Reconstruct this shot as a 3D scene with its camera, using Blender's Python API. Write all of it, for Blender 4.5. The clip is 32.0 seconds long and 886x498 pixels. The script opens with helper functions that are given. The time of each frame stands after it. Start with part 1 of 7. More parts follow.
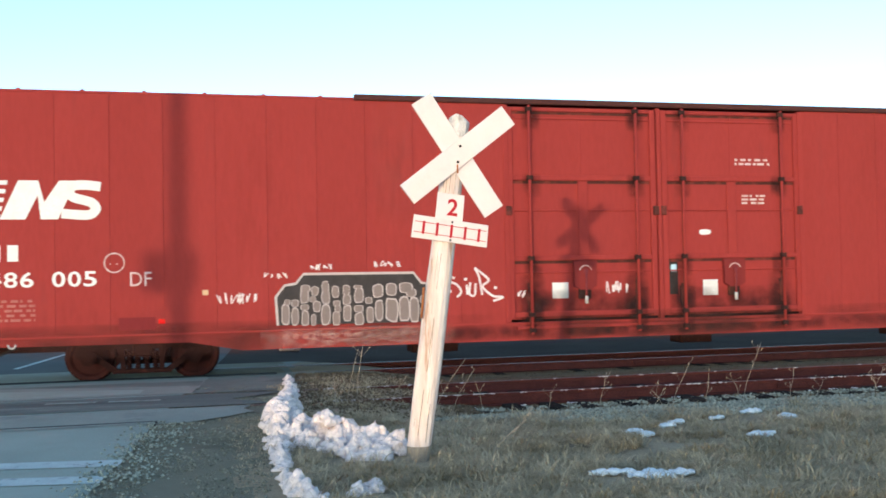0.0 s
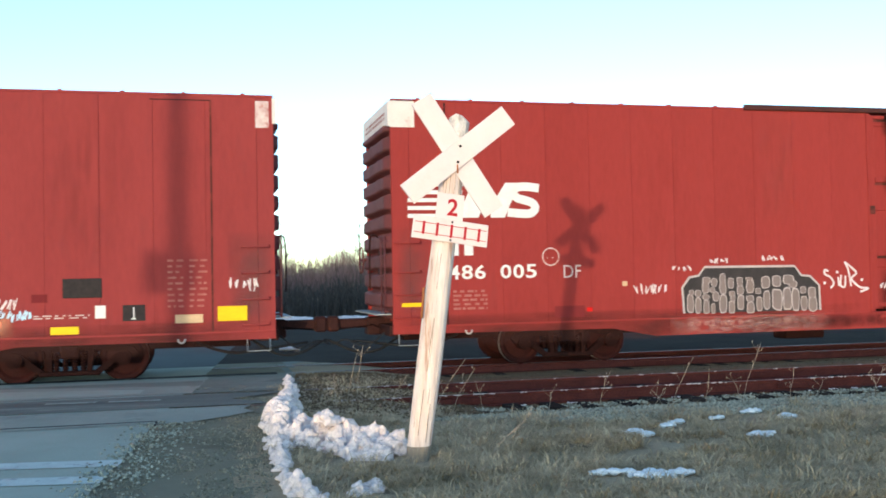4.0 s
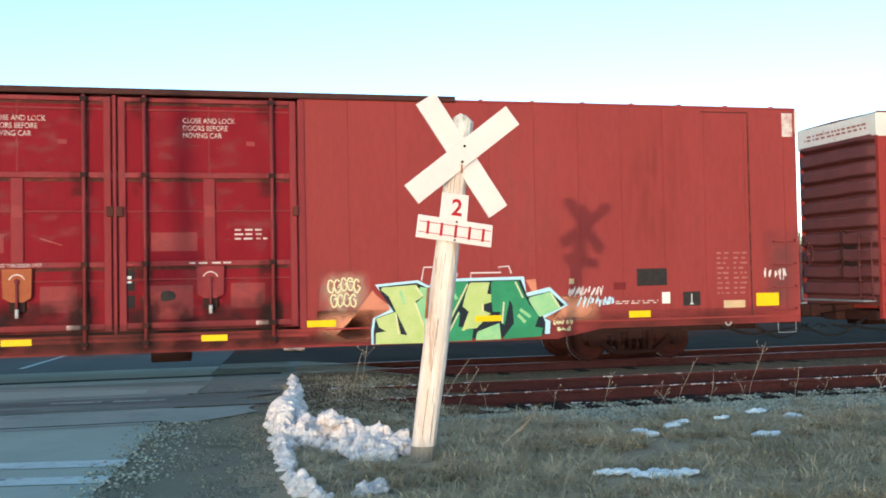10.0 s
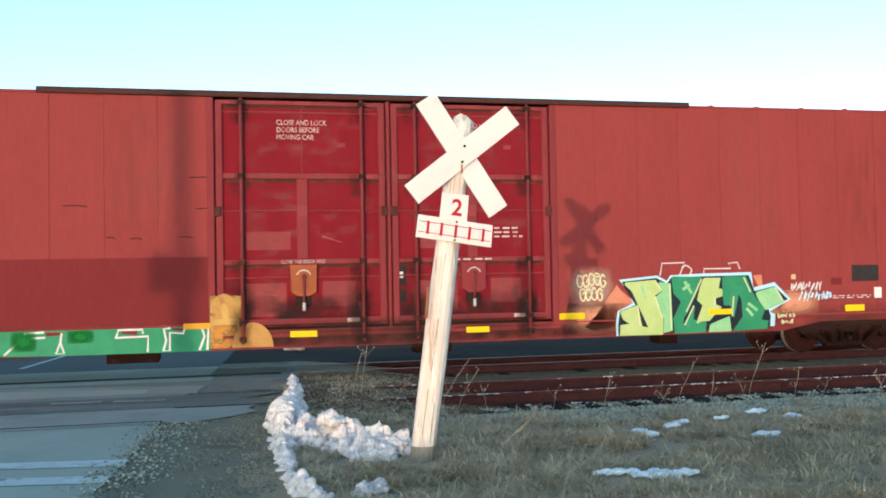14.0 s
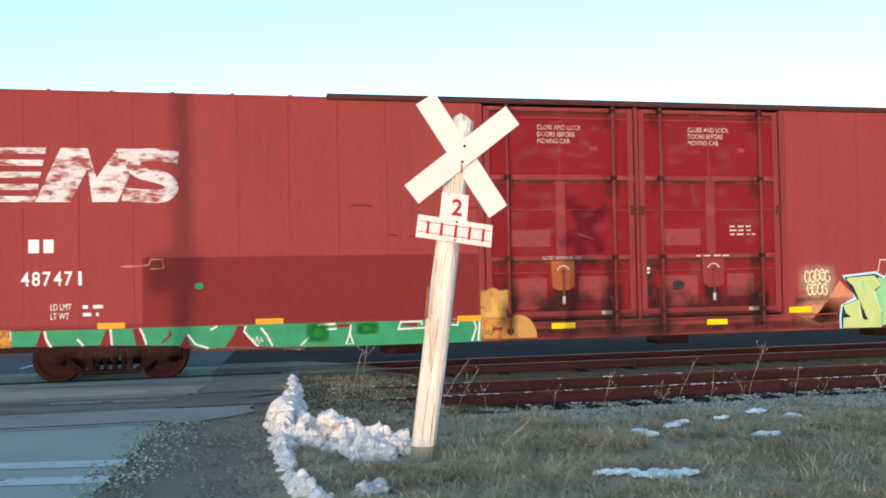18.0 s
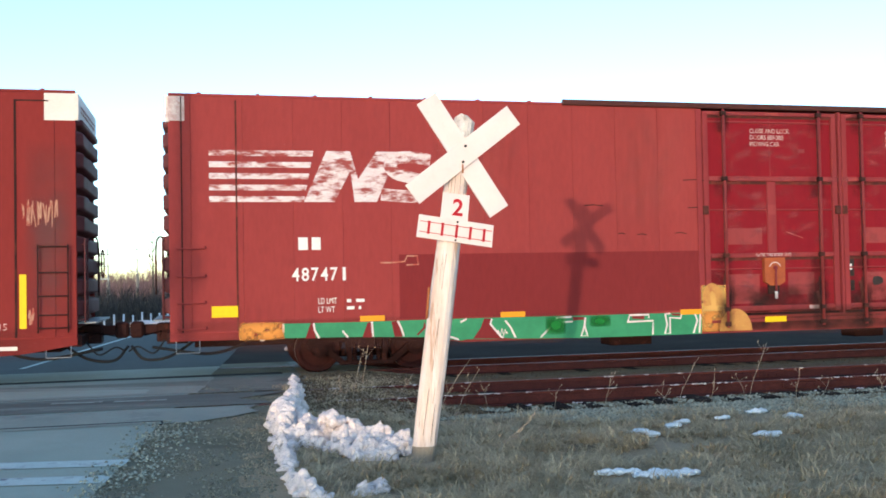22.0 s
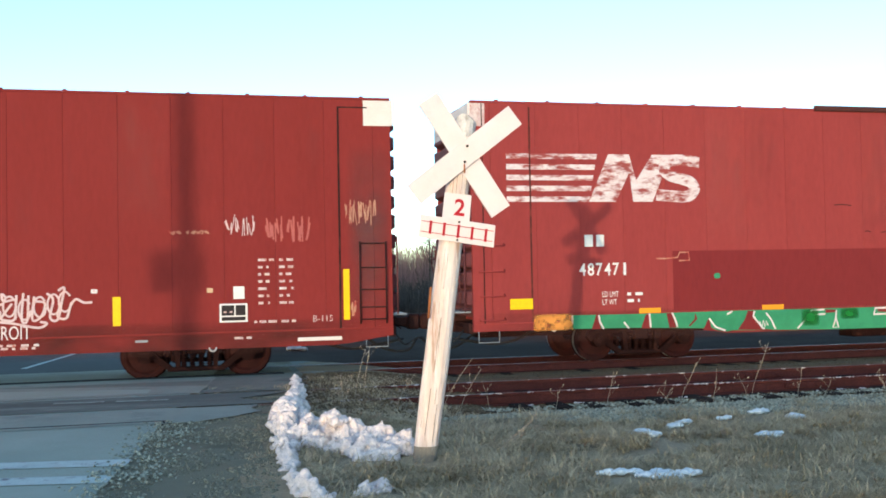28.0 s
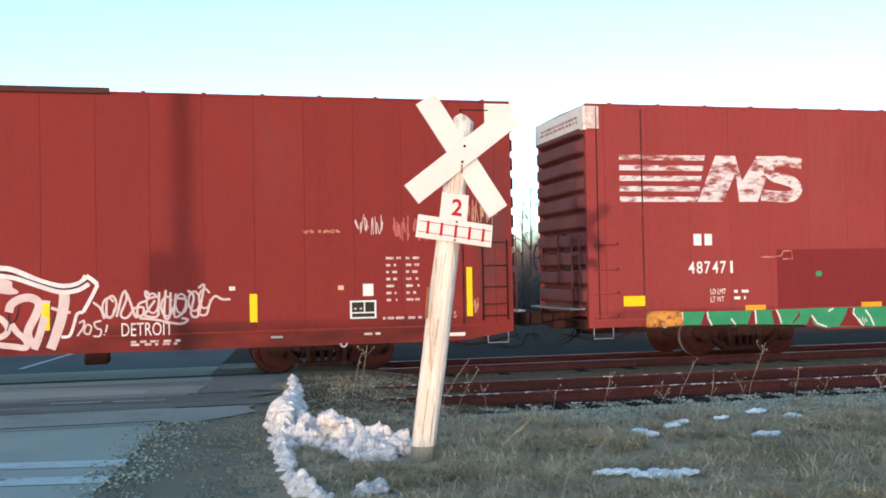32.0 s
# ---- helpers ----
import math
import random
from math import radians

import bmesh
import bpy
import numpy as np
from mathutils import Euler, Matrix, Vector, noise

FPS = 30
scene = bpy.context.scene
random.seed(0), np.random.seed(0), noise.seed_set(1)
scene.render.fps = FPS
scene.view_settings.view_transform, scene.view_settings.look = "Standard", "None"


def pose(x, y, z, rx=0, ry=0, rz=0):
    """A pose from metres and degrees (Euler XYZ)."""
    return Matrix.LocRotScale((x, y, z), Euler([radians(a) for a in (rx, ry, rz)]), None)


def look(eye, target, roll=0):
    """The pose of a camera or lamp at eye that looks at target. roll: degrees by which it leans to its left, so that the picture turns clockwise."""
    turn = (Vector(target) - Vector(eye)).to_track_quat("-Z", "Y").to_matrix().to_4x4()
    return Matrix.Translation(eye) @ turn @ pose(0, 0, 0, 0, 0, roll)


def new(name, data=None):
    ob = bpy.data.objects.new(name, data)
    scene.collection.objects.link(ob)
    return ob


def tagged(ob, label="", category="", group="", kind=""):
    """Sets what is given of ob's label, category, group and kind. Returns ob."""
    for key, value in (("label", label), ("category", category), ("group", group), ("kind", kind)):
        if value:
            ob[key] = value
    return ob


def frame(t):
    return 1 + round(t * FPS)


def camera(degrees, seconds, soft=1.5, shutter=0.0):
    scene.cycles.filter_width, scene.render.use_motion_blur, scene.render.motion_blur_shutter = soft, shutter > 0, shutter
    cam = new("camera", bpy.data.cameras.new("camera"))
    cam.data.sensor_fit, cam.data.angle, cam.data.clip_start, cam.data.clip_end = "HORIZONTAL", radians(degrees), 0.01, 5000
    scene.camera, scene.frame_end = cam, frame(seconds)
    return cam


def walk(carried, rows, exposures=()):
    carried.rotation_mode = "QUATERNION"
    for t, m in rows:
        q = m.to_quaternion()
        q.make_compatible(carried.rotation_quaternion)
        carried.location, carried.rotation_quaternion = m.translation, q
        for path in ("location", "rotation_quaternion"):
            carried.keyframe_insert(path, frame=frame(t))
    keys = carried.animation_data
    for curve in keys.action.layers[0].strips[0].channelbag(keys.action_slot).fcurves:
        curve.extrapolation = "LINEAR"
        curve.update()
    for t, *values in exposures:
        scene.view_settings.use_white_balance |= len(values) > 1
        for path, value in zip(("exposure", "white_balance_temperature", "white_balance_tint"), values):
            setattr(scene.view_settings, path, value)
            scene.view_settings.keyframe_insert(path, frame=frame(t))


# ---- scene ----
# Plan: the train's rails run along x at z = 0; the camera stands at the origin, about 1.7 m above the grass verge.
EYE = Vector((0.0, 0.0, 1.742))
LENS, YAW, PITCH, ROLL = 48.46, 13.858, 1.560, -1.0616
SIDE = 17.816                     # the near side of the train
TRAIN = SIDE + 1.4                # centre line of its track
NEAR = 14.08                      # centre line of the empty track
NEAR_Z = 0.08                     # its railhead


def facing(turn):
    yaw, pitch = radians(YAW - turn), radians(PITCH)
    way = Vector((math.sin(yaw) * math.cos(pitch), math.cos(yaw) * math.cos(pitch), math.sin(pitch)))
    return look(EYE, EYE + way * 10, ROLL)


cam = camera(LENS, 32.0, soft=1.7, shutter=0.4)
# small drifts of the mount, in degrees to the left
DRIFT = [(0, 0), (3.5, 0.0), (5.5, 0.102), (6, 0.151), (7.5, 0.151), (8, 0.253), (12, 0.253), (19.5, 0.253), (20, 0.303), (25, 0.303),
         (25.5, 0.404), (28, 0.404), (28.5, 0.253), (32, 0.253)]
walk(cam, [(t, facing(a)) for t, a in DRIFT], exposures=[(0, 2.47, 6800, 3), (3.5, 2.47, 6800, 3), (5.5, 2.47, 6800, -2), (16.5, 2.47, 6800, -2), (18, 2.47, 6800, 1), (19, 2.47, 6800, 6), (25, 2.47, 6800, 6), (27.5, 2.47, 6800, 2), (30, 2.47, 6800, 4), (32, 2.47, 6800, 4)])

# ---- light ----
SUN_AZ, SUN_EL = 27.95, 1.0       # the light travels towards +y and +x, almost level
world = bpy.data.worlds.new("sky")
scene.world = world
world.use_nodes = True
wn = world.node_tree.nodes
sky = wn.new("ShaderNodeTexSky")
sky.sky_type, sky.sun_disc = "NISHITA", False
sky.sun_elevation, sky.sun_rotation = radians(SUN_EL + 3.0), radians(180 + SUN_AZ)
sky.air_density, sky.dust_density, sky.ozone_density = 0.6, 0.32, 1.75
wn["Background"].inputs["Strength"].default_value = 0.15
world.node_tree.links.new(sky.outputs["Color"], wn["Background"].inputs["Color"])
lamp = bpy.data.lights.new("sun", "SUN")
lamp.energy, lamp.angle, lamp.color = 0.46, radians(0.65), (1.0, 0.775, 0.635)
sun = new("sun", lamp)
az, el = radians(SUN_AZ), radians(SUN_EL)
sun.matrix_world = look((-20, -30, 8), Vector((-20, -30, 8)) + Vector((math.sin(az) * math.cos(el), math.cos(az) * math.cos(el), -math.sin(el))))


# ---- materials ----
def mat(name, col, col2=None, rough=0.7, metal=0.0, scale=6.0, fine=60.0, bump=0.2, stretch=(1, 1, 1), mix=0.5, dirt=None, dirt_scale=1.2, dirt_at=0.55,
        rand=0.0, island=0.0, spec=0.18, soft_dirt=0.12, height=0.01, grain=1.0):
    """A surface of two tones with grain at two scales, dirt in patches of its own shape, and fine relief."""
    m = bpy.data.materials.new(name)
    m.use_nodes = True
    nt = m.node_tree
    N, L = nt.nodes, nt.links
    b = N["Principled BSDF"]
    tc, oi, mp, ad = N.new("ShaderNodeTexCoord"), N.new("ShaderNodeObjectInfo"), N.new("ShaderNodeMapping"), N.new("ShaderNodeVectorMath")
    mul = N.new("ShaderNodeMath")
    mul.operation, mul.inputs[1].default_value = "MULTIPLY", 41.0
    L.new(oi.outputs["Random"], mul.inputs[0])
    L.new(tc.outputs["Object"], ad.inputs[0])
    L.new(mul.outputs[0], ad.inputs[1])
    L.new(ad.outputs[0], mp.inputs["Vector"])
    mp.inputs["Scale"].default_value = stretch

    def nz(sc, detail=4.0, r=0.6):
        n = N.new("ShaderNodeTexNoise")
        n.inputs["Scale"].default_value, n.inputs["Detail"].default_value, n.inputs["Roughness"].default_value = sc, detail, r
        L.new(mp.outputs[0], n.inputs["Vector"])
        return n.outputs["Fac"]

    def ramp(src, a, z):
        r = N.new("ShaderNodeMapRange")
        r.inputs["From Min"].default_value, r.inputs["From Max"].default_value = a, z
        L.new(src, r.inputs["Value"])
        return r.outputs[0]

    def blend(fac, a, z):
        x = N.new("ShaderNodeMix")
        x.data_type = "RGBA"
        if hasattr(fac, "is_linked"):
            L.new(fac, x.inputs[0])
        else:
            x.inputs[0].default_value = fac
        for v, s in ((a, 6), (z, 7)):
            if hasattr(v, "is_linked"):
                L.new(v, x.inputs[s])
            else:
                x.inputs[s].default_value = (*v, 1)
        return x.outputs[2]

    col2 = col2 or tuple(c * 0.75 for c in col)
    big, small = nz(scale), nz(fine, 3.0)
    out = blend(ramp(big, 0.5 - mix / 2, 0.5 + mix / 2), col, col2)
    out = blend(ramp(small, 0.35, 0.35 + 0.6 / grain), out, tuple(c * 0.7 for c in col2))
    if dirt:
        out = blend(ramp(nz(dirt_scale, 6.0), dirt_at, dirt_at + soft_dirt), out, dirt)
    if rand or island:
        hs = N.new("ShaderNodeHueSaturation")
        src = oi.outputs["Random"]
        if island:
            src = N.new("ShaderNodeNewGeometry").outputs["Random Per Island"]
        r = N.new("ShaderNodeMapRange")
        k = rand or island
        r.inputs["To Min"].default_value, r.inputs["To Max"].default_value = 1 - k, 1 + k
        L.new(src, r.inputs["Value"])
        L.new(r.outputs[0], hs.inputs["Value"])
        L.new(out, hs.inputs["Color"])
        out = hs.outputs[0]
    L.new(out, b.inputs["Base Color"])
    b.inputs["Metallic"].default_value = metal
    b.inputs["Specular IOR Level"].default_value = spec
    rr = N.new("ShaderNodeMapRange")
    rr.inputs["To Min"].default_value, rr.inputs["To Max"].default_value = max(rough - 0.12, 0.05), min(rough + 0.12, 1)
    L.new(big, rr.inputs["Value"])
    L.new(rr.outputs[0], b.inputs["Roughness"])
    if bump:
        bp = N.new("ShaderNodeBump")
        bp.inputs["Strength"].default_value, bp.inputs["Distance"].default_value = bump, height
        L.new(small, bp.inputs["Height"])
        L.new(bp.outputs[0], b.inputs["Normal"])
    return m


def car_paint(tag, col, col2, dirt):
    return mat("paint_" + tag, col, col2, rough=0.86, scale=0.9, fine=11, bump=0.05, stretch=(1.5, 1, 0.4), mix=0.8, dirt=dirt, dirt_scale=1.9, dirt_at=0.60,
               rand=0.03, soft_dirt=0.3, spec=0.07, grain=0.4)


M = {
    "red_a": car_paint("a", (0.308, 0.041, 0.036), (0.268, 0.036, 0.032), (0.240, 0.041, 0.037)),
    "red_b": car_paint("b", (0.297, 0.048, 0.045), (0.248, 0.040, 0.038), (0.212, 0.043, 0.042)),
    "red_c": car_paint("c", (0.225, 0.031, 0.028), (0.195, 0.027, 0.024), (0.175, 0.032, 0.029)),
    "brown": car_paint("brown", (0.30, 0.075, 0.052), (0.26, 0.062, 0.045), (0.24, 0.07, 0.05)),
    "door_a": car_paint("door_a", (0.308, 0.041, 0.036), (0.268, 0.036, 0.032), (0.20, 0.036, 0.032)),
    "door_b": car_paint("door_b", (0.232, 0.0125, 0.020), (0.185, 0.011, 0.018), (0.155, 0.022, 0.026)),
    # the lock boxes' shading is put into this darker red
    "lock_a": car_paint("lock_a", (0.215, 0.030, 0.028), (0.17, 0.025, 0.024), (0.10, 0.024, 0.022)),
    "patch_b": car_paint("patch_b", (0.28, 0.05, 0.05), (0.24, 0.045, 0.045), (0.22, 0.05, 0.05)),
    "dark_b": car_paint("dark_b", (0.195, 0.026, 0.027), (0.165, 0.023, 0.024), (0.21, 0.026, 0.022)),
    "rod_b": mat("dark_red_steel", (0.26, 0.042, 0.043), (0.16, 0.030, 0.031), rough=0.6, scale=4, spec=0.12),
    "frame_b": car_paint("frame_b", (0.265, 0.040, 0.043), (0.20, 0.033, 0.036), (0.15, 0.034, 0.036)),
    # dark tone shared by real dirt and the painted shade lines on the doors
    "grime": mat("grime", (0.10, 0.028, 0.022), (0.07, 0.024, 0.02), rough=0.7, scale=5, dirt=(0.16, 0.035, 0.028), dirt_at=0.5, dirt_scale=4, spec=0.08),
    "grease": mat("grease", (0.040, 0.018, 0.016), rough=0.8, scale=8, dirt=(0.10, 0.03, 0.02), spec=0.1),
    "roof": mat("roof_edge", (0.05, 0.02, 0.018), (0.09, 0.03, 0.025), rough=0.7, scale=3, spec=0.10),
    "galv": mat("galvanised", (0.32, 0.34, 0.36), rough=0.6, scale=2, metal=0.2),
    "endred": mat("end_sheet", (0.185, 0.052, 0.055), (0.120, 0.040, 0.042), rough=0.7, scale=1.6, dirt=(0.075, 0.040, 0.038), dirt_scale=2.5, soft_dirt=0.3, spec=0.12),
    "white": mat("stencil_white", (0.80, 0.78, 0.74), (0.70, 0.66, 0.62), rough=0.7, scale=5, bump=0.05),
    "faded": mat("faded_white", (0.74, 0.66, 0.62), (0.50, 0.30, 0.27), rough=0.75, scale=7, mix=0.4, bump=0.05, dirt=(0.40, 0.10, 0.08), dirt_at=0.56, dirt_scale=9),
    "worn": mat("worn_white", (0.78, 0.71, 0.70), (0.60, 0.46, 0.45), rough=0.75, scale=9, bump=0.05, stretch=(0.9, 1, 2.4), dirt=(0.28, 0.060, 0.052), dirt_at=0.47, dirt_scale=3.4, soft_dirt=0.14),
    "pale": mat("pale_patch", (0.78, 0.70, 0.64), (0.70, 0.60, 0.54), rough=0.7, scale=3, dirt=(0.45, 0.25, 0.2), dirt_at=0.62, dirt_scale=4),
    "cream": mat("cream_label", (0.66, 0.46, 0.28), (0.58, 0.38, 0.22), rough=0.6, scale=6),
    "yellow": mat("reflective_yellow", (0.90, 0.58, 0.01), (0.86, 0.50, 0.01), rough=0.45, scale=5, bump=0.03),
    "amber": mat("reflective_amber", (0.85, 0.33, 0.02), (0.80, 0.30, 0.02), rough=0.45, scale=5, bump=0.03),
    "black": mat("black_label", (0.022, 0.018, 0.018), (0.045, 0.036, 0.034), rough=0.7, scale=12, spec=0.1),
    "redlens": mat("red_reflector", (0.8, 0.01, 0.01), rough=0.2, scale=5, bump=0),
    "orange": mat("lock_box_orange", (0.40, 0.10, 0.03), (0.30, 0.07, 0.03), rough=0.6, scale=6),
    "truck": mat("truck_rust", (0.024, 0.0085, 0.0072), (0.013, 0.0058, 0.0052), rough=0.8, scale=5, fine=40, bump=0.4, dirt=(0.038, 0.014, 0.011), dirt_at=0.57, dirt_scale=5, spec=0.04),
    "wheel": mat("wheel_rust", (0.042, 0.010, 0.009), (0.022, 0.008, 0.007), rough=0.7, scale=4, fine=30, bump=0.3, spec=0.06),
    "iron": mat("rusty_casting", (0.058, 0.021, 0.018), (0.030, 0.014, 0.013), rough=0.85, scale=5, fine=40, bump=0.4, dirt=(0.13, 0.036, 0.025), dirt_at=0.62, dirt_scale=4, spec=0.08),
    "tread": mat("bright_tread", (0.50, 0.48, 0.46), rough=0.35, metal=0.8, scale=9),
    "rubber": mat("hose_rubber", (0.018, 0.018, 0.02), rough=0.65, scale=12),
    "hook": mat("worn_white_steel", (0.62, 0.60, 0.58), (0.40, 0.36, 0.34), rough=0.5, scale=9),
    # graffiti colours
    "g_green": mat("spray_green", (0.030, 0.20, 0.095), (0.045, 0.27, 0.125), rough=0.6, scale=3.0, mix=0.3, bump=0.03),
    "g_lime": mat("spray_lime", (0.42, 0.52, 0.16), (0.52, 0.56, 0.24), rough=0.6, scale=3.0, mix=0.3, bump=0.03),
    "g_mint": mat("spray_mint", (0.22, 0.50, 0.24), (0.36, 0.56, 0.28), rough=0.6, scale=4.0, mix=0.3, bump=0.03),
    "g_black": mat("spray_black", (0.018, 0.022, 0.03), rough=0.6, scale=6, bump=0.03),
    "g_blue": mat("spray_pale_blue", (0.40, 0.62, 0.78), (0.52, 0.70, 0.80), rough=0.6, scale=4, bump=0.03),
    "g_pink": mat("spray_salmon", (0.66, 0.24, 0.15), (0.60, 0.20, 0.12), rough=0.6, scale=3, bump=0.03, dirt=(0.42, 0.10, 0.07), dirt_at=0.60, dirt_scale=3, soft_dirt=0.2),
    "g_cream": mat("spray_cream", (0.72, 0.66, 0.38), (0.66, 0.58, 0.36), rough=0.6, scale=5, bump=0.03),
    "g_white": mat("spray_white", (0.80, 0.74, 0.72), (0.66, 0.52, 0.50), rough=0.65, scale=6, mix=0.35, bump=0.03),
    "g_haze": mat("spray_haze", (0.50, 0.27, 0.18), (0.44, 0.18, 0.12), rough=0.7, scale=9, mix=0.3, bump=0.03, dirt=(0.37, 0.07, 0.05), dirt_at=0.50, dirt_scale=7, soft_dirt=0.12),
    "g_chalk": mat("spray_thin_white", (0.70, 0.54, 0.52), (0.58, 0.39, 0.37), rough=0.7, scale=5, mix=0.5, bump=0.03),
    "g_rust": mat("spray_pinkish_tag", (0.46, 0.13, 0.11), (0.40, 0.10, 0.085), rough=0.7, scale=8, bump=0.03),
    "g_orange": mat("spray_orange", (0.60, 0.22, 0.06), (0.48, 0.15, 0.05), rough=0.6, scale=8, mix=0.3, bump=0.03, dirt=(0.30, 0.08, 0.04), dirt_at=0.56, dirt_scale=6),
    "g_ochre": mat("spray_ochre", (0.55, 0.29, 0.08), (0.46, 0.20, 0.06), rough=0.6, scale=5, bump=0.03, dirt=(0.33, 0.10, 0.05), dirt_at=0.56, dirt_scale=5),
    # place
    "asphalt": mat("asphalt", (0.43, 0.46, 0.37), (0.345, 0.37, 0.30), spec=0.16, rough=0.85, scale=0.8, fine=90, bump=0.35, dirt=(0.42, 0.44, 0.37), dirt_at=0.52, dirt_scale=0.45, soft_dirt=0.25),
    # darker asphalt tone for the road beyond the tracks
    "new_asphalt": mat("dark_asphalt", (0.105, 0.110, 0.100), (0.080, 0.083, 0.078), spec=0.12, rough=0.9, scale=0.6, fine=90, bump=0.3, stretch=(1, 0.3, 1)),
    "wet_dirt": mat("dirty_crossing_asphalt", (0.225, 0.230, 0.190), (0.140, 0.141, 0.119), spec=0.12, rough=0.9, scale=1.1, fine=70, bump=0.4, stretch=(0.35, 1.6, 1), dirt=(0.30, 0.31, 0.26), dirt_at=0.56, dirt_scale=1.3, soft_dirt=0.12),
    "apron": mat("gravelly_apron", (0.290, 0.290, 0.238), (0.205, 0.203, 0.168), spec=0.1, rough=0.95, scale=1.3, fine=80, bump=0.5, height=0.015, dirt=(0.125, 0.118, 0.094), dirt_at=0.55, dirt_scale=1.0, soft_dirt=0.2),
    "fan": mat("frayed_road_edge_stone", (0.40, 0.415, 0.33), (0.21, 0.21, 0.165), rough=0.9, scale=2, fine=50, bump=0.2, island=0.45, spec=0.08),
    "asphalt2": mat("old_asphalt", (0.385, 0.40, 0.325), (0.29, 0.30, 0.245), rough=0.85, scale=1.4, fine=80, bump=0.35, dirt=(0.15, 0.146, 0.138), dirt_at=0.55, dirt_scale=0.8, soft_dirt=0.15),
    "tar": mat("tar_joint", (0.055, 0.052, 0.05), rough=1.0, scale=6, spec=0.05),
    "line": mat("road_paint", (0.66, 0.73, 0.66), (0.50, 0.55, 0.50), rough=0.7, scale=4, mix=0.5, dirt=(0.22, 0.222, 0.225), dirt_at=0.58, dirt_scale=6),
    "old_line": mat("worn_off_road_paint", (0.47, 0.50, 0.43), (0.34, 0.36, 0.30), rough=0.8, scale=4, mix=0.5, dirt=(0.20, 0.20, 0.165), dirt_at=0.50, dirt_scale=5),
    "soil": mat("verge_soil", (0.47, 0.355, 0.23), (0.33, 0.245, 0.16), rough=0.95, scale=1.1, fine=45, bump=0.6, height=0.03, dirt=(0.13, 0.10, 0.07), dirt_at=0.50, dirt_scale=0.7, soft_dirt=0.2, spec=0.05),
    "grass": mat("dead_grass", (0.65, 0.485, 0.305), (0.45, 0.34, 0.208), rough=0.9, scale=1.6, fine=5, bump=0, island=0.30, spec=0.05, dirt=(0.25, 0.195, 0.115), dirt_at=0.52, dirt_scale=0.9, soft_dirt=0.2),
    "ballast": mat("ballast_stone", (0.42, 0.39, 0.29), (0.27, 0.245, 0.18), rough=0.9, scale=3, fine=40, bump=0.3, island=0.45, spec=0.05),
    "ballast2": mat("rusty_ballast", (0.190, 0.128, 0.074), (0.110, 0.073, 0.044), rough=0.9, scale=2.5, fine=40, bump=0.3, island=0.4, spec=0.04),
    "gravel": mat("dark_gravel", (0.205, 0.178, 0.122), (0.275, 0.245, 0.170), rough=0.95, scale=1.6, fine=60, bump=0.6, height=0.02, dirt=(0.13, 0.110, 0.072), dirt_at=0.52, dirt_scale=1.1, soft_dirt=0.25, spec=0.06),
    "stones": mat("shoulder_stone", (0.30, 0.275, 0.205), (0.165, 0.148, 0.105), rough=0.9, scale=2, fine=50, bump=0.2, island=0.4, spec=0.08),
    "tie": mat("weathered_tie", (0.045, 0.032, 0.026), (0.026, 0.020, 0.017), rough=0.9, scale=3, fine=40, stretch=(6, 1, 6), bump=0.5, rand=0.25, spec=0.03),
    "rail": mat("rail_rust", (0.120, 0.030, 0.023), (0.075, 0.022, 0.018), rough=0.8, scale=5, fine=40, bump=0.3, spec=0.10),
    "railtop": mat("worn_railhead", (0.32, 0.29, 0.27), (0.20, 0.12, 0.10), rough=0.45, metal=0.5, scale=2.2, mix=0.3, stretch=(0.6, 4, 4)),
    # pinkish base: the low sun's warmth is put into the snow colour
    "snow": mat("old_snow", (0.88, 0.735, 0.675), (0.72, 0.605, 0.555), rough=0.7, scale=7, fine=40, bump=0.7, height=0.02, dirt=(0.45, 0.37, 0.31), dirt_at=0.60, dirt_scale=6, soft_dirt=0.2, spec=0.2),
    # neutral copy for the flat patches that only the sky lights
    "snow_flat": mat("skylit_snow", (0.84, 0.845, 0.82), (0.72, 0.73, 0.71), rough=0.6, scale=7, fine=40, bump=0.5, height=0.015, spec=0.2),
    "post": mat("peeling_white_post", (0.84, 0.725, 0.65), (0.66, 0.485, 0.395), rough=0.85, scale=2.2, fine=26, stretch=(5, 5, 0.35), bump=0.7, height=0.015, mix=0.35, dirt=(0.50, 0.32, 0.235), dirt_at=0.57, dirt_scale=2.6, soft_dirt=0.08, grain=0.5),
    "posttop": mat("weathered_post_top", (0.80, 0.74, 0.68), (0.52, 0.46, 0.41), rough=0.9, scale=9, mix=0.4, bump=0.6, stretch=(2, 2, 0.8), dirt=(0.36, 0.31, 0.27), dirt_at=0.52, dirt_scale=9),
    "basewood": mat("bare_grey_post_foot", (0.36, 0.285, 0.215), (0.24, 0.19, 0.145), rough=0.95, scale=6, stretch=(5, 5, 0.8), bump=0.6, dirt=(0.45, 0.40, 0.35), dirt_at=0.60, dirt_scale=7),
    "postwood": mat("bare_post_wood", (0.30, 0.21, 0.14), (0.20, 0.14, 0.10), rough=0.9, scale=5, stretch=(6, 6, 0.7), bump=0.5),
    "board": mat("sign_white", (0.745, 0.625, 0.585), (0.68, 0.56, 0.515), rough=0.55, scale=3, bump=0.05, dirt=(0.60, 0.47, 0.42), dirt_at=0.60, dirt_scale=2.5, soft_dirt=0.3, grain=0.15),
    "signred": mat("sign_red", (0.50, 0.012, 0.025), (0.42, 0.012, 0.022), rough=0.5, scale=6, bump=0.02),
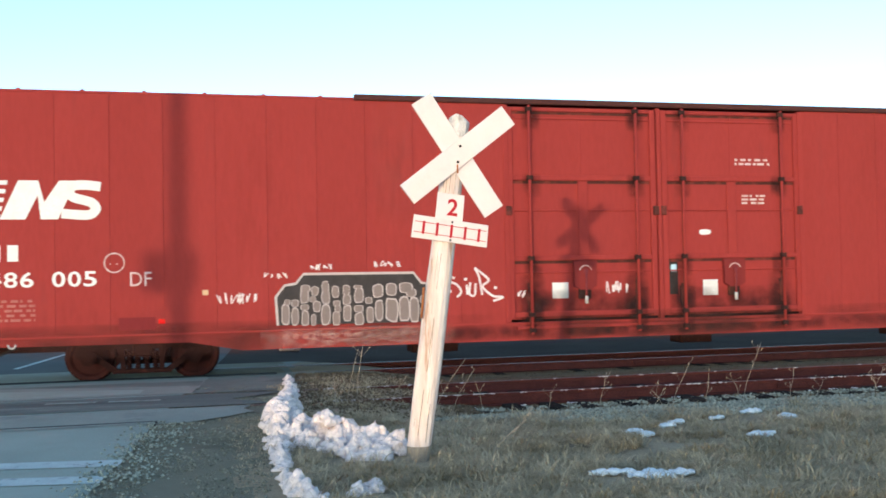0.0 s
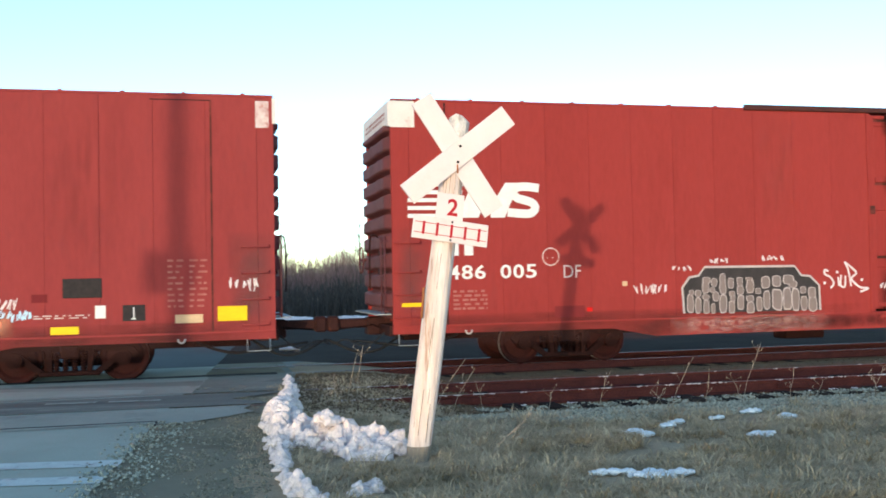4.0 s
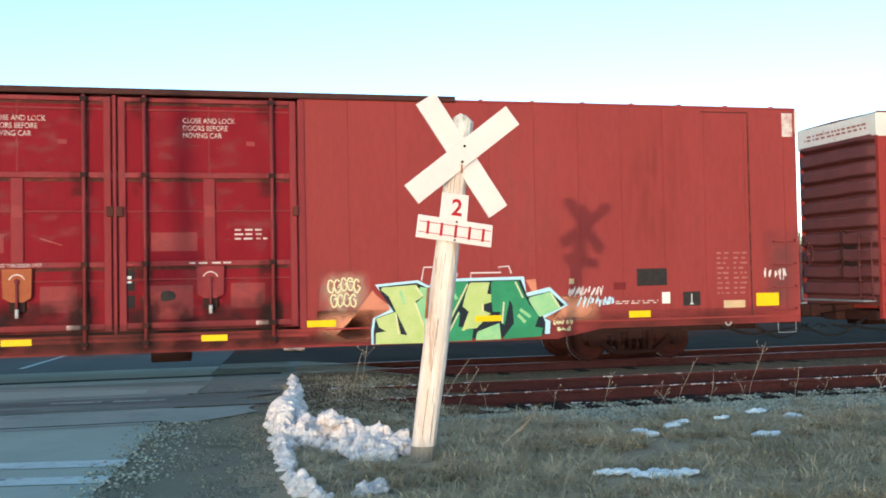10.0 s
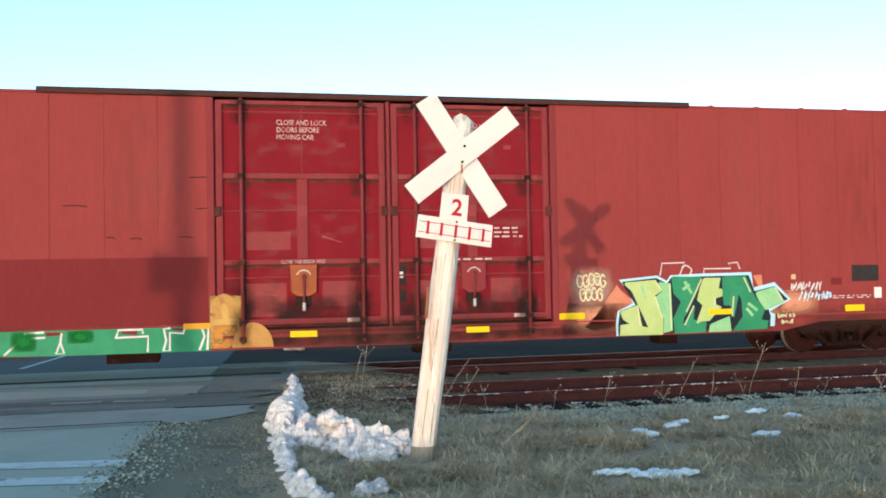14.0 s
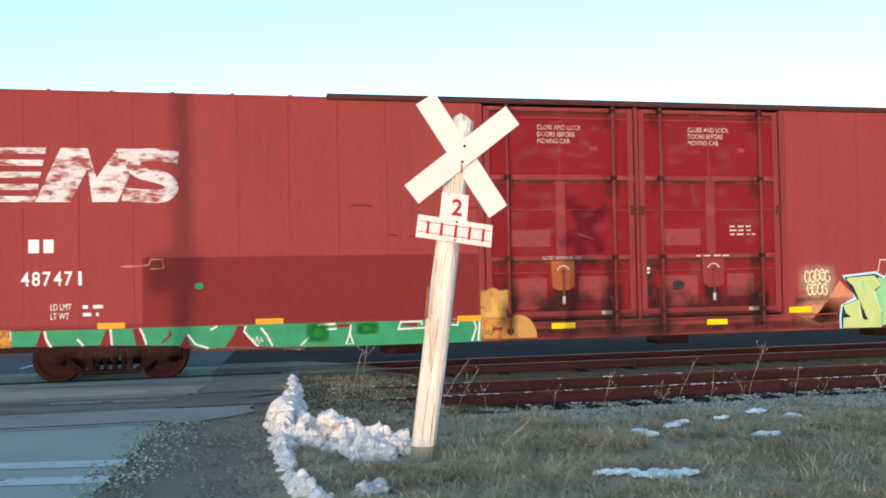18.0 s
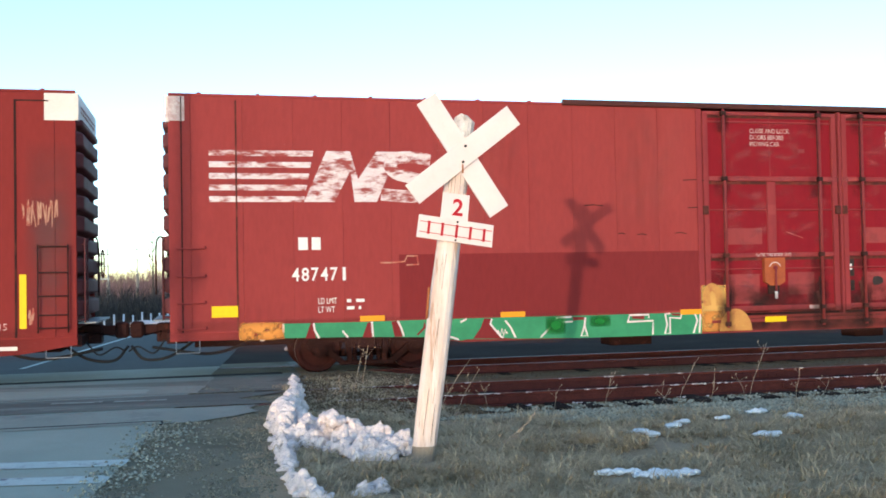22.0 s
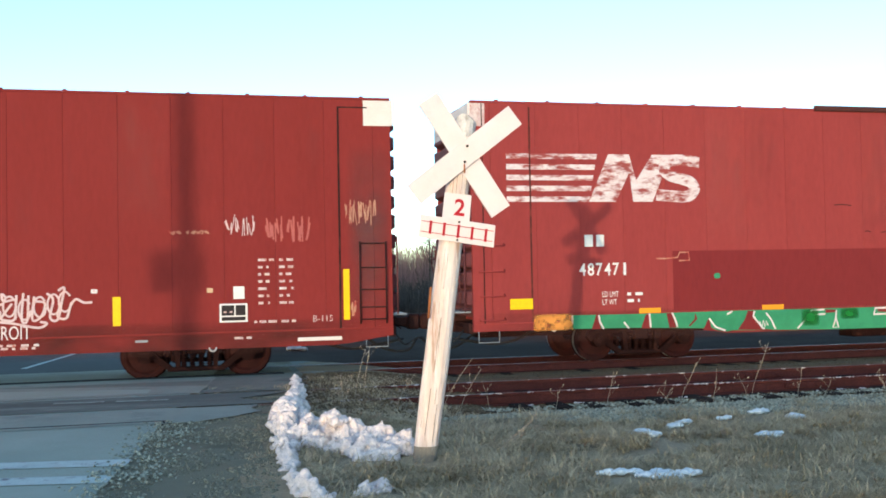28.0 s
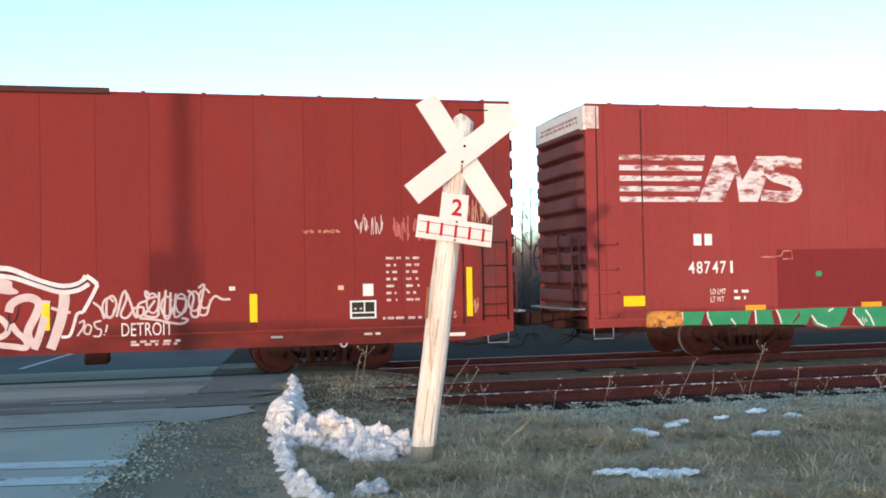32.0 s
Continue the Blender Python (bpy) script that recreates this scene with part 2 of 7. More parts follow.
    "rust": mat("rust_stain", (0.42, 0.14, 0.05), rough=0.8, scale=9),
    "bolt": mat("dark_bolt", (0.03, 0.025, 0.022), rough=0.5, metal=0.6, scale=9),
    "bark": mat("bark", (0.10, 0.080, 0.066), (0.06, 0.05, 0.043), rough=0.95, scale=4, stretch=(3, 3, 0.6), bump=0.4),
    "palebark": mat("pale_bark", (0.26, 0.23, 0.20), (0.18, 0.155, 0.13), rough=0.9, scale=4, stretch=(3, 3, 0.6), bump=0.3),
    "brush": mat("far_brush", (0.215, 0.132, 0.125), (0.145, 0.096, 0.092), rough=1.0, scale=0.2, fine=3, bump=0, island=0.4, spec=0.05),
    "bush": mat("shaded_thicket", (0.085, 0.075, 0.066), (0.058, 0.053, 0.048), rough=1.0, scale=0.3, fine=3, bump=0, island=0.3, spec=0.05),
    "weed": mat("dry_stalk", (0.46, 0.36, 0.27), (0.34, 0.26, 0.19), rough=0.9, scale=9),
    "polewood": mat("utility_pole_wood", (0.22, 0.17, 0.13), (0.15, 0.115, 0.09), rough=0.9, scale=3, stretch=(4, 4, 0.4)),
    "paintpost": mat("white_guard_post", (0.75, 0.76, 0.78), (0.6, 0.6, 0.6), rough=0.7, scale=5),
    "stake": mat("faded_orange_stake", (0.55, 0.30, 0.20), (0.45, 0.24, 0.17), rough=0.8, scale=5),
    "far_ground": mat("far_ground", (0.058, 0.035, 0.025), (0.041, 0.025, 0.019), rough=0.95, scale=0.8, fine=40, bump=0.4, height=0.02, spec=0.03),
}


def mist(name, col, amount, scale=5.0, stretch=(1, 1, 1), low=0.35, high=0.7, edge=0.8):
    """A soft-edged film of dirt or overspray, broken up by its own grain."""
    m = bpy.data.materials.new(name)
    m.use_nodes = True
    N, L = m.node_tree.nodes, m.node_tree.links
    b = N["Principled BSDF"]
    b.inputs["Base Color"].default_value, b.inputs["Roughness"].default_value = (*col, 1), 0.85
    b.inputs["Specular IOR Level"].default_value = 0.15
    tc, sp, mp, oi, ad = N.new("ShaderNodeTexCoord"), N.new("ShaderNodeSeparateXYZ"), N.new("ShaderNodeMapping"), N.new("ShaderNodeObjectInfo"), N.new("ShaderNodeVectorMath")
    L.new(tc.outputs["Generated"], sp.inputs[0])
    mp.inputs["Scale"].default_value = stretch
    L.new(tc.outputs["Object"], ad.inputs[0])
    L.new(oi.outputs["Random"], ad.inputs[1])
    L.new(ad.outputs[0], mp.inputs["Vector"])
    nz = N.new("ShaderNodeTexNoise")
    nz.inputs["Scale"].default_value, nz.inputs["Detail"].default_value = scale, 5.0
    L.new(mp.outputs[0], nz.inputs["Vector"])
    mr = N.new("ShaderNodeMapRange")
    mr.inputs["From Min"].default_value, mr.inputs["From Max"].default_value, mr.inputs["To Max"].default_value = low, high, amount
    L.new(nz.outputs["Fac"], mr.inputs["Value"])

    def calc(op, a, c):
        q = N.new("ShaderNodeMath")
        q.operation, q.use_clamp = op, op == "MULTIPLY"
        for v, s in ((a, 0), (c, 1)):
            if isinstance(v, (int, float)):
                q.inputs[s].default_value = v
            else:
                L.new(v, q.inputs[s])
        return q.outputs[0]

    out = mr.outputs[0]
    for ax in ("X", "Z"):
        e = calc("MULTIPLY", calc("MULTIPLY", sp.outputs[ax], calc("SUBTRACT", 1.0, sp.outputs[ax])), 4.0)
        out = calc("MULTIPLY", out, calc("POWER", e, edge))
    L.new(out, b.inputs["Alpha"])
    return m


M.update({
    "soot": mist("grease_film", (0.030, 0.014, 0.013), 1.0, 2.6, (1, 1, 1), 0.30, 0.75),
    "roadfilm": mist("road_grime", (0.060, 0.024, 0.020), 0.75, 1.6, (0.5, 1, 1.5), 0.28, 0.72, 0.6),
    "streak": mist("rust_streaks", (0.12, 0.024, 0.020), 0.11, 3.0, (3, 1, 0.35), 0.42, 0.75),
    "dust": mist("pale_dust", (0.42, 0.22, 0.18), 0.12, 2.0, (2, 1, 0.6), 0.40, 0.8),
    "greyfilm": mist("grey_film", (0.12, 0.075, 0.075), 0.45, 1.5, (1, 1, 1), 0.2, 0.6),
    "overspray": mist("cream_overspray", (0.62, 0.40, 0.30), 0.85, 9.0, (1, 1, 1), 0.25, 0.7, 1.7),
    "salmon": mist("salmon_overspray", (0.64, 0.25, 0.15), 1.0, 3.0, (1, 1, 1), 0.10, 0.50, 1.2),
    "orange_mist": mist("orange_spray", (0.62, 0.25, 0.06), 1.0, 7.0, (1, 1, 1), 0.30, 0.50, 0.30),
    "ochre_mist": mist("ochre_spray", (0.58, 0.33, 0.10), 1.0, 5.0, (1, 1, 1), 0.26, 0.42, 0.28),
    "green_mist": mist("dark_green_spray", (0.012, 0.15, 0.030), 1.0, 4.0, (1, 1, 1), 0.1, 0.4, 0.9),
    "palefilm": mist("pale_sill_overspray", (0.58, 0.33, 0.29), 0.55, 7.0, (0.6, 1, 2.5), 0.36, 0.72, 0.45),
    "wear": mist("chalky_wear", (0.36, 0.105, 0.105), 0.30, 3.0, (1, 1, 1.6), 0.50, 0.68, 0.35),
    "panel_dark": mat("spray_dark_brown", (0.030, 0.025, 0.024), (0.055, 0.045, 0.043), rough=0.6, scale=5, mix=0.4, bump=0.03),
    "dim": mat("dim_stencil", (0.42, 0.17, 0.145), (0.32, 0.085, 0.07), rough=0.7, scale=9, bump=0.03),
    "stone_edge": mat("spray_pale_edge", (0.54, 0.46, 0.43), (0.46, 0.38, 0.36), rough=0.6, scale=6, bump=0.03),
    "stone_fill": mat("spray_beige_grey", (0.27, 0.205, 0.185), (0.20, 0.155, 0.142), rough=0.6, scale=3, bump=0.03),
})


# ---- mesh helpers ----
FINE = {"data_stencil", "stencil_text", "end_lettering", "lock_stencil", "crack", "seed_head", "grease_stain", "graffiti_line", "graffiti_drip", "graffiti_letters"}   # marks too small to pick apart


SPLIT = {"graffiti_tag", "graffiti_sketch", "graffiti_outline"}      # marks whose strokes are parts of their own


def islands(bm):
    """The separate pieces of a mesh, each as a mesh of its own."""
    out, seen = [], set()
    for v in bm.verts:
        if v in seen:
            continue
        todo, group = [v], set()
        seen.add(v)
        while todo:
            q = todo.pop()
            for f in q.link_faces:
                group.add(f)
            for e in q.link_edges:
                w = e.other_vert(q)
                if w not in seen:
                    seen.add(w)
                    todo.append(w)
        one, at = bmesh.new(), {}
        for f in group:
            for w in f.verts:
                if w not in at:
                    at[w] = one.verts.new(w.co)
            one.faces.new([at[w] for w in f.verts])
        out.append(one)
    return out


def part(name, bm, material, parent=None, label="", at=None):
    if name in SPLIT:
        pieces = islands(bm)
        if len(pieces) > 1:
            bm.free()
            bm = pieces[0]
            for other in pieces[1:]:
                part(name, other, material, parent, label, at)
    me = bpy.data.meshes.new(name)
    bm.to_mesh(me)
    bm.free()
    for m in (material if isinstance(material, (list, tuple)) else [material]):
        me.materials.append(M[m])
    ob = new(name, me)
    ob.parent = parent
    if at:
        ob.location = at
    if label:
        ob["label"] = label
    if name in FINE:
        ob["kind"] = "stuff"
    return ob


def bx(bm, x0, x1, y0, y1, z0, z1, bevel=0.0, mi=0):
    """A box, its edges taken off by bevel."""
    x0, x1, y0, y1, z0, z1 = min(x0, x1), max(x0, x1), min(y0, y1), max(y0, y1), min(z0, z1), max(z0, z1)
    c = Vector(((x0 + x1) / 2, (y0 + y1) / 2, (z0 + z1) / 2))
    h = Vector((x1 - x0, y1 - y0, z1 - z0)) / 2
    b = min(bevel, 0.45 * h.x * 2, 0.45 * h.y * 2, 0.45 * h.z * 2)
    if not b:
        v = [bm.verts.new((x, y, z)) for x in (x0, x1) for y in (y0, y1) for z in (z0, z1)]
        for q in ((0, 1, 3, 2), (4, 6, 7, 5), (0, 4, 5, 1), (2, 3, 7, 6), (0, 2, 6, 4), (1, 5, 7, 3)):
            bm.faces.new([v[i] for i in q]).material_index = mi
        return bm
    v = {}
    sg = (-1, 1)
    for sx in sg:
        for sy in sg:
            for sz in sg:
                for ax in range(3):
                    s = (sx, sy, sz)
                    v[s, ax] = bm.verts.new([c[i] + s[i] * (h[i] - (0 if i == ax else b)) for i in range(3)])
    fs = []
    for ax in range(3):
        o = [i for i in range(3) if i != ax]
        for s0 in sg:
            def k(p, q, s0=s0, ax=ax, o=o):
                s = [0, 0, 0]
                s[ax], s[o[0]], s[o[1]] = s0, p, q
                return tuple(s)
            fs.append([v[k(-1, -1), ax], v[k(1, -1), ax], v[k(1, 1), ax], v[k(-1, 1), ax]])
        for p in sg:
            for q in sg:
                def e(r, p=p, q=q, ax=ax, o=o):
                    s = [0, 0, 0]
                    s[ax], s[o[0]], s[o[1]] = r, p, q
                    return tuple(s)
                fs.append([v[e(-1), o[0]], v[e(1), o[0]], v[e(1), o[1]], v[e(-1), o[1]]])
    for sx in sg:
        for sy in sg:
            for sz in sg:
                fs.append([v[(sx, sy, sz), i] for i in range(3)])
    for q in fs:
        n = (q[1].co - q[0].co).cross(q[2].co - q[0].co)
        mid = sum((x.co for x in q), Vector()) / len(q)
        bm.faces.new(q if n.dot(mid - c) > 0 else q[::-1]).material_index = mi
    return bm


def rod(bm, p, q, r, n=8, r2=None, mi=0):
    """A round bar from p to q, tapering from r to r2."""
    p, q = Vector(p), Vector(q)
    d = (q - p).normalized()
    u = d.orthogonal().normalized()
    w = d.cross(u)
    r2 = r if r2 is None else r2
    ring = [(math.cos(2 * math.pi * i / n), math.sin(2 * math.pi * i / n)) for i in range(n)]
    a = [bm.verts.new(p + (u * c + w * s) * r) for c, s in ring]
    b = [bm.verts.new(q + (u * c + w * s) * r2) for c, s in ring]
    for i in range(n):
        j = (i + 1) % n
        f = bm.faces.new((a[i], a[j], b[j], b[i]))
        f.smooth, f.material_index = n > 5, mi
    if n > 3:
        bm.faces.new(a[::-1]).material_index = mi
        bm.faces.new(b).material_index = mi
    return bm


def strokes(car, name, lines, w, y, material, label=""):
    """Sprayed lines, each a part of its own."""
    for pts in lines:
        part(name, stroke(B(), list(pts), w, y), material, car, label)


def tube(bm, pts, r, n=6):
    """A bent bar or hose swept through the points as one skin."""
    P = [Vector(q) for q in pts]
    u, rings = None, []
    for i, q in enumerate(P):
        d = (P[min(i + 1, len(P) - 1)] - P[max(i - 1, 0)]).normalized()
        u = d.orthogonal().normalized() if u is None else (u - d * u.dot(d)).normalized()
        w = d.cross(u)
        rings.append([bm.verts.new(q + (u * math.cos(2 * math.pi * k / n) + w * math.sin(2 * math.pi * k / n)) * r) for k in range(n)])
    for a, b in zip(rings, rings[1:]):
        for k in range(n):
            bm.faces.new((a[k], a[(k + 1) % n], b[(k + 1) % n], b[k])).smooth = True
    bm.faces.new(rings[0][::-1])
    bm.faces.new(rings[-1])
    return bm


def prism(bm, pts, y0, y1, mi=0):
    """A flat shape given in x and z, with depth along y."""
    a = [bm.verts.new((x, y0, z)) for x, z in pts]
    b = [bm.verts.new((x, y1, z)) for x, z in pts]
    fs = [bm.faces.new(a), bm.faces.new(list(reversed(b)))]
    k = len(pts)
    for i in range(k):
        fs.append(bm.faces.new((a[(i + 1) % k], a[i], b[i], b[(i + 1) % k])))
    for f in fs:
        f.material_index = mi
    bmesh.ops.recalc_face_normals(bm, faces=fs)
    return bm


def stroke(bm, pts, w, y, thick=0.002, mi=0):
    """A sprayed or painted line through points in x and z, on the plane y."""
    k = len(pts)
    left, right = [], []
    for i, (x, z) in enumerate(pts):
        a, b = pts[max(i - 1, 0)], pts[min(i + 1, k - 1)]
        d = Vector((b[0] - a[0], b[1] - a[1]))
        d = d.normalized() if d.length > 1e-6 else Vector((1, 0))
        left.append((x - d.y * w / 2, z + d.x * w / 2))
        right.append((x + d.y * w / 2, z - d.x * w / 2))
    lay = 0.0022 / max(k, 8)            # later paint lies over earlier paint
    vl = [bm.verts.new((p[0], y - lay * i, p[1])) for i, p in enumerate(left)]
    vr = [bm.verts.new((p[0], y - lay * i, p[1])) for i, p in enumerate(right)]
    for i in range(k - 1):
        f = bm.faces.new((vl[i], vr[i], vr[i + 1], vl[i + 1]))
        f.material_index = mi
    return bm


def bend(pts, n=6):
    """A smooth run through the points (Catmull-Rom)."""
    P = [Vector(p) for p in pts]
    P = [P[0] * 2 - P[1]] + P + [P[-1] * 2 - P[-2]]
    out = []
    for i in range(1, len(P) - 2):
        for j in range(n):
            t = j / n
            out.append(0.5 * (2 * P[i] + (P[i + 1] - P[i - 1]) * t + (2 * P[i - 1] - 5 * P[i] + 4 * P[i + 1] - P[i + 2]) * t * t
                              + (3 * P[i] - P[i - 1] - 3 * P[i + 1] + P[i + 2]) * t ** 3))
    return [tuple(p) for p in out + [P[-2]]]


def scribble(bm, x0, x1, z0, z1, letters, w, y, seed, slant=0.0):
    """Unreadable hand-sprayed letters: loops and hooks side by side."""
    r = random.Random(seed)
    step = (x1 - x0) / letters
    for i in range(letters):
        xa, n = x0 + i * step, r.randint(4, 6)
        pts = []
        for j in range(n):
            u, v = r.random(), (j % 2) * 0.6 + r.random() * 0.4
            pts.append((xa + step * (0.05 + 0.95 * u) + slant * v * (z1 - z0), z0 + v * (z1 - z0)))
        stroke(bm, bend(pts, 5), w * (0.8 + 0.4 * r.random()), y - 0.0024 * (i % 2))
    return bm


def bars(bm, x0, x1, z0, z1, rows, y, seed, gap=0.45):
    """Rows of small marks too small to read."""
    r = random.Random(seed)
    h = (z1 - z0) / rows
    for i in range(rows):
        x = x0
        while x < x1 - 0.02:
            wd = min(r.uniform(0.04, 0.16), x1 - x)
            bx(bm, x, x + wd, y - 0.002, y, z1 - (i + 1) * h + h * gap * 0.6, z1 - i * h - h * gap * 0.4)
            x += wd + r.uniform(0.025, 0.09)
    return bm


def lettering(text, x0, x1, z0, z1, y, spacing=1.0, weight=0.0):
    """A bmesh of words in the built-in font, fitted into the rectangle and facing -y."""
    cu = bpy.data.curves.new("lettering", "FONT")
    cu.body, cu.space_character, cu.resolution_u, cu.offset = text, spacing, 3, weight
    ob = new("lettering", cu)
    bpy.context.view_layer.update()
    me = bpy.data.meshes.new_from_object(ob.evaluated_get(bpy.context.evaluated_depsgraph_get()))
    bpy.data.objects.remove(ob)
    bpy.data.curves.remove(cu)
    bm = bmesh.new()
    bm.from_mesh(me)
    bpy.data.meshes.remove(me)
    xs, ys = [v.co.x for v in bm.verts], [v.co.y for v in bm.verts]
    sx, sz = (x1 - x0) / (max(xs) - min(xs)), (z1 - z0) / (max(ys) - min(ys))
    mx, mz = min(xs), min(ys)
    for v in bm.verts:
        v.co = (x0 + (v.co.x - mx) * sx, y, z0 + (v.co.y - mz) * sz)
    return bm


def plate(bm, x0, x1, z0, z1, y, thick=0.003):
    return bx(bm, x0, x1, y - thick, y, z0, z1)


def empty(name, at=(0, 0, 0)):
    ob = new(name)
    ob.location = at
    return ob


B = bmesh.new


# ---- the place ----
def road_z(y):
    return float(np.interp(y, [-60, 9, 12.5, 15.8, 18.3, 20.4, 26, 60], [0.055, 0.055, 0.086, 0.083, 0.008, 0.004, -0.04, -0.30]))


def road_edge(y):
    """The right-hand edge of the asphalt; the road crosses the tracks a little askew."""
    return -0.83 + 0.094 * (y - 8.92)


def ground_z(x, y):
    z = float(np.interp(y, [-400, -16, -9, -6, 5, 9.2, 11.3, 12.3, 20.6, 22, 34, 46, 90, 400], [0.1, 0.1, 0.605, 0.02, 0.05, 0.065, 0.01, -0.12, -0.18, -0.10, -0.12, -0.30, -0.2, 0]))
    if -7 < y < 60:
        low = road_z(y) - 0.012
        fill = float(np.interp(y, [11.2, 12.4, 19.5, 22], [0, 1, 1, 0]))          # soil packed against the rails beside the crossing
        k = min(max((x - road_edge(y) - 1.25 - (1.35 + 0.5 * noise.noise((x * 1.2, y * 1.2, 12))) * fill) / (0.8 + 1.1 * fill), 0), 1)
        if k < 1 and x > road_edge(y) - 11:
            z = low * (1 - k) + z * k
    if 4 < y < 12 and x < 14 and x > road_edge(y) + 0.3:
        z += 0.035 * min(1, (x - road_edge(y) - 0.3) / 0.6) * (noise.noise((x * 0.9, y * 0.9, 3)) + 0.5 * noise.noise((x * 2.6, y * 2.6, 9)))
    return z


def sheet(xs, ys, fz, mi=None):
    bm = B()
    g = [[bm.verts.new((x, y, fz(x, y))) for x in xs] for y in ys]
    for j in range(len(ys) - 1):
        for i in range(len(xs) - 1):
            f = bm.faces.new((g[j][i], g[j][i + 1], g[j + 1][i + 1], g[j + 1][i]))
            f.smooth = True
            if mi:
                f.material_index = mi((xs[i] + xs[i + 1]) / 2, (ys[j] + ys[j + 1]) / 2)
    return bm


def steps(*runs):
    out = []
    for a, b, d in runs:
        n = max(1, round((b - a) / d))
        out += [a + (b - a) * i / n for i in range(n)]
    return out + [runs[-1][1]]


def ground_kind(x, y):
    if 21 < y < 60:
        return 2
    if 11.9 < y < 21:
        far = x - road_edge(y) - 0.5 * noise.noise((x * 1.3, y * 1.3, 6))
        return 3 if y > 12.4 and far > 3.7 else 0 if far > 1.75 else 4 if far > 1.45 and y > 14.9 else 1
    if -0.2 < x - road_edge(y) < 1.2 + 0.3 * noise.noise((x * 2, y * 2, 1)) and -7 < y < 60:
        return 1
    return 0


gx = steps((-1500, -100, 200), (-100, -12, 8), (-12, -2, 0.5), (-2, 10.5, 0.14), (10.5, 30, 1.5), (30, 100, 8), (100, 1500, 200))
gy = steps((-1500, -100, 200), (-100, -20, 10), (-20, 4, 0.8), (4, 12.6, 0.14), (12.6, 22, 0.3), (22, 100, 4), (100, 1500, 200))
tagged(part("ground", sheet(gx, gy, ground_z, ground_kind), ["soil", "gravel", "far_ground", "ballast2", "apron"]), "brown verge soil and dark gravel beside the railway", "ground", kind="structure")


def on_road(us, ys, lift):
    """A sheet laid on the road: us across from its right-hand edge, ys along."""
    bm = sheet(us, ys, lambda x, y: road_z(y) + lift)
    for v in bm.verts:
        ragged = 0.05 * noise.noise((v.co.y * 1.3, 0, 7)) + 0.03 * noise.noise((v.co.y * 5, 0, 2)) if v.co.x > -0.01 and lift == 0 else 0
        v.co.x += road_edge(v.co.y) + ragged
    return bm


tagged(part("road", on_road([-8.0, -6, -4.5, -3, -2.2, -1, 0], steps((-60, 5, 5), (5, 20.4, 0.12)), 0), "asphalt"), "grey asphalt road crossing the two railway tracks", "road", kind="structure")
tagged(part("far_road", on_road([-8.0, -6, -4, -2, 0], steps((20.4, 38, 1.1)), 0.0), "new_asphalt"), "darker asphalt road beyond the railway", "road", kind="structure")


def crossing_strip(y0, y1, reach, ragged, material, label, lift):
    """Surfacing laid between or beside the rails, frayed at its outer end."""
    bm, n = B(), 30
    pts = [(-8.0, y0)]
    for k in range(n + 1):
        f = k / n
        y = y0 + (y1 - y0) * f
        u = float(np.interp(f, [0, 0.25, 0.5, 0.75, 1], reach)) + ragged * (noise.noise((y * 1.4, 0, 3)) + 0.35 * noise.noise((k * 0.9, y0, 5)))
        pts.append((u, y))
    pts.append((-8.0, y1))
    bm.faces.new([bm.verts.new((road_edge(y) + u, y, road_z(y) + lift)) for u, y in pts])
    return tagged(part("road_patch", bm, material), label, "road", kind="structure")


crossing_strip(14.94, 18.40, (1.75, 1.65, 1.6, 1.6, 1.55), 0.10, "apron", "grey gravelly apron between the tracks", 0.004)
crossing_strip(14.94, 18.40, (0.12, 0.16, 0.10, 0.12, 0.06), 0.06, "asphalt2", "older patched asphalt between the tracks at the crossing", 0.007)
crossing_strip(13.38, 14.78, (1.25, 1.1, 0.8, 1.2, 1.45), 0.22, "wet_dirt", "dirty dark asphalt between the rails of the empty track", 0.006)
crossing_strip(11.95, 13.26, (0.35, 0.85, 1.15, 0.95, 1.0), 0.10, "asphalt2", "older patched asphalt in front of the rails", 0.006)
for y, w, xe in ((12.12, 0.045, 0.03), (18.10, 0.34, 1.3)):
    xr = road_edge(y)
    tagged(part("tar_joint", bx(B(), xr - 8, xr + xe, y, y + w, road_z(y) - 0.02, road_z(y) + 0.009), "tar"), "black tar joint along the crossing", "road", kind="structure")
xr = road_edge(12)
tagged(part("tar_joint", bx(B(), xr + 0.0, xr + 0.035, 11.78, 12.118, 0.0, road_z(12) + 0.009), "tar"), "black tar joint turning off at the road edge", "road", kind="structure")


def marking(u0, u1, y0, y1, lift=0.006, skew=0.094, material="line"):
    """A painted stripe across or along the road, square to it."""
    bm = B()
    n = max(1, round((y1 - y0) / 1.5))
    rows = []
    for k in range(n + 1):
        y = y0 + (y1 - y0) * k / n
        rows.append([bm.verts.new((road_edge(y) + u, y - skew * u, road_z(y - skew * u) + lift)) for u in (u0, u1)])
    for a, b in zip(rows, rows[1:]):
        bm.faces.new((a[0], a[1], b[1], b[0]))
    return tagged(part("road_marking", bm, material), "worn white line painted on the asphalt", "marking", kind="structure")


marking(-7.6, 0.03, 9.47, 9.78, skew=0.17)
marking(-7.6, 0.0, 8.74, 9.06, skew=0.17)
marking(-4.06, -3.94, 21.2, 37, 0.012)
for k in (0, 1, 3):
    marking(-0.62 - 0.85 * k - 0.35 * random.random(), -0.22 - 0.85 * k, 14.12, 14.26, 0.014, material="old_line")


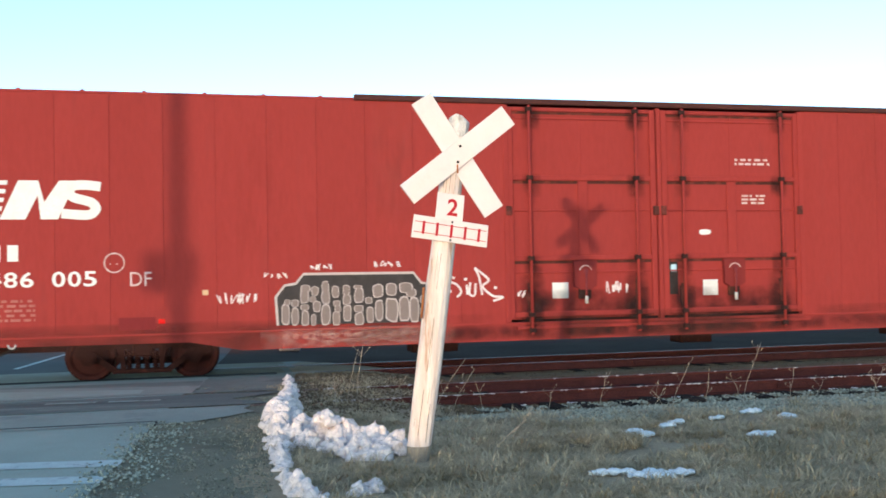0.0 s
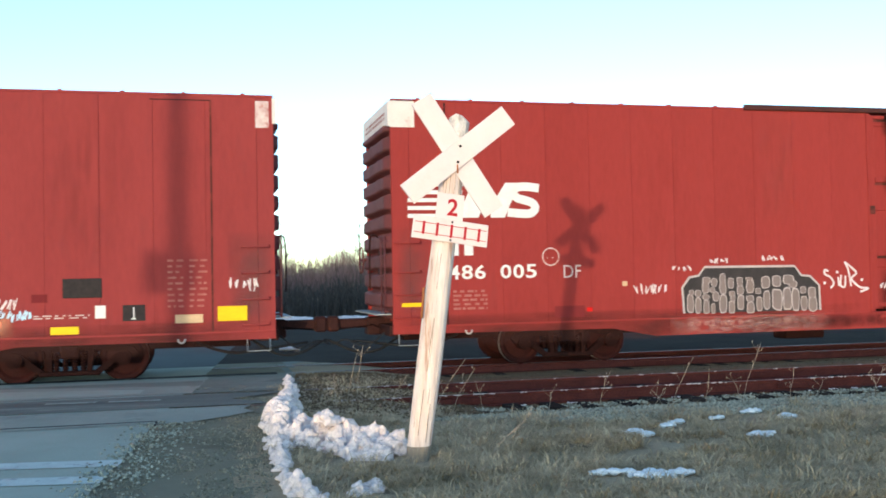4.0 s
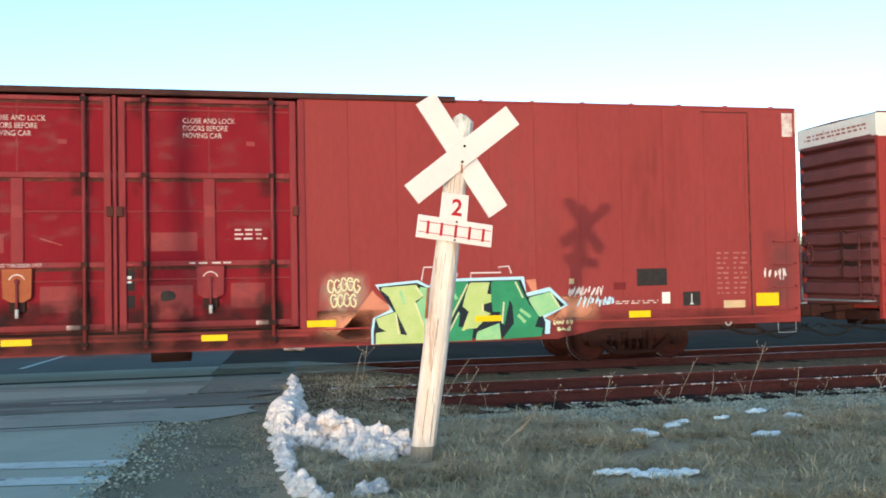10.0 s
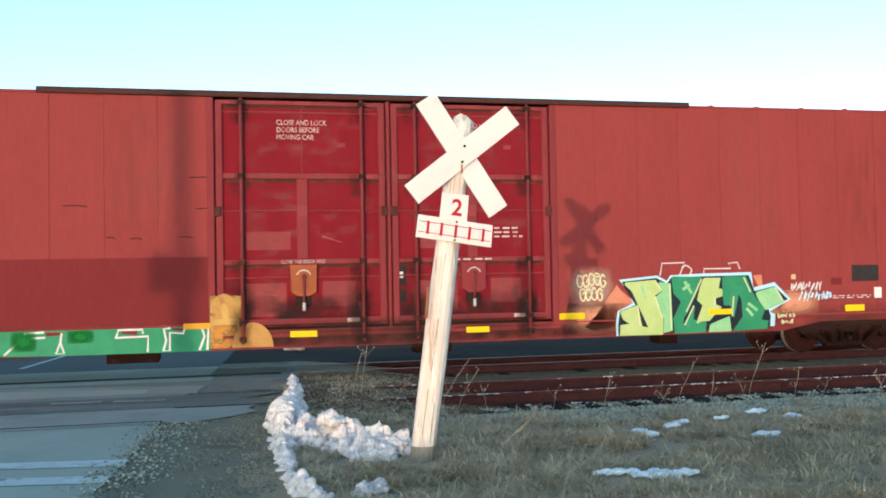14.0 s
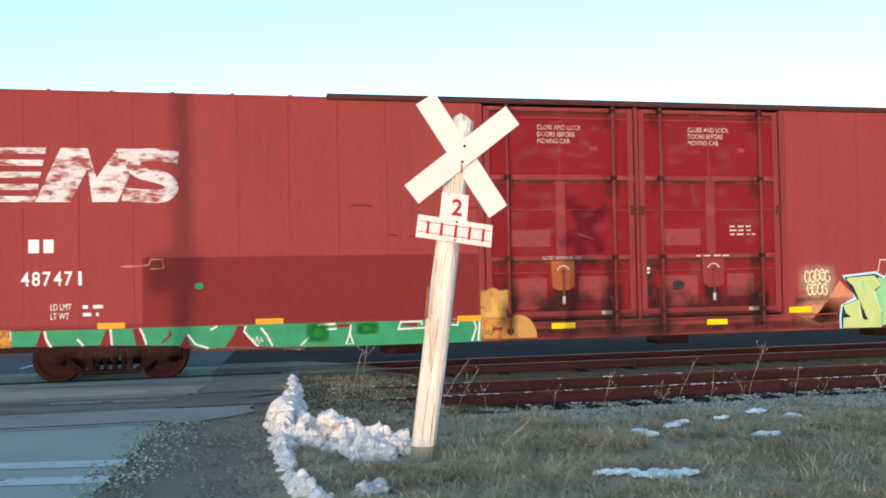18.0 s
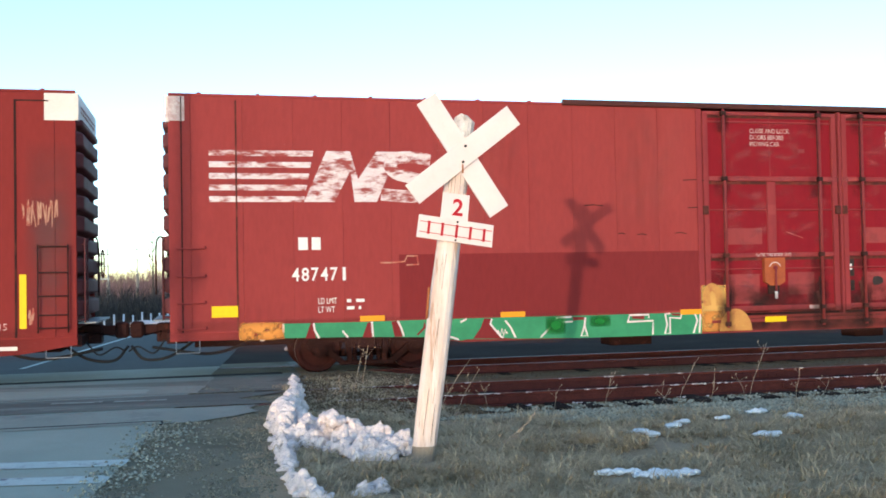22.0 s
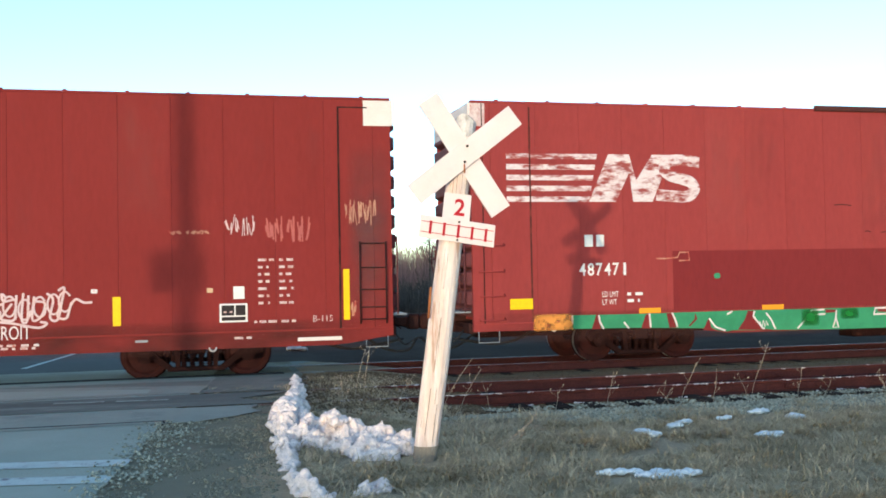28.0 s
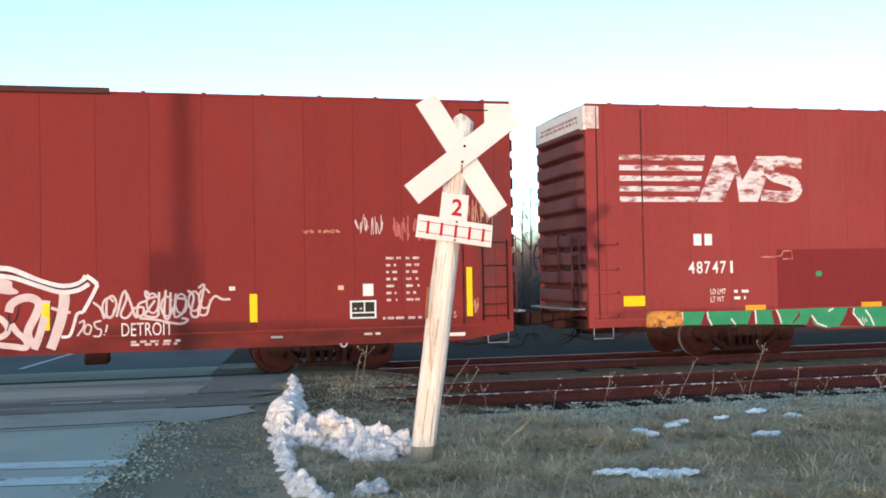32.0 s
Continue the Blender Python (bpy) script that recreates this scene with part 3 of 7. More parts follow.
# ---- the tracks ----
def rail_mesh(y, z, x0, x1, bright):
    bm = B()
    prof = [(-0.07, -0.175), (0.07, -0.175), (0.07, -0.16), (0.014, -0.145), (0.014, -0.045), (0.036, -0.035), (0.036, -0.004), (0.028, 0.0),
            (-0.028, 0.0), (-0.036, -0.004), (-0.036, -0.035), (-0.014, -0.045), (-0.014, -0.145), (-0.07, -0.16)]
    n = 40
    rings = []
    for i in range(n + 1):
        x = x0 + (x1 - x0) * i / n
        rings.append([bm.verts.new((x, y + a, z + b)) for a, b in prof])
    for i in range(n):
        for j in range(len(prof)):
            k = (j + 1) % len(prof)
            f = bm.faces.new((rings[i][j], rings[i][k], rings[i + 1][k], rings[i + 1][j]))
            f.material_index = 1 if j == 7 else 0
    bmesh.ops.recalc_face_normals(bm, faces=bm.faces[:])
    return bm


def track(cy, z, tie_x0, ties, label):
    tr = tagged(empty("railway_track", (0, cy, z)), label, "railway track", kind="structure")
    for s in (-0.7525, 0.7525):
        part("rail", rail_mesh(s, 0, -60, 120, True), ["rail", "railtop"], tr)
    bm = bx(B(), -0.115, 0.115, -1.3, 1.3, -0.34, -0.165, 0.012)
    me = None
    for i in range(ties):
        x = tie_x0 + 0.53 * i + random.uniform(-0.04, 0.04)
        if me is None:
            t = part("tie", bm, "tie", tr)
            me = t.data
        else:
            t = new("tie", me)
            t.parent = tr
        t.location = (x, random.uniform(-0.06, 0.06), random.uniform(-0.015, 0.015))
        t.rotation_euler = (0, 0, random.uniform(-0.03, 0.03))
    for s in (-0.7525, 0.7525):          # joint bars and spikes
        for x in (3.6, 8.9):
            bm = bx(B(), x - 0.45, x + 0.45, s - 0.04, s + 0.04, -0.13, -0.05, 0.006)
            for k in range(6):
                rod(bm, (x - 0.38 + 0.152 * k, s - 0.065, -0.09), (x - 0.38 + 0.152 * k, s - 0.03, -0.09), 0.016, 6)
            part("joint_bar", bm, "rail", tr)
    return tr


track(NEAR, NEAR_Z, 1.0, 46, "rusty empty railway track on weathered wooden ties")
track(TRAIN, 0.0, 1.3, 46, "rusty railway track that carries the freight train")


def stones(name, material, n, area, size, label, seed, category="gravel", zf=None, keep=None):
    """Loose stones as one sheet of small chipped lumps."""
    r = np.random.RandomState(seed)
    base = np.array([(1, 0, 0), (-1, 0, 0), (0, 1, 0), (0, -1, 0), (0, 0, 1), (0, 0, -0.6)], float)
    tri = np.array([(0, 2, 4), (2, 1, 4), (1, 3, 4), (3, 0, 4), (2, 0, 5), (1, 2, 5), (3, 1, 5), (0, 3, 5)])
    V, F, k = [], [], 0
    for _ in range(n):
        x, y = r.uniform(area[0], area[1]), r.uniform(area[2], area[3])
        if keep and not keep(x, y):
            continue
        s = r.uniform(*size)
        a = r.uniform(0, 6.28)
        c, sn = math.cos(a), math.sin(a)
        p = base * r.uniform(0.6, 1.25, (6, 3)) * s
        z = (zf or ground_z)(x, y) + s * 0.25
        V += [(x + q[0] * c - q[1] * sn, y + q[0] * sn + q[1] * c, z + q[2] * 0.8) for q in p]
        F += [tuple(t + k) for t in tri]
        k += 6
    me = bpy.data.meshes.new(name)
    me.from_pydata(V, [], F)
    me.materials.append(M[material])
    return tagged(new(name, me), label, category, kind="stuff")


BED = lambda x, y: float(np.interp(y, [10.3, 11.0, 11.9, 12.25, 12.58, 12.76, 12.86, 15.5, 17, 20.6], [0.045, 0.02, -0.03, -0.06, -0.15, -0.15, -0.100, -0.105, -0.16, -0.17]))
stones("ballast", "ballast", 22000, (1.2, 15, 10.3, 13.1), (0.016, 0.040), "pale grey ballast stones along the ends of the ties", 3, "ballast", lambda x, y: BED(x, y) - 0.01,
       lambda x, y: y > 10.55 + 1.3 * min(max((4.4 - x) / 1.5, 0), 1) + 0.35 * noise.noise((x * 0.8, 0, 5)) + 0.2 * noise.noise((x * 3, y * 3, 5)))
stones("ballast", "ballast2", 16000, (0.8, 14, 12.8, 18.2), (0.018, 0.04), "rust-stained ballast between the rails", 4, "ballast", lambda x, y: BED(x, y) - 0.02, lambda x, y: x > road_edge(y) + 2.7 + 0.8 * random.random())
stones("ballast", "ballast2", 7000, (0.9, 4.2, 11.9, 18.0), (0.010, 0.030), "brown stones strewn over the soil beside the crossing", 7, "ballast", None, lambda x, y: x > road_edge(y) + 1.5)
stones("roadside_gravel", "fan", 15000, (-1.9, 0.6, 6.2, 12.1), (0.008, 0.024), "coarse grey gravel strewn over the frayed road edge", 6, "gravel", lambda x, y: max(ground_z(x, y), road_z(y)) + 0.002,
       lambda x, y: random.random() < math.exp(-((x - road_edge(y) - 0.12) / 0.24) ** 2) * (0.55 + 0.9 * noise.noise((x * 2.2, y * 2.2, 4))))
stones("roadside_gravel", "stones", 22000, (-1.2, 1.6, 6.2, 18.3), (0.006, 0.020), "grey gravel scattered on the road shoulder", 5, "gravel", None,
       lambda x, y: -0.35 * random.random() ** 2 < x - road_edge(y) < 1.45 and random.random() < 0.75 and noise.noise((x * 1.6, y * 1.6, 4)) > -0.25)


# leftover snow (x, y, half width, half depth), the foot of the post and the heaps, which the grass leaves free
SNOW = ((3.56, 7.42, 0.26, 0.13), (3.22, 7.58, 0.22, 0.035), (3.80, 7.46, 0.14, 0.07), (5.48, 8.93, 0.17, 0.07), (4.36, 9.52, 0.13, 0.06), (4.42, 9.36, 0.08, 0.05), (4.86, 9.78, 0.11, 0.04), (6.35, 10.56, 0.15, 0.06),
        (6.43, 9.95, 0.12, 0.06), (5.09, 10.0, 0.10, 0.03), (5.66, 10.16, 0.08, 0.03))
PATCHES = SNOW + ((1.90, 8.66, 0.16, 0.14), (1.45, 9.05, 0.26, 0.20), (1.24, 7.62, 0.17, 0.18), (0.72, 7.8, 0.13, 0.5), (0.68, 8.9, 0.08, 0.9), (1.70, 9.10, 0.16, 0.14))


def grass_blades(n, seed):
    r = np.random.RandomState(seed)
    V, F = [], []

    def blade(x, y, h, lean, a):
        k, z, w = len(V), ground_z(x, y), r.uniform(0.0018, 0.0042)
        dx, dy = math.cos(a), math.sin(a)
        px, py = -dy * w, dx * w
        ca, sa = math.cos(lean), math.sin(lean)
        mx, my, mz = x + dx * h * sa * 0.5, y + dy * h * sa * 0.5, z + h * (0.10 + 0.55 * ca)
        tx, ty, tz = x + dx * h * sa * 1.4, y + dy * h * sa * 1.4, z + h * max(ca, 0.04) * 0.95
        V.extend([(x - px, y - py, z - 0.01), (x + px, y + py, z - 0.01), (mx + px, my + py, mz), (mx - px, my - py, mz), (tx, ty, tz)])
        F.extend([(k, k + 1, k + 2, k + 3), (k + 3, k + 2, k + 4)])

    def bare(x, y):
        d = noise.noise((x * 1.1, y * 1.1, 1.7)) + 0.6 * noise.noise((x * 3.1, y * 3.1, 4.7))
        edge = 10.65 + 1.0 * min(max((4.4 - x) / 1.5, 0), 1) + 0.45 * noise.noise((x * 0.8, 0, 5))
        near = any(((x - a) / (w + 0.05)) ** 2 + ((y - b + 0.05) / (q + 0.13)) ** 2 < 1 for a, b, w, q in PATCHES)
        return d, near or (x < 0.75 and r.rand() < 0.7) or (y > edge and x > 3.0 and r.rand() < 0.9)

    for _ in range(n):                # short stubble
        y = 6.2 + 6.0 * r.rand() ** 1.1
        x = r.uniform(0.30, 0.72 * y + 1.2)
        d, skip = bare(x, y)
        if skip or d < -0.75 + 0.4 * r.rand():
            continue
        blade(x, y, r.uniform(0.03, 0.09) * (1 + 0.5 * d), r.uniform(1.1, 1.62), r.uniform(0, 6.28))
    for _ in range(2100):             # matted tufts, combed flat one way or splayed
        y = 6.3 + 5.7 * r.rand() ** 1.1
        x, way = r.uniform(0.62, 0.7 * y + 1.1), r.uniform(0, 6.28)
        d, skip = bare(x, y)
        if skip or d < -0.45 or x < 0.8 and r.rand() < 0.5:
            continue
        splay, size, lay = r.uniform(0.4, 1.8), r.uniform(0.7, 1.4), r.uniform(1.05, 1.45)
        for _ in range(int(34 * size)):
            blade(x + r.normal(0, 0.055 * size), y + r.normal(0, 0.055 * size), r.uniform(0.06, 0.20) * size, min(r.normal(lay, 0.16), 1.66), way + r.normal(0, splay))
    for _ in range(330):              # thin growth over the soil packed beside the crossing
        y = 11.6 + 5.2 * r.rand()
        x = r.uniform(0.9 + 0.05 * (y - 11), 3.2)
        way, size = r.uniform(0, 6.28), r.uniform(0.5, 1.1)
        if noise.noise((x * 1.7, y * 0.9, 8)) < -0.12:
            continue
        for _ in range(26):
            blade(x + r.normal(0, 0.09), y + r.normal(0, 0.09), r.uniform(0.05, 0.14) * size, r.uniform(0.8, 1.5), way + r.normal(0, 1.2))
    me = bpy.data.meshes.new("grass")
    me.from_pydata(V, [], F)
    me.materials.append(M["grass"])
    return tagged(new("grass", me), "matted dead grass, tan and brown, on the verge", "grass", kind="stuff")


grass_blades(95000, 11)


# ---- snow ----
BALL = bmesh.new()
bmesh.ops.create_icosphere(BALL, subdivisions=2, radius=1.0)
BALL.verts.index_update()
BALL_V, BALL_F = [v.co.normalized() for v in BALL.verts], [[v.index for v in f.verts] for f in BALL.faces]
BALL.free()


def lump(bm, c, r, seed, flat=0.75):
    vs = []
    for d in BALL_V:
        k = 1 + 0.42 * noise.noise(d * 1.9 + Vector((seed * 3.7, seed * 1.3, 0))) + 0.26 * noise.noise(d * 4.5 + Vector((0, seed * 2.1, 7)))
        vs.append(bm.verts.new((c[0] + d.x * r * k, c[1] + d.y * r * k, c[2] + d.z * r * k * flat)))
    for f in BALL_F:
        bm.faces.new([vs[i] for i in f]).smooth = True


def fused(ob, size, crust=0.0):
    """Grow overlapping lumps into one skin."""
    md = ob.modifiers.new("skin", "REMESH")
    md.mode, md.voxel_size, md.use_smooth_shade = "VOXEL", size, True
    bpy.context.view_layer.update()
    me = bpy.data.meshes.new_from_object(ob.evaluated_get(bpy.context.evaluated_depsgraph_get()))
    ob.modifiers.remove(md)
    if crust:                      # chipped, crusty surface
        co, nm = np.empty(len(me.vertices) * 3), np.empty(len(me.vertices) * 3)
        me.vertices.foreach_get("co", co)
        me.vertex_normals.foreach_get("vector", nm)
        co, nm = co.reshape(-1, 3), nm.reshape(-1, 3)
        for i, q in enumerate(co):
            q = Vector(q)
            co[i] += nm[i] * crust * (noise.noise(q * 11) + 0.7 * noise.noise(q * 25))
        me.vertices.foreach_set("co", co.ravel())
    ob.data = me
    return ob


def snow_bank(path, n, seed, label, lift=0.0):
    """Knobbly old snow: many small lumps along the path (x, y, half width), grown together."""
    r = random.Random(seed)
    bm = B()
    run = bend(path, 12)
    for i in range(n):
        x, y, rad = run[min(int(i / n * len(run)), len(run) - 1)]
        a, d = r.uniform(0, 6.28), r.random() * rad * 0.95
        s = rad * r.uniform(0.22, 0.62) * (1 - 0.35 * d / rad)
        px, py = x + math.cos(a) * d, y + math.sin(a) * d * 1.5
        lump(bm, (px, py, ground_z(px, py) + s * 0.3 + lift + (rad - d) * r.random() ** 1.5 * 0.75), s, seed * 50 + i, r.uniform(0.7, 1.3))
    return tagged(fused(part("snow_bank", bm, "snow"), 0.013, 0.030), label, "snow")


snow_bank([(1.42, 16.9, 0.06), (1.36, 16.1, 0.10), (1.22, 14.3, 0.13), (1.04, 12.8, 0.17), (0.93, 11.9, 0.22), (0.83, 10.9, 0.19), (0.74, 9.9, 0.12), (0.70, 9.2, 0.095), (0.67, 8.7, 0.09)], 380, 1,
          "lumpy ridge of old ploughed snow along the road edge")
snow_bank([(0.98, 11.1, 0.17), (1.16, 10.7, 0.21), (1.33, 10.2, 0.23), (1.50, 9.8, 0.20), (1.66, 9.5, 0.19), (1.80, 9.25, 0.18)], 200, 2, "lumpy old snow heaped beside the sign post")
snow_bank([(1.10, 9.95, 0.10), (1.24, 9.62, 0.14), (1.38, 9.30, 0.16), (1.52, 9.14, 0.17), (1.68, 9.16, 0.15), (1.80, 9.18, 0.11)], 95, 3, "melting snow beside the sign post")
snow_bank([(0.66, 8.30, 0.07), (0.68, 8.05, 0.10), (0.74, 7.7, 0.11), (0.80, 7.4, 0.10)], 60, 4, "melting snow lumps on the grass")
snow_bank([(1.10, 7.50, 0.06), (1.24, 7.66, 0.11), (1.37, 7.85, 0.08)], 34, 5, "small melting heap of snow on the grass")
snow_bank([(0.82, 10.6, 0.14), (0.95, 10.25, 0.17), (1.08, 9.95, 0.15)], 55, 7, "old snow joining the ridge and the heap")
snow_bank([(1.22, 10.0, 0.12), (1.25, 9.98, 0.15), (1.28, 9.96, 0.12)], 26, 6, "upright block of old snow on the heap", 0.24)


def snow_patch(x, y, w, d, seed):
    """A thin, crumbling leftover of snow."""
    r = random.Random(seed * 7)
    bm = B()
    for i in range(8 + int(110 * w)):
        a, q = r.uniform(0, 6.28), r.random() ** 0.6
        px, py = x + math.cos(a) * w * q, y + math.sin(a) * d * q * (1.3 if i % 3 else 0.4)
        lump(bm, (px, py, ground_z(px, py) + 0.035), r.uniform(0.026, 0.062) * (1.2 - 0.6 * q), seed * 40 + i, 0.55)
    return tagged(fused(part("snow_patch", bm, "snow_flat"), 0.011, 0.012), "thin leftover patch of snow on the dead grass", "snow", group="snow patches on the grass")


for i, (x, y, w, d) in enumerate(SNOW):
    snow_patch(x, y, w * 0.9, d * 0.9, i + 1)


r = random.Random(12)
bm = B()
for y, z, n in ((NEAR - 0.79, NEAR_Z, 46), (NEAR + 0.72, NEAR_Z, 26), (NEAR - 0.95, NEAR_Z - 0.16, 30)):
    for i in range(n):
        x = r.uniform(1.4, 12.5)
        for q in range(r.randint(1, 4)):
            lump(bm, (x + 0.03 * q, y + r.uniform(-0.03, 0.03), z), r.uniform(0.010, 0.024), 900 + i, 0.4)
tagged(part("snow_crumbs", bm, "snow"), "crumbs of old snow lying along the empty rails", "snow", kind="stuff")


# ---- the crossing sign ----
def crossing_sign():
    sg = tagged(empty("crossing_sign", (1.886, 8.72, ground_z(1.886, 8.72))), "leaning white wooden railway crossbuck with weathered peeling post", "crossing sign")
    z0 = sg.location.z
    P = lambda x, z: (x - 1.886, z - z0)
    bm = B()
    n, k = 14, 18
    rings = []
    for j in range(n + 1):
        t = j / n
        x, z = P(1.886 + 0.464 * t, -0.03 + 3.28 * t)
        rad = float(np.interp(t, [0, 0.3, 0.8, 1], [0.113, 0.124, 0.113, 0.102]))
        ring = []
        for i in range(k):
            a = 2 * math.pi * i / k
            c4, s4 = abs(math.cos(a + 0.45)), abs(math.sin(a + 0.45))       # roughly hewn, four blunt sides
            w = rad * 0.93 * (c4 ** 2.6 + s4 ** 2.6) ** (-1 / 2.6) * (1 + 0.05 * noise.noise((math.cos(a) * 1.5, math.sin(a) * 1.5, t * 5)))
            chop = -0.10 * max(0, math.cos(a + 0.5)) - 0.05 * max(0, -math.cos(a + 0.2)) if j == n else 0
            ring.append(bm.verts.new((x + math.cos(a) * w, 0.09 + math.sin(a) * w, z + chop)))
        rings.append(ring)
    for j in range(n):
        for i in range(k):
            bm.faces.new((rings[j][i], rings[j][(i + 1) % k], rings[j + 1][(i + 1) % k], rings[j + 1][i])).material_index = 1 if j == n - 1 else 2 if j == 0 else 0
    bm.faces.new(rings[-1]).material_index = 1
    part("post", bm, ["post", "posttop", "basewood"], sg, "round wooden post with peeling white paint")
    bm = B()                                   # cracks and bare streaks that stand out from the paint
    r = random.Random(8)
    for i in range(34):
        t = r.uniform(0.08, 0.80)
        u = r.uniform(-0.8, 0.8)
        pts = []
        for q in range(4):
            tt = t + 0.05 * q * r.uniform(0.3, 1)
            rad = 0.120 - 0.016 * tt
            x, z = P(1.886 + 0.464 * tt, -0.03 + 3.28 * tt)
            pts.append(Vector((x + rad * u + r.uniform(-0.004, 0.004), 0.09 - rad * math.sqrt(max(1 - u * u, 0.05)) * 1.0, z)))
        tube(bm, pts, r.uniform(0.0016, 0.0032), 4)
    part("crack", bm, "postwood", sg, "bare wood cracks in the paint")
    x, z = P(1.985, 1.50)
    part("stain", rod(B(), (x - 0.042, 0.015, z - 0.14), (x - 0.015, 0.015, z + 0.14), 0.012, 6), "rust", sg, "rusty orange stain")

    def blade(a, b, w, y):
        (xa, za), (xb, zb) = P(*a), P(*b)
        d = Vector((xb - xa, zb - za)).normalized()
        nx, nz = -d.y * w / 2, d.x * w / 2
        bm = prism(B(), [(xa + nx, za + nz), (xb + nx, zb + nz), (xb - nx, zb - nz), (xa - nx, za - nz)], y, y + 0.022)
        bmesh.ops.bevel(bm, geom=bm.edges[:], offset=0.003, segments=1, affect="EDGES")
        return bm

    part("blade", blade((1.9685, 3.360), (2.6405, 2.326), 0.210, -0.014), "board", sg, "white painted crossbuck board")
    part("blade", blade((1.8195, 2.480), (2.7895, 3.220), 0.210, -0.040), "board", sg, "white painted crossbuck board")
    for x, z in ((2.321, 2.925), (2.296, 2.779)):
        x, z = P(x, z)
        part("bolt", rod(B(), (x, -0.052, z), (x, -0.036, z), 0.013, 8), "bolt", sg)
    x, z = P(2.296, 2.727)
    part("drip", bx(B(), x - 0.012, x + 0.004, -0.0425, -0.0405, z - 0.05, z + 0.03), "rust", sg, "rust run under the bolt")
    bm = prism(B(), [P(2.104, 2.503), P(2.355, 2.472), P(2.329, 2.22), P(2.073, 2.24)], -0.036, -0.028)
    num = part("track_count_plate", bm, "board", sg, "small white plate with a red numeral two")
    bm = lettering("2", 0, 1, 0, 1, 0, weight=0.022)
    for v in bm.verts:
        v.co = Matrix.Rotation(radians(7), 4, "Y") @ Vector(((v.co.x - 0.5) * 0.100, 0, (v.co.z - 0.5) * 0.155)) + Vector((P(2.240, 2.363)[0], -0.040, P(2.240, 2.363)[1]))
    part("numeral", bm, "signred", num, "red numeral")
    bm = prism(B(), [P(1.874, 2.302), P(2.571, 2.196), P(2.550, 1.992), P(1.844, 2.097)], -0.062, -0.044)
    bmesh.ops.bevel(bm, geom=bm.edges[:], offset=0.004, segments=1, affect="EDGES")
    bd = part("track_board", bm, "board", sg, "white board with a red track drawing")
    bm = B()
    L = lambda u, v: P(1.874 + 0.697 * u - 0.027 * v, 2.302 - 0.106 * u - 0.204 * v)
    for v in (0.28, 0.74):
        stroke(bm, [L(0.02, v), L(0.5, v), L(0.98, v)], 0.0065, -0.0665)
    for u in (0.14, 0.32, 0.51, 0.695, 0.88):
        stroke(bm, [L(u, 0.22), L(u, 0.80)], 0.024, -0.0680)
    part("track_drawing", bm, "signred", bd, "red ladder-shaped track drawing")
    for u, v in ((0.51, 0.10), (0.51, 0.90)):
        x, z = L(u, v)
        part("bolt", rod(B(), (x, -0.072, z), (x, -0.06, z), 0.010, 8), "bolt", sg)
    return sg


crossing_sign()


# ---- weeds ----
def weed(x, y, h, lean, seed):
    r = random.Random(seed)
    wd = tagged(empty("dry_weed", (x, y, ground_z(x, y) - 0.01)), "tall dry brown weed stalk standing by the track", "weed", group="dry weeds by the track")
    pts = bend([(0, 0, 0), (lean * 0.25, 0.02, h * 0.35), (lean * 0.6, -0.02, h * 0.7), (lean, 0.0, h)], 4)
    part("stalk", tube(B(), pts, 0.0030, 5), "weed", wd)
    bm = B()
    for i in range(4):
        p = Vector(pts[r.randint(4, len(pts) - 1)])
        q = p + Vector((r.uniform(-0.12, 0.12), r.uniform(-0.08, 0.08), r.uniform(0.02, 0.14)))
        rod(bm, p, q, 0.0014, 4)
        lump(bm, q, 0.007, seed + i, 1.4) if i % 2 else rod(bm, q, q + Vector((0.02, 0, 0.03)), 0.006, 4, 0.002)
    part("seed_head", bm, "weed", wd)


for i, (x, y, h, l) in enumerate(((6.15, 12.2, 0.60, 0.26), (7.15, 12.1, 0.85, 0.30), (7.95, 12.2, 0.50, 0.06), (1.85, 12.9, 0.62, 0.12), (1.72, 13.0, 0.40, -0.04), (2.35, 12.6, 0.45, 0.26), (2.78, 12.0, 0.75, 0.45),
                                  (4.40, 12.2, 0.32, 0.02), (7.25, 12.3, 0.35, -0.12), (8.35, 12.2, 0.30, 0.12), (2.62, 8.9, 0.32, 0.34), (6.0, 12.1, 0.28, -0.2), (5.85, 12.15, 0.22, 0.12), (3.15, 12.4, 0.55, 0.30), (3.6, 12.5, 0.40, -0.10), (5.1, 12.2, 0.5, 0.10), (9.2, 12.1, 0.45, 0.18), (2.05, 13.4, 0.75, 0.10), (1.6, 12.2, 0.35, 0.10), (2.5, 11.9, 0.30, -0.15), (6.6, 12.1, 0.42, 0.05), (8.9, 11.6, 0.30, -0.08))):
    weed(x, y, h, l, 40 + i)


# ---- trees and distance ----
def limb(bm, p, d, length, r, depth, rng, wild):
    n = 3
    for i in range(n):
        q = p + d * (length / n)
        rod(bm, p, q, r, 5 if r > 0.03 else 3, r * 0.82)
        r *= 0.82
        if depth > 0 and (i > 0 or depth < 3):
            for _ in range(2 if depth > 1 else 3):
                side = Vector((rng.uniform(-1, 1), rng.uniform(-1, 1), rng.uniform(-0.1, 0.6)))
                limb(bm, q, (d * 0.75 + side * wild).normalized(), length * rng.uniform(0.42, 0.66), r * 0.6, depth - 1, rng, wild)
        p = q
        d = (d + Vector((rng.uniform(-0.14, 0.14), rng.uniform(-0.14, 0.14), rng.uniform(0, 0.12)))).normalized()


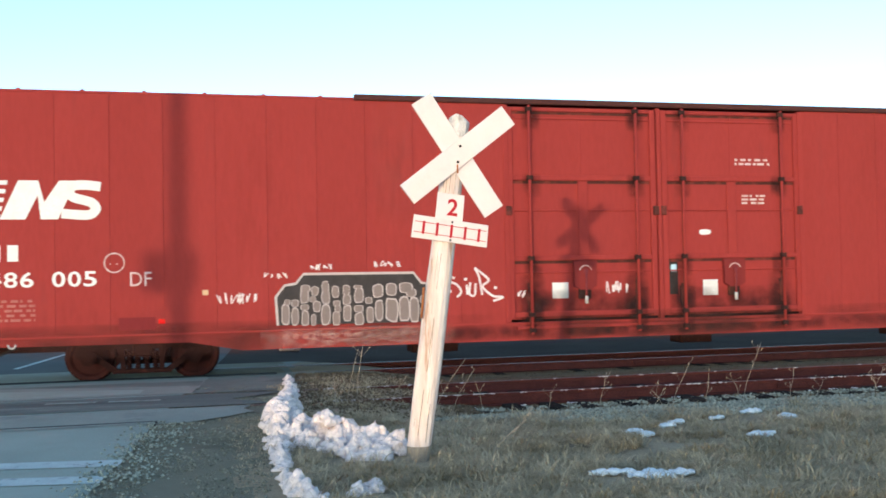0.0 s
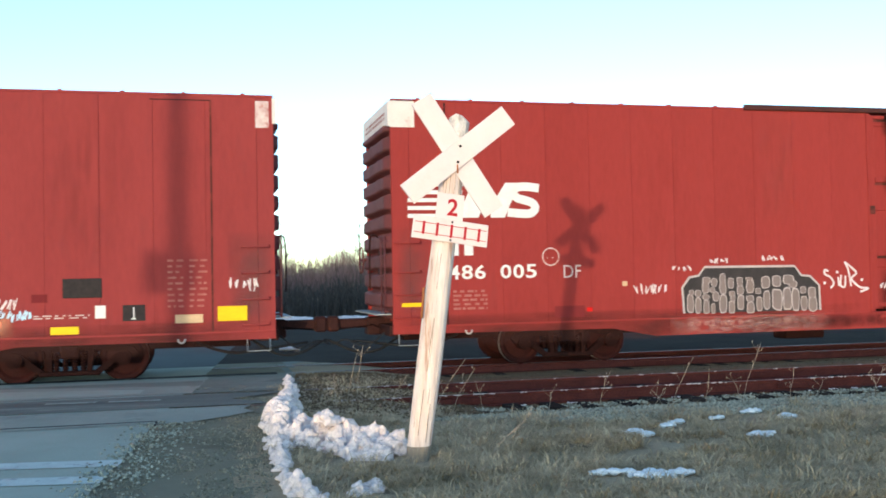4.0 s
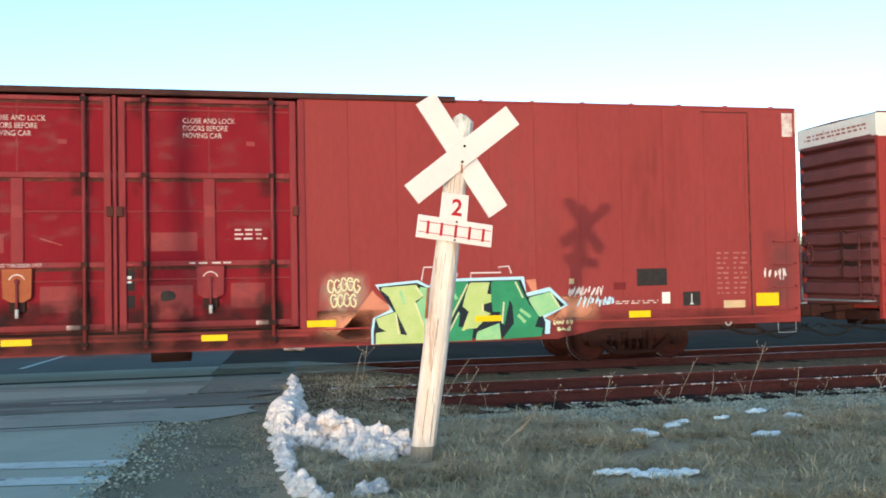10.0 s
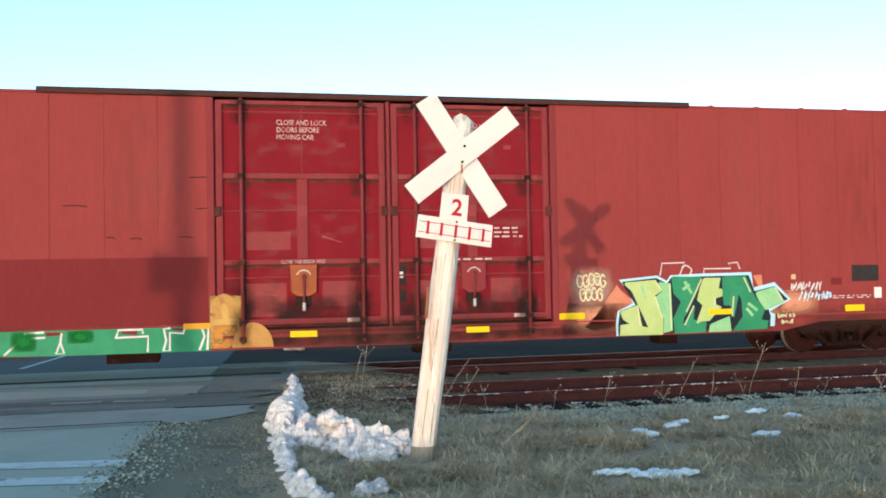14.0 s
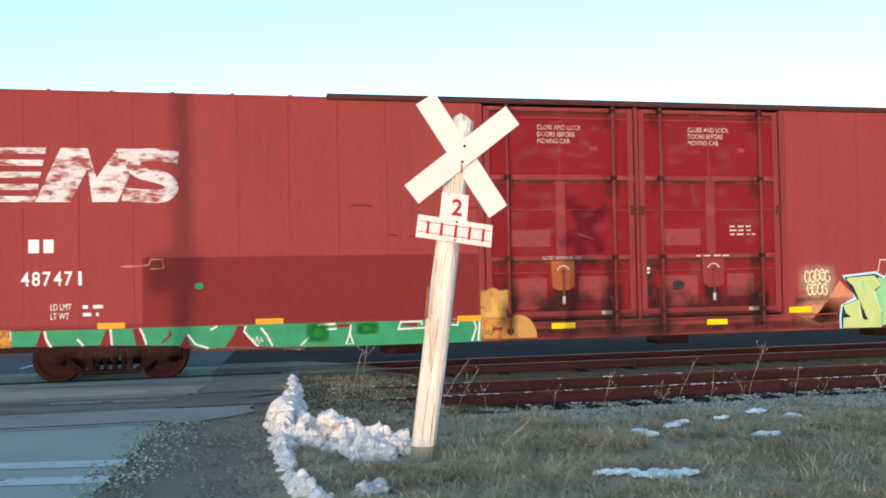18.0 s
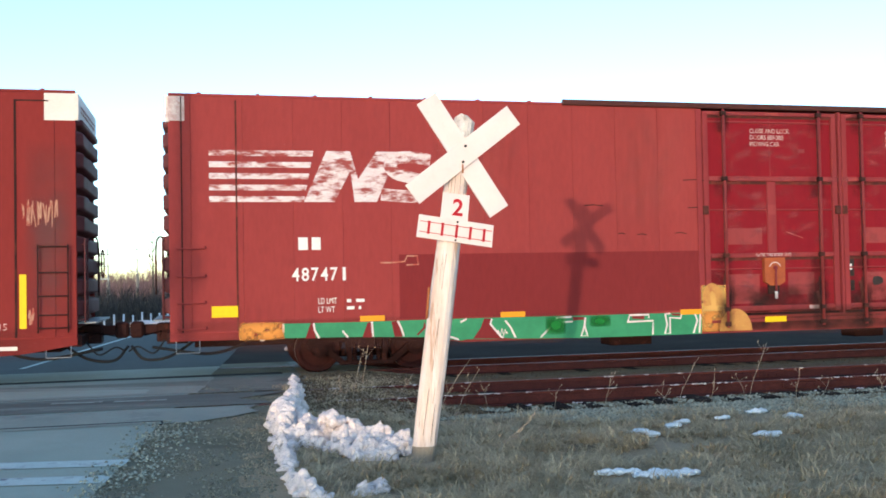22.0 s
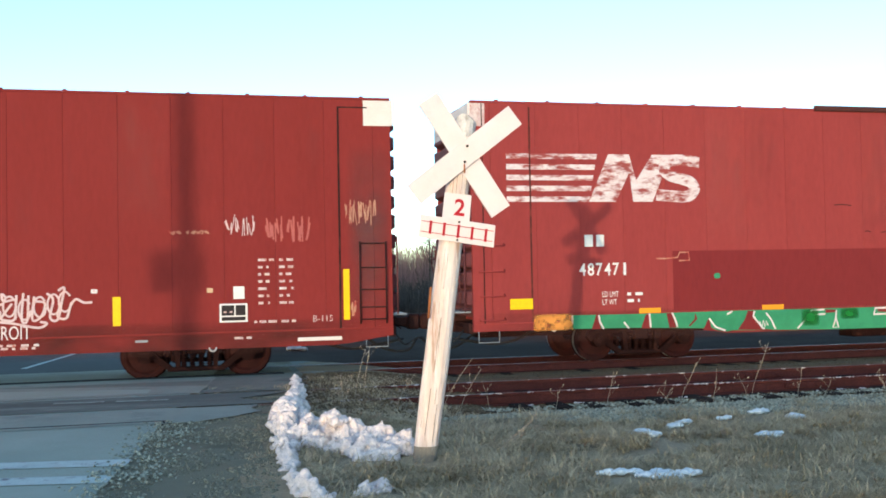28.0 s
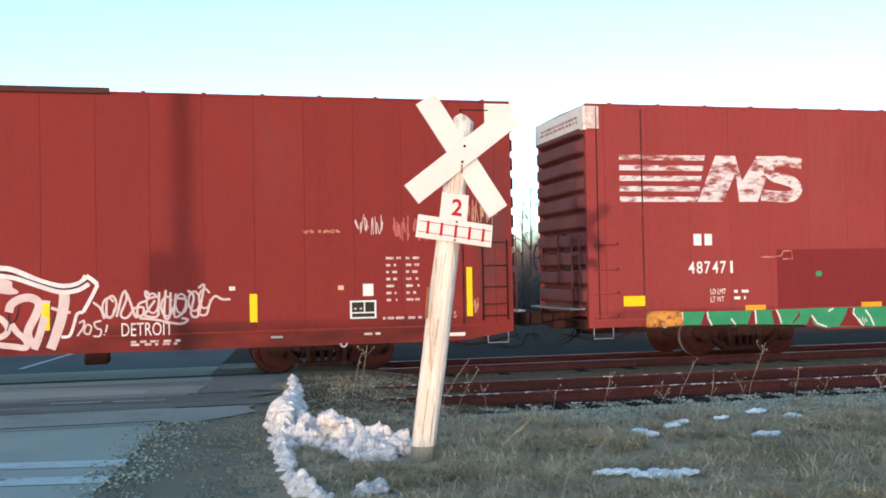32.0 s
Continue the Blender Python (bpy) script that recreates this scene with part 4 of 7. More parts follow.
def bare_tree(x, y, h, r, seed, bark="bark", label="tall leafless tree with thin branches", wild=0.75):
    tr = tagged(empty("bare_tree", (x, y, ground_z(x, y) - 0.1)), label, "tree", group="leafless trees behind the railway")
    rng = random.Random(seed)
    bm, p = B(), Vector((0, 0, 0))
    crown = B()
    segs = 9
    for i in range(segs):
        q = p + Vector((rng.uniform(-0.05, 0.05) * h / 9, rng.uniform(-0.02, 0.02) * h / 9, h / segs))
        rod(bm, p, q, r * (1 - i / segs) + 0.012, 7, r * (1 - (i + 1) / segs) + 0.012)
        if i >= 3:
            for _ in range(3):
                side = Vector((rng.uniform(-1, 1), rng.uniform(-1, 1), rng.uniform(0.25, 0.9))).normalized()
                limb(crown, q, side, h * rng.uniform(0.10, 0.22) * (1.15 - i / segs), r * 0.34 * (1.1 - i / segs) + 0.006, 2, rng, wild)
        p = q
    part("trunk", bm, bark, tr)
    part("crown", crown, bark, tr)


# (direction x/y, distance, height, radius)
for i, (k, y, h, r, b) in enumerate(((-0.0335, 60, 6.6, 0.085, "palebark"), (0.0105, 64, 4.4, 0.07, "palebark"), (0.0323, 64, 5.0, 0.07, "palebark"), (0.021, 78, 5.2, 0.06, "bark"), (-0.118, 90, 4.6, 0.06, "bark"), (-0.050, 84, 6.6, 0.09, "bark"), (0.298, 52, 9.4, 0.20, "bark"), (0.338, 66, 8.6, 0.09, "bark"), (0.352, 74, 8.4, 0.08, "bark"), (0.330, 70, 8.0, 0.11, "bark"), (0.392, 80, 7.8, 0.09, "palebark"), (0.412, 88, 8.6, 0.10, "palebark"),
                                     (0.432, 84, 7.2, 0.09, "bark"), (0.365, 92, 7.2, 0.10, "bark"), (-0.10, 100, 5.0, 0.09, "bark"), (0.08, 86, 6.6, 0.10, "bark"), (0.16, 84, 7.0, 0.11, "bark"), (0.225, 90, 7.4, 0.11, "bark"))):
    bare_tree(k * y, y, h, r, 300 + i, b)


def brush(name, n, seed, ys, ks, tops, material, label):
    """Leafless woods: a thicket of upright twigs; tops gives its height by direction."""
    r = np.random.RandomState(seed)
    V, F, k = [], [], 0
    for _ in range(n):
        y = r.uniform(*ys)
        q = r.uniform(*ks)
        x = q * y
        top = float(np.interp(q, *tops)) * (1 + 0.22 * noise.noise((q * 24, 0, 2)) + 0.20 * noise.noise((q * 90, 1, 2))) * y / 110
        h = top * (0.30 + 0.85 * r.rand() ** 0.8) * (1.35 if r.rand() < 0.05 else 1)
        w = r.uniform(0.012, 0.05) * (0.6 if ys[0] < 60 else 1)
        a, b = r.normal(0, 0.16) * h, r.uniform(-0.3, 0.3)
        z = -0.3
        V += [(x - w, y, z), (x + w, y, z), (x + w * 0.6 + a * 0.5, y + b, z + h * 0.55), (x - w * 0.6 + a * 0.5, y + b, z + h * 0.55), (x + a * 1.2, y + b, z + h)]
        F += [(k, k + 1, k + 2, k + 3), (k + 3, k + 2, k + 4)]
        k += 5
        for _ in range(4):
            t = r.uniform(0.3, 0.95)
            bx0, bz0 = x + a * t, z + h * t
            ex, ez = bx0 + r.normal(0, 0.12) * h, bz0 + r.uniform(0.05, 0.30) * h
            V += [(bx0 - 0.014, y, bz0), (bx0 + 0.014, y, bz0), (ex, y + b, ez)]
            F += [(k, k + 1, k + 2)]
            k += 3
    me = bpy.data.meshes.new(name)
    me.from_pydata(V, [], F)
    me.materials.append(M[material])
    tagged(new(name, me), label, "woods", kind="stuff")


brush("woods", 24000, 21, (92, 150), (-0.38, 0.75), ([-0.4, -0.11, -0.05, -0.028, -0.020, -0.006, 0.0, 0.004, 0.03, 0.10, 0.20, 0.30, 0.35, 0.45, 0.75],
                                                     [2.5, 2.5, 2.7, 3.2, 3.2, 0.8, 1.0, 2.9, 3.4, 4.0, 5.0, 5.8, 6.6, 6.8, 6.0]), "brush", "brown leafless woods on the horizon")
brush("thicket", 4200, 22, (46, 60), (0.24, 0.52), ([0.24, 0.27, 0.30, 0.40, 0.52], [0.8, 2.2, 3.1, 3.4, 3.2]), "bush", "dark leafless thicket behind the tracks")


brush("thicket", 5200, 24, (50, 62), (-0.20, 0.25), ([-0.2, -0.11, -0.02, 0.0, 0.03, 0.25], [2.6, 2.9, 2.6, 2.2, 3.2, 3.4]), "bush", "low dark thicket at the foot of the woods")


def power_pole(x, y, h):
    pp = tagged(empty("power_pole", (x, y, ground_z(x, y) - 0.1)), "slim grey power pole with short crossarms, far behind the railway", "utility pole", group="power poles in the distance")
    part("pole", rod(B(), (0, 0, 0), (0, 0, h), 0.055, 8, 0.045), "galv", pp)
    part("sleeve", rod(B(), (0, 0, 0), (0, 0, h - 2.6), 0.14, 8, 0.13), "palebark", pp, "pale thicker lower length")
    for z in (h - 0.55, h - 1.45, h - 2.4):
        part("crossarm", bx(B(), -0.55, 0.1, -0.04, 0.04, z - 0.04, z + 0.04), "galv", pp)
        part("insulator", rod(B(), (-0.5, 0, z + 0.03), (-0.5, 0, z + 0.16), 0.04, 6), "galv", pp)


def line_pole(x, y, h):
    """A tall wooden line pole with two long arms and hanging insulators."""
    lp = tagged(empty("line_pole", (x, y, ground_z(x, y) - 0.1)), "tall grey wooden line pole with two long crossarms", "utility pole")
    part("pole", rod(B(), (0, 0, 0), (0.18, 0, h), 0.11, 8, 0.07), "palebark", lp)
    for z, a, b in ((h - 0.75, -1.5, 0.1), (h - 1.95, -1.5, 0.8)):
        part("crossarm", bx(B(), a, b, -0.05, 0.05, z - 0.05, z + 0.05), "polewood", lp)
        for q in (a + 0.15, a + 0.9, b - 0.1):
            part("insulator", rod(B(), (q, 0, z - 0.05), (q - 0.04, 0, z - 0.40), 0.035, 6), "galv", lp)


line_pole(-8.95, 62, 5.85)
power_pole(-0.092 * 78, 78, 4.7)
power_pole(-0.065 * 86, 86, 5.3)

for i in range(18):                           # white posts along the far road
    x, y = -4.85 + 0.345 * i, 42.2 + 0.58 * i
    gp = part("guard_post", rod(B(), (0, 0, -0.2), (0, 0, 0.52 + 0.05 * math.sin(2.3 * i)), 0.042, 8, 0.04), "paintpost", at=(x, y, ground_z(x, y)))
    tagged(gp, "short white guard post beside the far road", "post", group="guard posts along the road")
for k, h in ((0.3487, 2.25), (0.302, 2.1)):
    tagged(part("marker_stake", rod(B(), (0, 0, 0), (0, 0, h), 0.022, 6), "stake", at=(k * 40, 40, ground_z(k * 40, 40) - 0.05)), "thin pale orange marker stake in the thicket", "stake")
r = random.Random(3)


def far_snow(x0, x1, y0, y1, n, seed):
    bm = B()
    for i in range(n):
        x, y = r.uniform(x0, x1), r.uniform(y0, y1)
        lump(bm, (x, y, ground_z(x, y) + 0.05), r.uniform(0.35, 0.7), seed + i, 0.30)
    tagged(fused(part("snow_strip", bm, "snow"), 0.06), "strip of old snow beside the far road", "snow")


far_snow(-2.9, 7.6, 43.6, 46.6, 150, 500)
far_snow(-1.7, 0.2, 82, 100, 60, 800)
bm = B()
for i in range(14):
    x, y = r.uniform(1.95, 2.3), r.uniform(24.7, 25.2)
    lump(bm, (x, y, ground_z(x, y) + 0.04), r.uniform(0.06, 0.13), 600 + i, 0.6)
tagged(fused(part("snow_lump", bm, "snow"), 0.03), "small heap of old snow beyond the tracks", "snow")


def utility_pole():
    """Stands behind the camera; its long shadow and that of its box fall on the train."""
    x, y = -0.37 - math.tan(radians(SUN_AZ)) * 20.5, SIDE - 20.5
    up = tagged(empty("utility_pole", (x, y, ground_z(x, y) - 0.1)), "brown wooden utility pole with a grey equipment box", "utility pole")
    part("pole", rod(B(), (0, 0, 0), (0, 0, 9.5), 0.17, 10, 0.13), "polewood", up)
    part("box", bx(B(), -0.55, 0.20, -0.25, 0.12, 2.00, 2.72, 0.02), "galv", up, "grey metal equipment box")
    part("crossarm", bx(B(), -1.2, 1.2, -0.06, 0.06, 8.8, 8.95), "polewood", up)


utility_pole()


# ---- the freight cars ----
CAR_Y = SIDE + 1.6                # the cars' own middle line for building
HALF, TOP = 13.33, 5.02
WHEEL_R = 0.42
COUPLERS = []                      # (car, end, coupler)
WHEELS = []                        # (wheelset, place in its truck)
Y1, Y2, Y3, Y4, Y5 = -1.604, -1.608, -1.612, -1.616, -1.620   # layers of paint over the side


def truck(car, x):
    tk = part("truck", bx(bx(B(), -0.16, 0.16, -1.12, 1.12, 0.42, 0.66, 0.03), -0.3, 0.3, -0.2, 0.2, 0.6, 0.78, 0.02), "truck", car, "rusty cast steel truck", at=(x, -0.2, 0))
    for s in (-1, 1):
        y = s * 1.02
        sf = B()
        # an arched frame with two slanted openings and a spring nest
        prism(sf, [(-1.14, 0.50), (-1.06, 0.60), (-0.80, 0.64), (-0.52, 0.72), (0.52, 0.72), (0.80, 0.64), (1.06, 0.60), (1.14, 0.50), (1.06, 0.40), (0.80, 0.52), (0.46, 0.58), (-0.46, 0.58),
                           (-0.80, 0.52), (-1.06, 0.40)], y - 0.07, y + 0.07)
        for k in (-1, 1):
            prism(sf, [(k * 0.96, 0.50), (k * 0.82, 0.54), (k * 0.36, 0.17), (k * 0.50, 0.15)], y - 0.06, y + 0.06)
            prism(sf, [(k * 0.30, 0.58), (k * 0.40, 0.58), (k * 0.36, 0.2), (k * 0.28, 0.2)], y - 0.07, y + 0.07)
        bx(sf, -0.5, 0.5, y - 0.09, y + 0.09, 0.13, 0.21, 0.015)
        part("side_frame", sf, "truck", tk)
        for k in range(4):
            bm = B()
            xx = -0.225 + 0.15 * k
            rings = [[bm.verts.new((xx + q * math.cos(0.7854 * i), y + q * math.sin(0.7854 * i), 0.21 + 0.0225 * j)) for i in range(8)] for j in range(15) for q in (0.036 if j % 2 else 0.060,)]
            for ra, rb in zip(rings, rings[1:]):
                for i in range(8):
                    bm.faces.new((ra[i], ra[(i + 1) % 8], rb[(i + 1) % 8], rb[i]))
            part("spring", bm, "truck", tk)
        for k in (-1, 1):
            bm = rod(B(), (k * 0.89, y - s * 0.06, WHEEL_R), (k * 0.89, y + s * 0.15, WHEEL_R), 0.135, 12)
            rod(bm, (k * 0.89, y + s * 0.15, WHEEL_R), (k * 0.89, y + s * 0.18, WHEEL_R), 0.095, 10)
            for b in range(3):
                a = 2.09 * b + 0.5
                rod(bm, (k * 0.89 + 0.06 * math.cos(a), y + s * 0.18, WHEEL_R + 0.06 * math.sin(a)), (k * 0.89 + 0.06 * math.cos(a), y + s * 0.20, WHEEL_R + 0.06 * math.sin(a)), 0.018, 6)
            part("bearing_cap", bm, "truck", tk)
    bm = B()
    for k in (-1, 1):
        bx(bm, k * 0.42 - 0.03, k * 0.42 + 0.03, -0.9, 0.9, 0.30, 0.42)
    part("brake_beam", bm, "truck", tk)
    for k in (-1, 1):
        bm = B()
        for s in (-1, 1):
            y = s * 0.75
            rings = []
            prof = [(0.0, 0.09), (0.10, 0.09), (0.13, 0.05), (0.30, 0.035), (0.345, 0.068), (WHEEL_R - 0.012, 0.068), (WHEEL_R, 0.055), (WHEEL_R, -0.045), (WHEEL_R + 0.026, -0.055), (WHEEL_R + 0.022, -0.075), (0.34, -0.07),
                    (0.28, -0.02), (0.0, -0.03)]
            n = 28
            for i in range(n):
                a = 2 * math.pi * i / n
                rings.append([bm.verts.new((math.cos(a) * q, y + s * w, math.sin(a) * q)) for q, w in prof[1:-1]])
            for i in range(n):
                j = (i + 1) % n
                for c in range(len(prof) - 3):
                    f = bm.faces.new((rings[i][c], rings[j][c], rings[j][c + 1], rings[i][c + 1]))
                    f.material_index = 1 if c == 5 else 0
                    f.smooth = c in (5, 6)
            bm.faces.new([q[0] for q in rings])
            bm.faces.new([q[-1] for q in rings])
        rod(bm, (0, -0.9, 0), (0, 0.9, 0), 0.08, 10)
        bmesh.ops.recalc_face_normals(bm, faces=bm.faces[:])
        WHEELS.append((part("wheelset", bm, ["wheel", "tread"], tk, "rusty wheels on an axle", at=(k * 0.89, 0, WHEEL_R)), (k * 0.89, 0, WHEEL_R)))
    return tk


def car_end(car, s, pale):
    """The ribbed end sheet with its ladder, platform, coupler and hoses; s = 1 or -1 for the end at +x or -x."""
    bm = B()
    ny, nz = 16, 150
    g = []
    for j in range(nz + 1):
        z = 0.95 + 3.92 * j / nz
        row = []
        for i in range(ny + 1):
            y = -1.58 + 2.76 * i / ny
            u = (z - 1.12 + 0.022 * noise.noise((y * 2.2, z * 0.8, s * 3.0))) / 0.365
            q = u - math.floor(u)
            away = 0.365 * min(q, 1 - q) - 0.004                       # flat-topped ribs parted by deep V-shaped creases
            bulge = min(1, max(away, 0) / (0.062 + 0.018 * noise.noise((y * 1.3, math.floor(u) * 1.7, s)))) ** 0.85 if 1.12 < z < 4.58 else 0.35
            edge = min(1, (1.38 - abs(y + 0.2)) / 0.16 + 0.30)
            row.append(bm.verts.new((s * (HALF - 0.12 + 0.22 * bulge * edge), y, z)))
        g.append(row)
    for j in range(nz):
        for i in range(ny):
            f = bm.faces.new((g[j][i], g[j][i + 1], g[j + 1][i + 1], g[j + 1][i]))
            f.smooth = True
    bmesh.ops.recalc_face_normals(bm, faces=bm.faces[:])
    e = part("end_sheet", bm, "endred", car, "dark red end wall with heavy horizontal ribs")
    xe = s * (HALF + 0.004)
    if pale:
        part("end_band", bx(B(), s * (HALF - 0.02), s * (HALF + 0.05), -1.605, 1.2, 4.53, 4.99), "pale", e, "scuffed white band along the top of the end")
        bm = bars(B(), -1.3, 0.9, 4.67, 4.84, 2, 0, 71 + s)
        bmesh.ops.transform(bm, matrix=Matrix.Translation((s * (HALF + 0.056), 0, 0)) @ Matrix.Rotation(radians(90), 4, "Z"), verts=bm.verts[:])
        part("end_lettering", bm, "dim", e)
    # dark opening plate, ladder and grab irons on the end
    part("end_plate", bx(B(), s * (HALF + 0.03), s * (HALF + 0.07), -0.9, -0.45, 1.75, 2.25, 0.01), "grease", e, "dark square plate")
    lad = B()
    for yy in (-1.45, -1.05):
        rod(lad, (s * (HALF + 0.12), yy, 1.05), (s * (HALF + 0.12), yy, 2.5), 0.014, 6)
    for k in range(5):
        rod(lad, (s * (HALF + 0.12), -1.45, 1.1 + 0.33 * k), (s * (HALF + 0.12), -1.05, 1.1 + 0.33 * k), 0.012, 6)
    for k in (1.1, 2.4):
        for yy in (-1.45, -1.05):
            rod(lad, (s * HALF, yy, k), (s * (HALF + 0.12), yy, k), 0.012, 6)
    part("end_ladder", lad, "endred", e)
    tube_bm = tube(B(), bend([(xe, -0.6, 2.42), (s * (HALF + 0.16), -0.62, 2.55), (s * (HALF + 0.26), -0.66, 2.42), (s * (HALF + 0.27), -0.68, 1.5)], 5), 0.018, 6)
    part("brake_pipe", tube_bm, "grease", e, "bent dark pipe on the end wall")
    bw = B()
    for k in range(14):
        a, b = 2 * math.pi * k / 14, 2 * math.pi * (k + 1) / 14
        rod(bw, (s * (HALF + 0.2), 0.75 + 0.27 * math.cos(a), 2.1 + 0.27 * math.sin(a)), (s * (HALF + 0.2), 0.75 + 0.27 * math.cos(b), 2.1 + 0.27 * math.sin(b)), 0.016, 6)
    for k in range(3):
        a = 2.09 * k
        rod(bw, (s * (HALF + 0.17), 0.75, 2.1), (s * (HALF + 0.2), 0.75 + 0.27 * math.cos(a), 2.1 + 0.27 * math.sin(a)), 0.014, 6)
    rod(bw, (s * HALF, 0.75, 2.1), (s * (HALF + 0.2), 0.75, 2.1), 0.03, 8)
    part("brake_wheel", bw, "endred", e)
    part("end_platform", bx(B(), s * HALF, s * (HALF + 0.30), -1.4, 1.0, 1.03, 1.06), "galv", e, "thin grey walkway grating")


def coupler(car, s, reach):
    bm = bx(B(), s * (HALF - 0.5), s * (HALF + 0.28), -0.22, 0.22, 0.62, 0.96, 0.02)
    bx(bm, s * (HALF - 0.3), s * (HALF + 0.06), -1.3, 1.3, 0.64, 0.84, 0.01)
    part("draft_box", bm, "iron", car, "rust-brown buffer beam and draft box", at=(0, -0.2, 0))
    bm = bx(B(), s * (HALF + 0.25), s * (HALF + reach - 0.12), -0.09, 0.09, 0.76, 0.94, 0.02)
    bx(bm, s * (HALF + reach - 0.24), s * (HALF + reach - 0.004), -0.20, 0.16, 0.70, 1.00, 0.04)
    COUPLERS.append((car, s, part("coupler", bm, "iron", car, "rusty knuckle coupler", at=(0, -0.2, 0))))
    lever = tube(B(), [(s * (HALF + 0.18), -1.4, 0.78), (s * (HALF + 0.2), -0.5, 0.82), (s * (HALF + reach - 0.25), -0.24, 0.74)], 0.013, 6)
    part("uncoupling_lever", lever, "truck", car)
    for y, dip, x0 in ((-0.35, 0.34, 0.0), (-0.9, 0.45, -1.0)):
        pts = bend([(s * (HALF + x0 - 0.4), y, 0.62), (s * (HALF + x0 + 0.05), y - 0.05, dip), (s * (HALF + x0 + 0.5), y, dip - 0.04), (s * (HALF + reach - 0.02 + min(x0, 0) * 0.4), y + 0.1, 0.55)], 6)
        part("air_hose", tube(B(), pts, 0.029, 6), "rubber", car)
    hang = tube(B(), bend([(s * (HALF + 0.1), -1.2, 0.70), (s * (HALF + reach * 0.4), -1.1, 0.46), (s * (HALF + reach * 0.75), -1.0, 0.58), (s * (HALF + reach - 0.02), -0.95, 0.5)], 5), 0.016, 6)
    part("hanging_chain", hang, "rubber", car)
    st = tube(B(), [(s * (HALF - 0.1), -1.58, 0.72), (s * (HALF - 0.1), -1.58, 0.47), (s * (HALF - 0.5), -1.58, 0.47), (s * (HALF - 0.5), -1.58, 0.72)], 0.011, 6)
    part("stirrup_step", st, "galv", car, "pale stirrup step under the corner")


def door(car, x0, x1, paint, frame, lock, seed, open_label):
    """A plug door: recessed sheet, frame bars, lock rods with brackets, lock box and handle."""
    dr = part("door", bx(B(), x0 + 0.02, x1 - 0.02, -1.55, -1.50, 0.894, 4.933), paint, car, open_label)
    xa, xb, xm = x0 + 0.15, x1 - 0.15, (x0 + x1) / 2
    for a, b, za, zb, d in ((x0 + 0.03, xa, 0.894, 4.943, 0.055), (xb, x1 - 0.03, 0.894, 4.943, 0.055), (xa, xb, 4.864, 4.943, 0.055), (xa, xb, 3.534, 3.633, 0.060), (xa, xb, 1.997, 2.086, 0.060), (xa, xb, 0.924, 1.022, 0.055),
                            (xm - 0.10, xm + 0.10, 2.086, 3.534, 0.034), (xm - 0.012, xm + 0.012, 3.633, 4.864, 0.0035), (xa, xm - 0.1, 2.943, 2.973, 0.028), (xm + 0.1, xb, 2.943, 2.973, 0.028),
                            (xa, xm, 1.751, 1.781, 0.030), (xm, xb, 1.751, 1.781, 0.030), (xa, xb, 4.716, 4.755, 0.022)):
        part("door_bar", bx(B(), a, b, -1.55 - d, -1.546, za, zb, 0.010), frame, dr)
    for za, zb in ((3.475, 3.534), (1.938, 1.997), (4.815, 4.864)):      # dark strips painted in for the shadow lines and dirt under the bars
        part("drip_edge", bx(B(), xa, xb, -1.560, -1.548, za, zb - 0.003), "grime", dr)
    for xr in (x0 + 0.47, x1 - 0.47):
        part("lock_rod", rod(B(), (xr, -1.655, 0.599), (xr, -1.655, 4.972), 0.030, 8), "rod_b" if frame == "frame_b" else frame, dr, "upright steel lock rod")
        # dark strip right of the rod: its shade and dirt in one colour
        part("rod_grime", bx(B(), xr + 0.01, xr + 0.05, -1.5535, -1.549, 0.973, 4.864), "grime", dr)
        for z in (0.677, 0.973, 2.042, 3.583, 4.893):
            part("rod_bracket", bx(B(), xr - 0.06, xr + 0.06, -1.685, -1.60, z - 0.05, z + 0.05, 0.015), "grease", dr)
        bm = B()
        r = random.Random(seed + int(xr * 10))
        for k in range(7):
            z, w = r.uniform(0.924, 1.466), r.uniform(0.04, 0.10)
            stroke(bm, [(xr - 0.01 + r.uniform(-0.06, 0.06), z + 0.25), (xr + 0.005, z), (xr, z - 0.2 * r.random())], w, -1.5545 - 0.0006 * k)
        part("grease_stain", bm, "grime", dr, "dark grease streaks")
    for xr in (x0 + 0.05, x1 - 0.05):
        part("hinge_block", bx(B(), xr - 0.06, xr + 0.06, -1.65, -1.60, 2.864, 3.042, 0.012), "grime", dr)
    lb = part("lock_box", prism(B(), [(xm - 0.235, 1.988), (xm + 0.235, 1.988), (xm + 0.225, 1.50), (xm + 0.10, 1.425), (xm - 0.10, 1.425), (xm - 0.225, 1.50)], -1.640, -1.55), lock, dr, "metal lock box")
    arc = [(xm + 0.13 * math.cos(a), 1.761 + 0.13 * math.sin(a)) for a in [radians(20 + 14 * i) for i in range(11)]]
    part("lock_arc", stroke(B(), arc, 0.022, -1.643), "faded", lb)
    bm = rod(B(), (xm, -1.67, 1.19), (xm, -1.67, 1.82), 0.022, 8)
    rod(bm, (xm, -1.61, 1.781), (xm, -1.68, 1.781), 0.045, 8)
    part("handle", bm, "rod_b", lb, "dark lock handle hanging down")
    part("handle_grip", rod(B(), (xm, -1.665, 1.16), (xm, -1.665, 1.308), 0.030, 8), "hook", lb, "pale worn grip")
    part("hub_guard", bx(B(), xm - 0.13, xm + 0.13, -1.595, -1.55, 1.249, 1.446, 0.012), "grease", dr)
    return dr


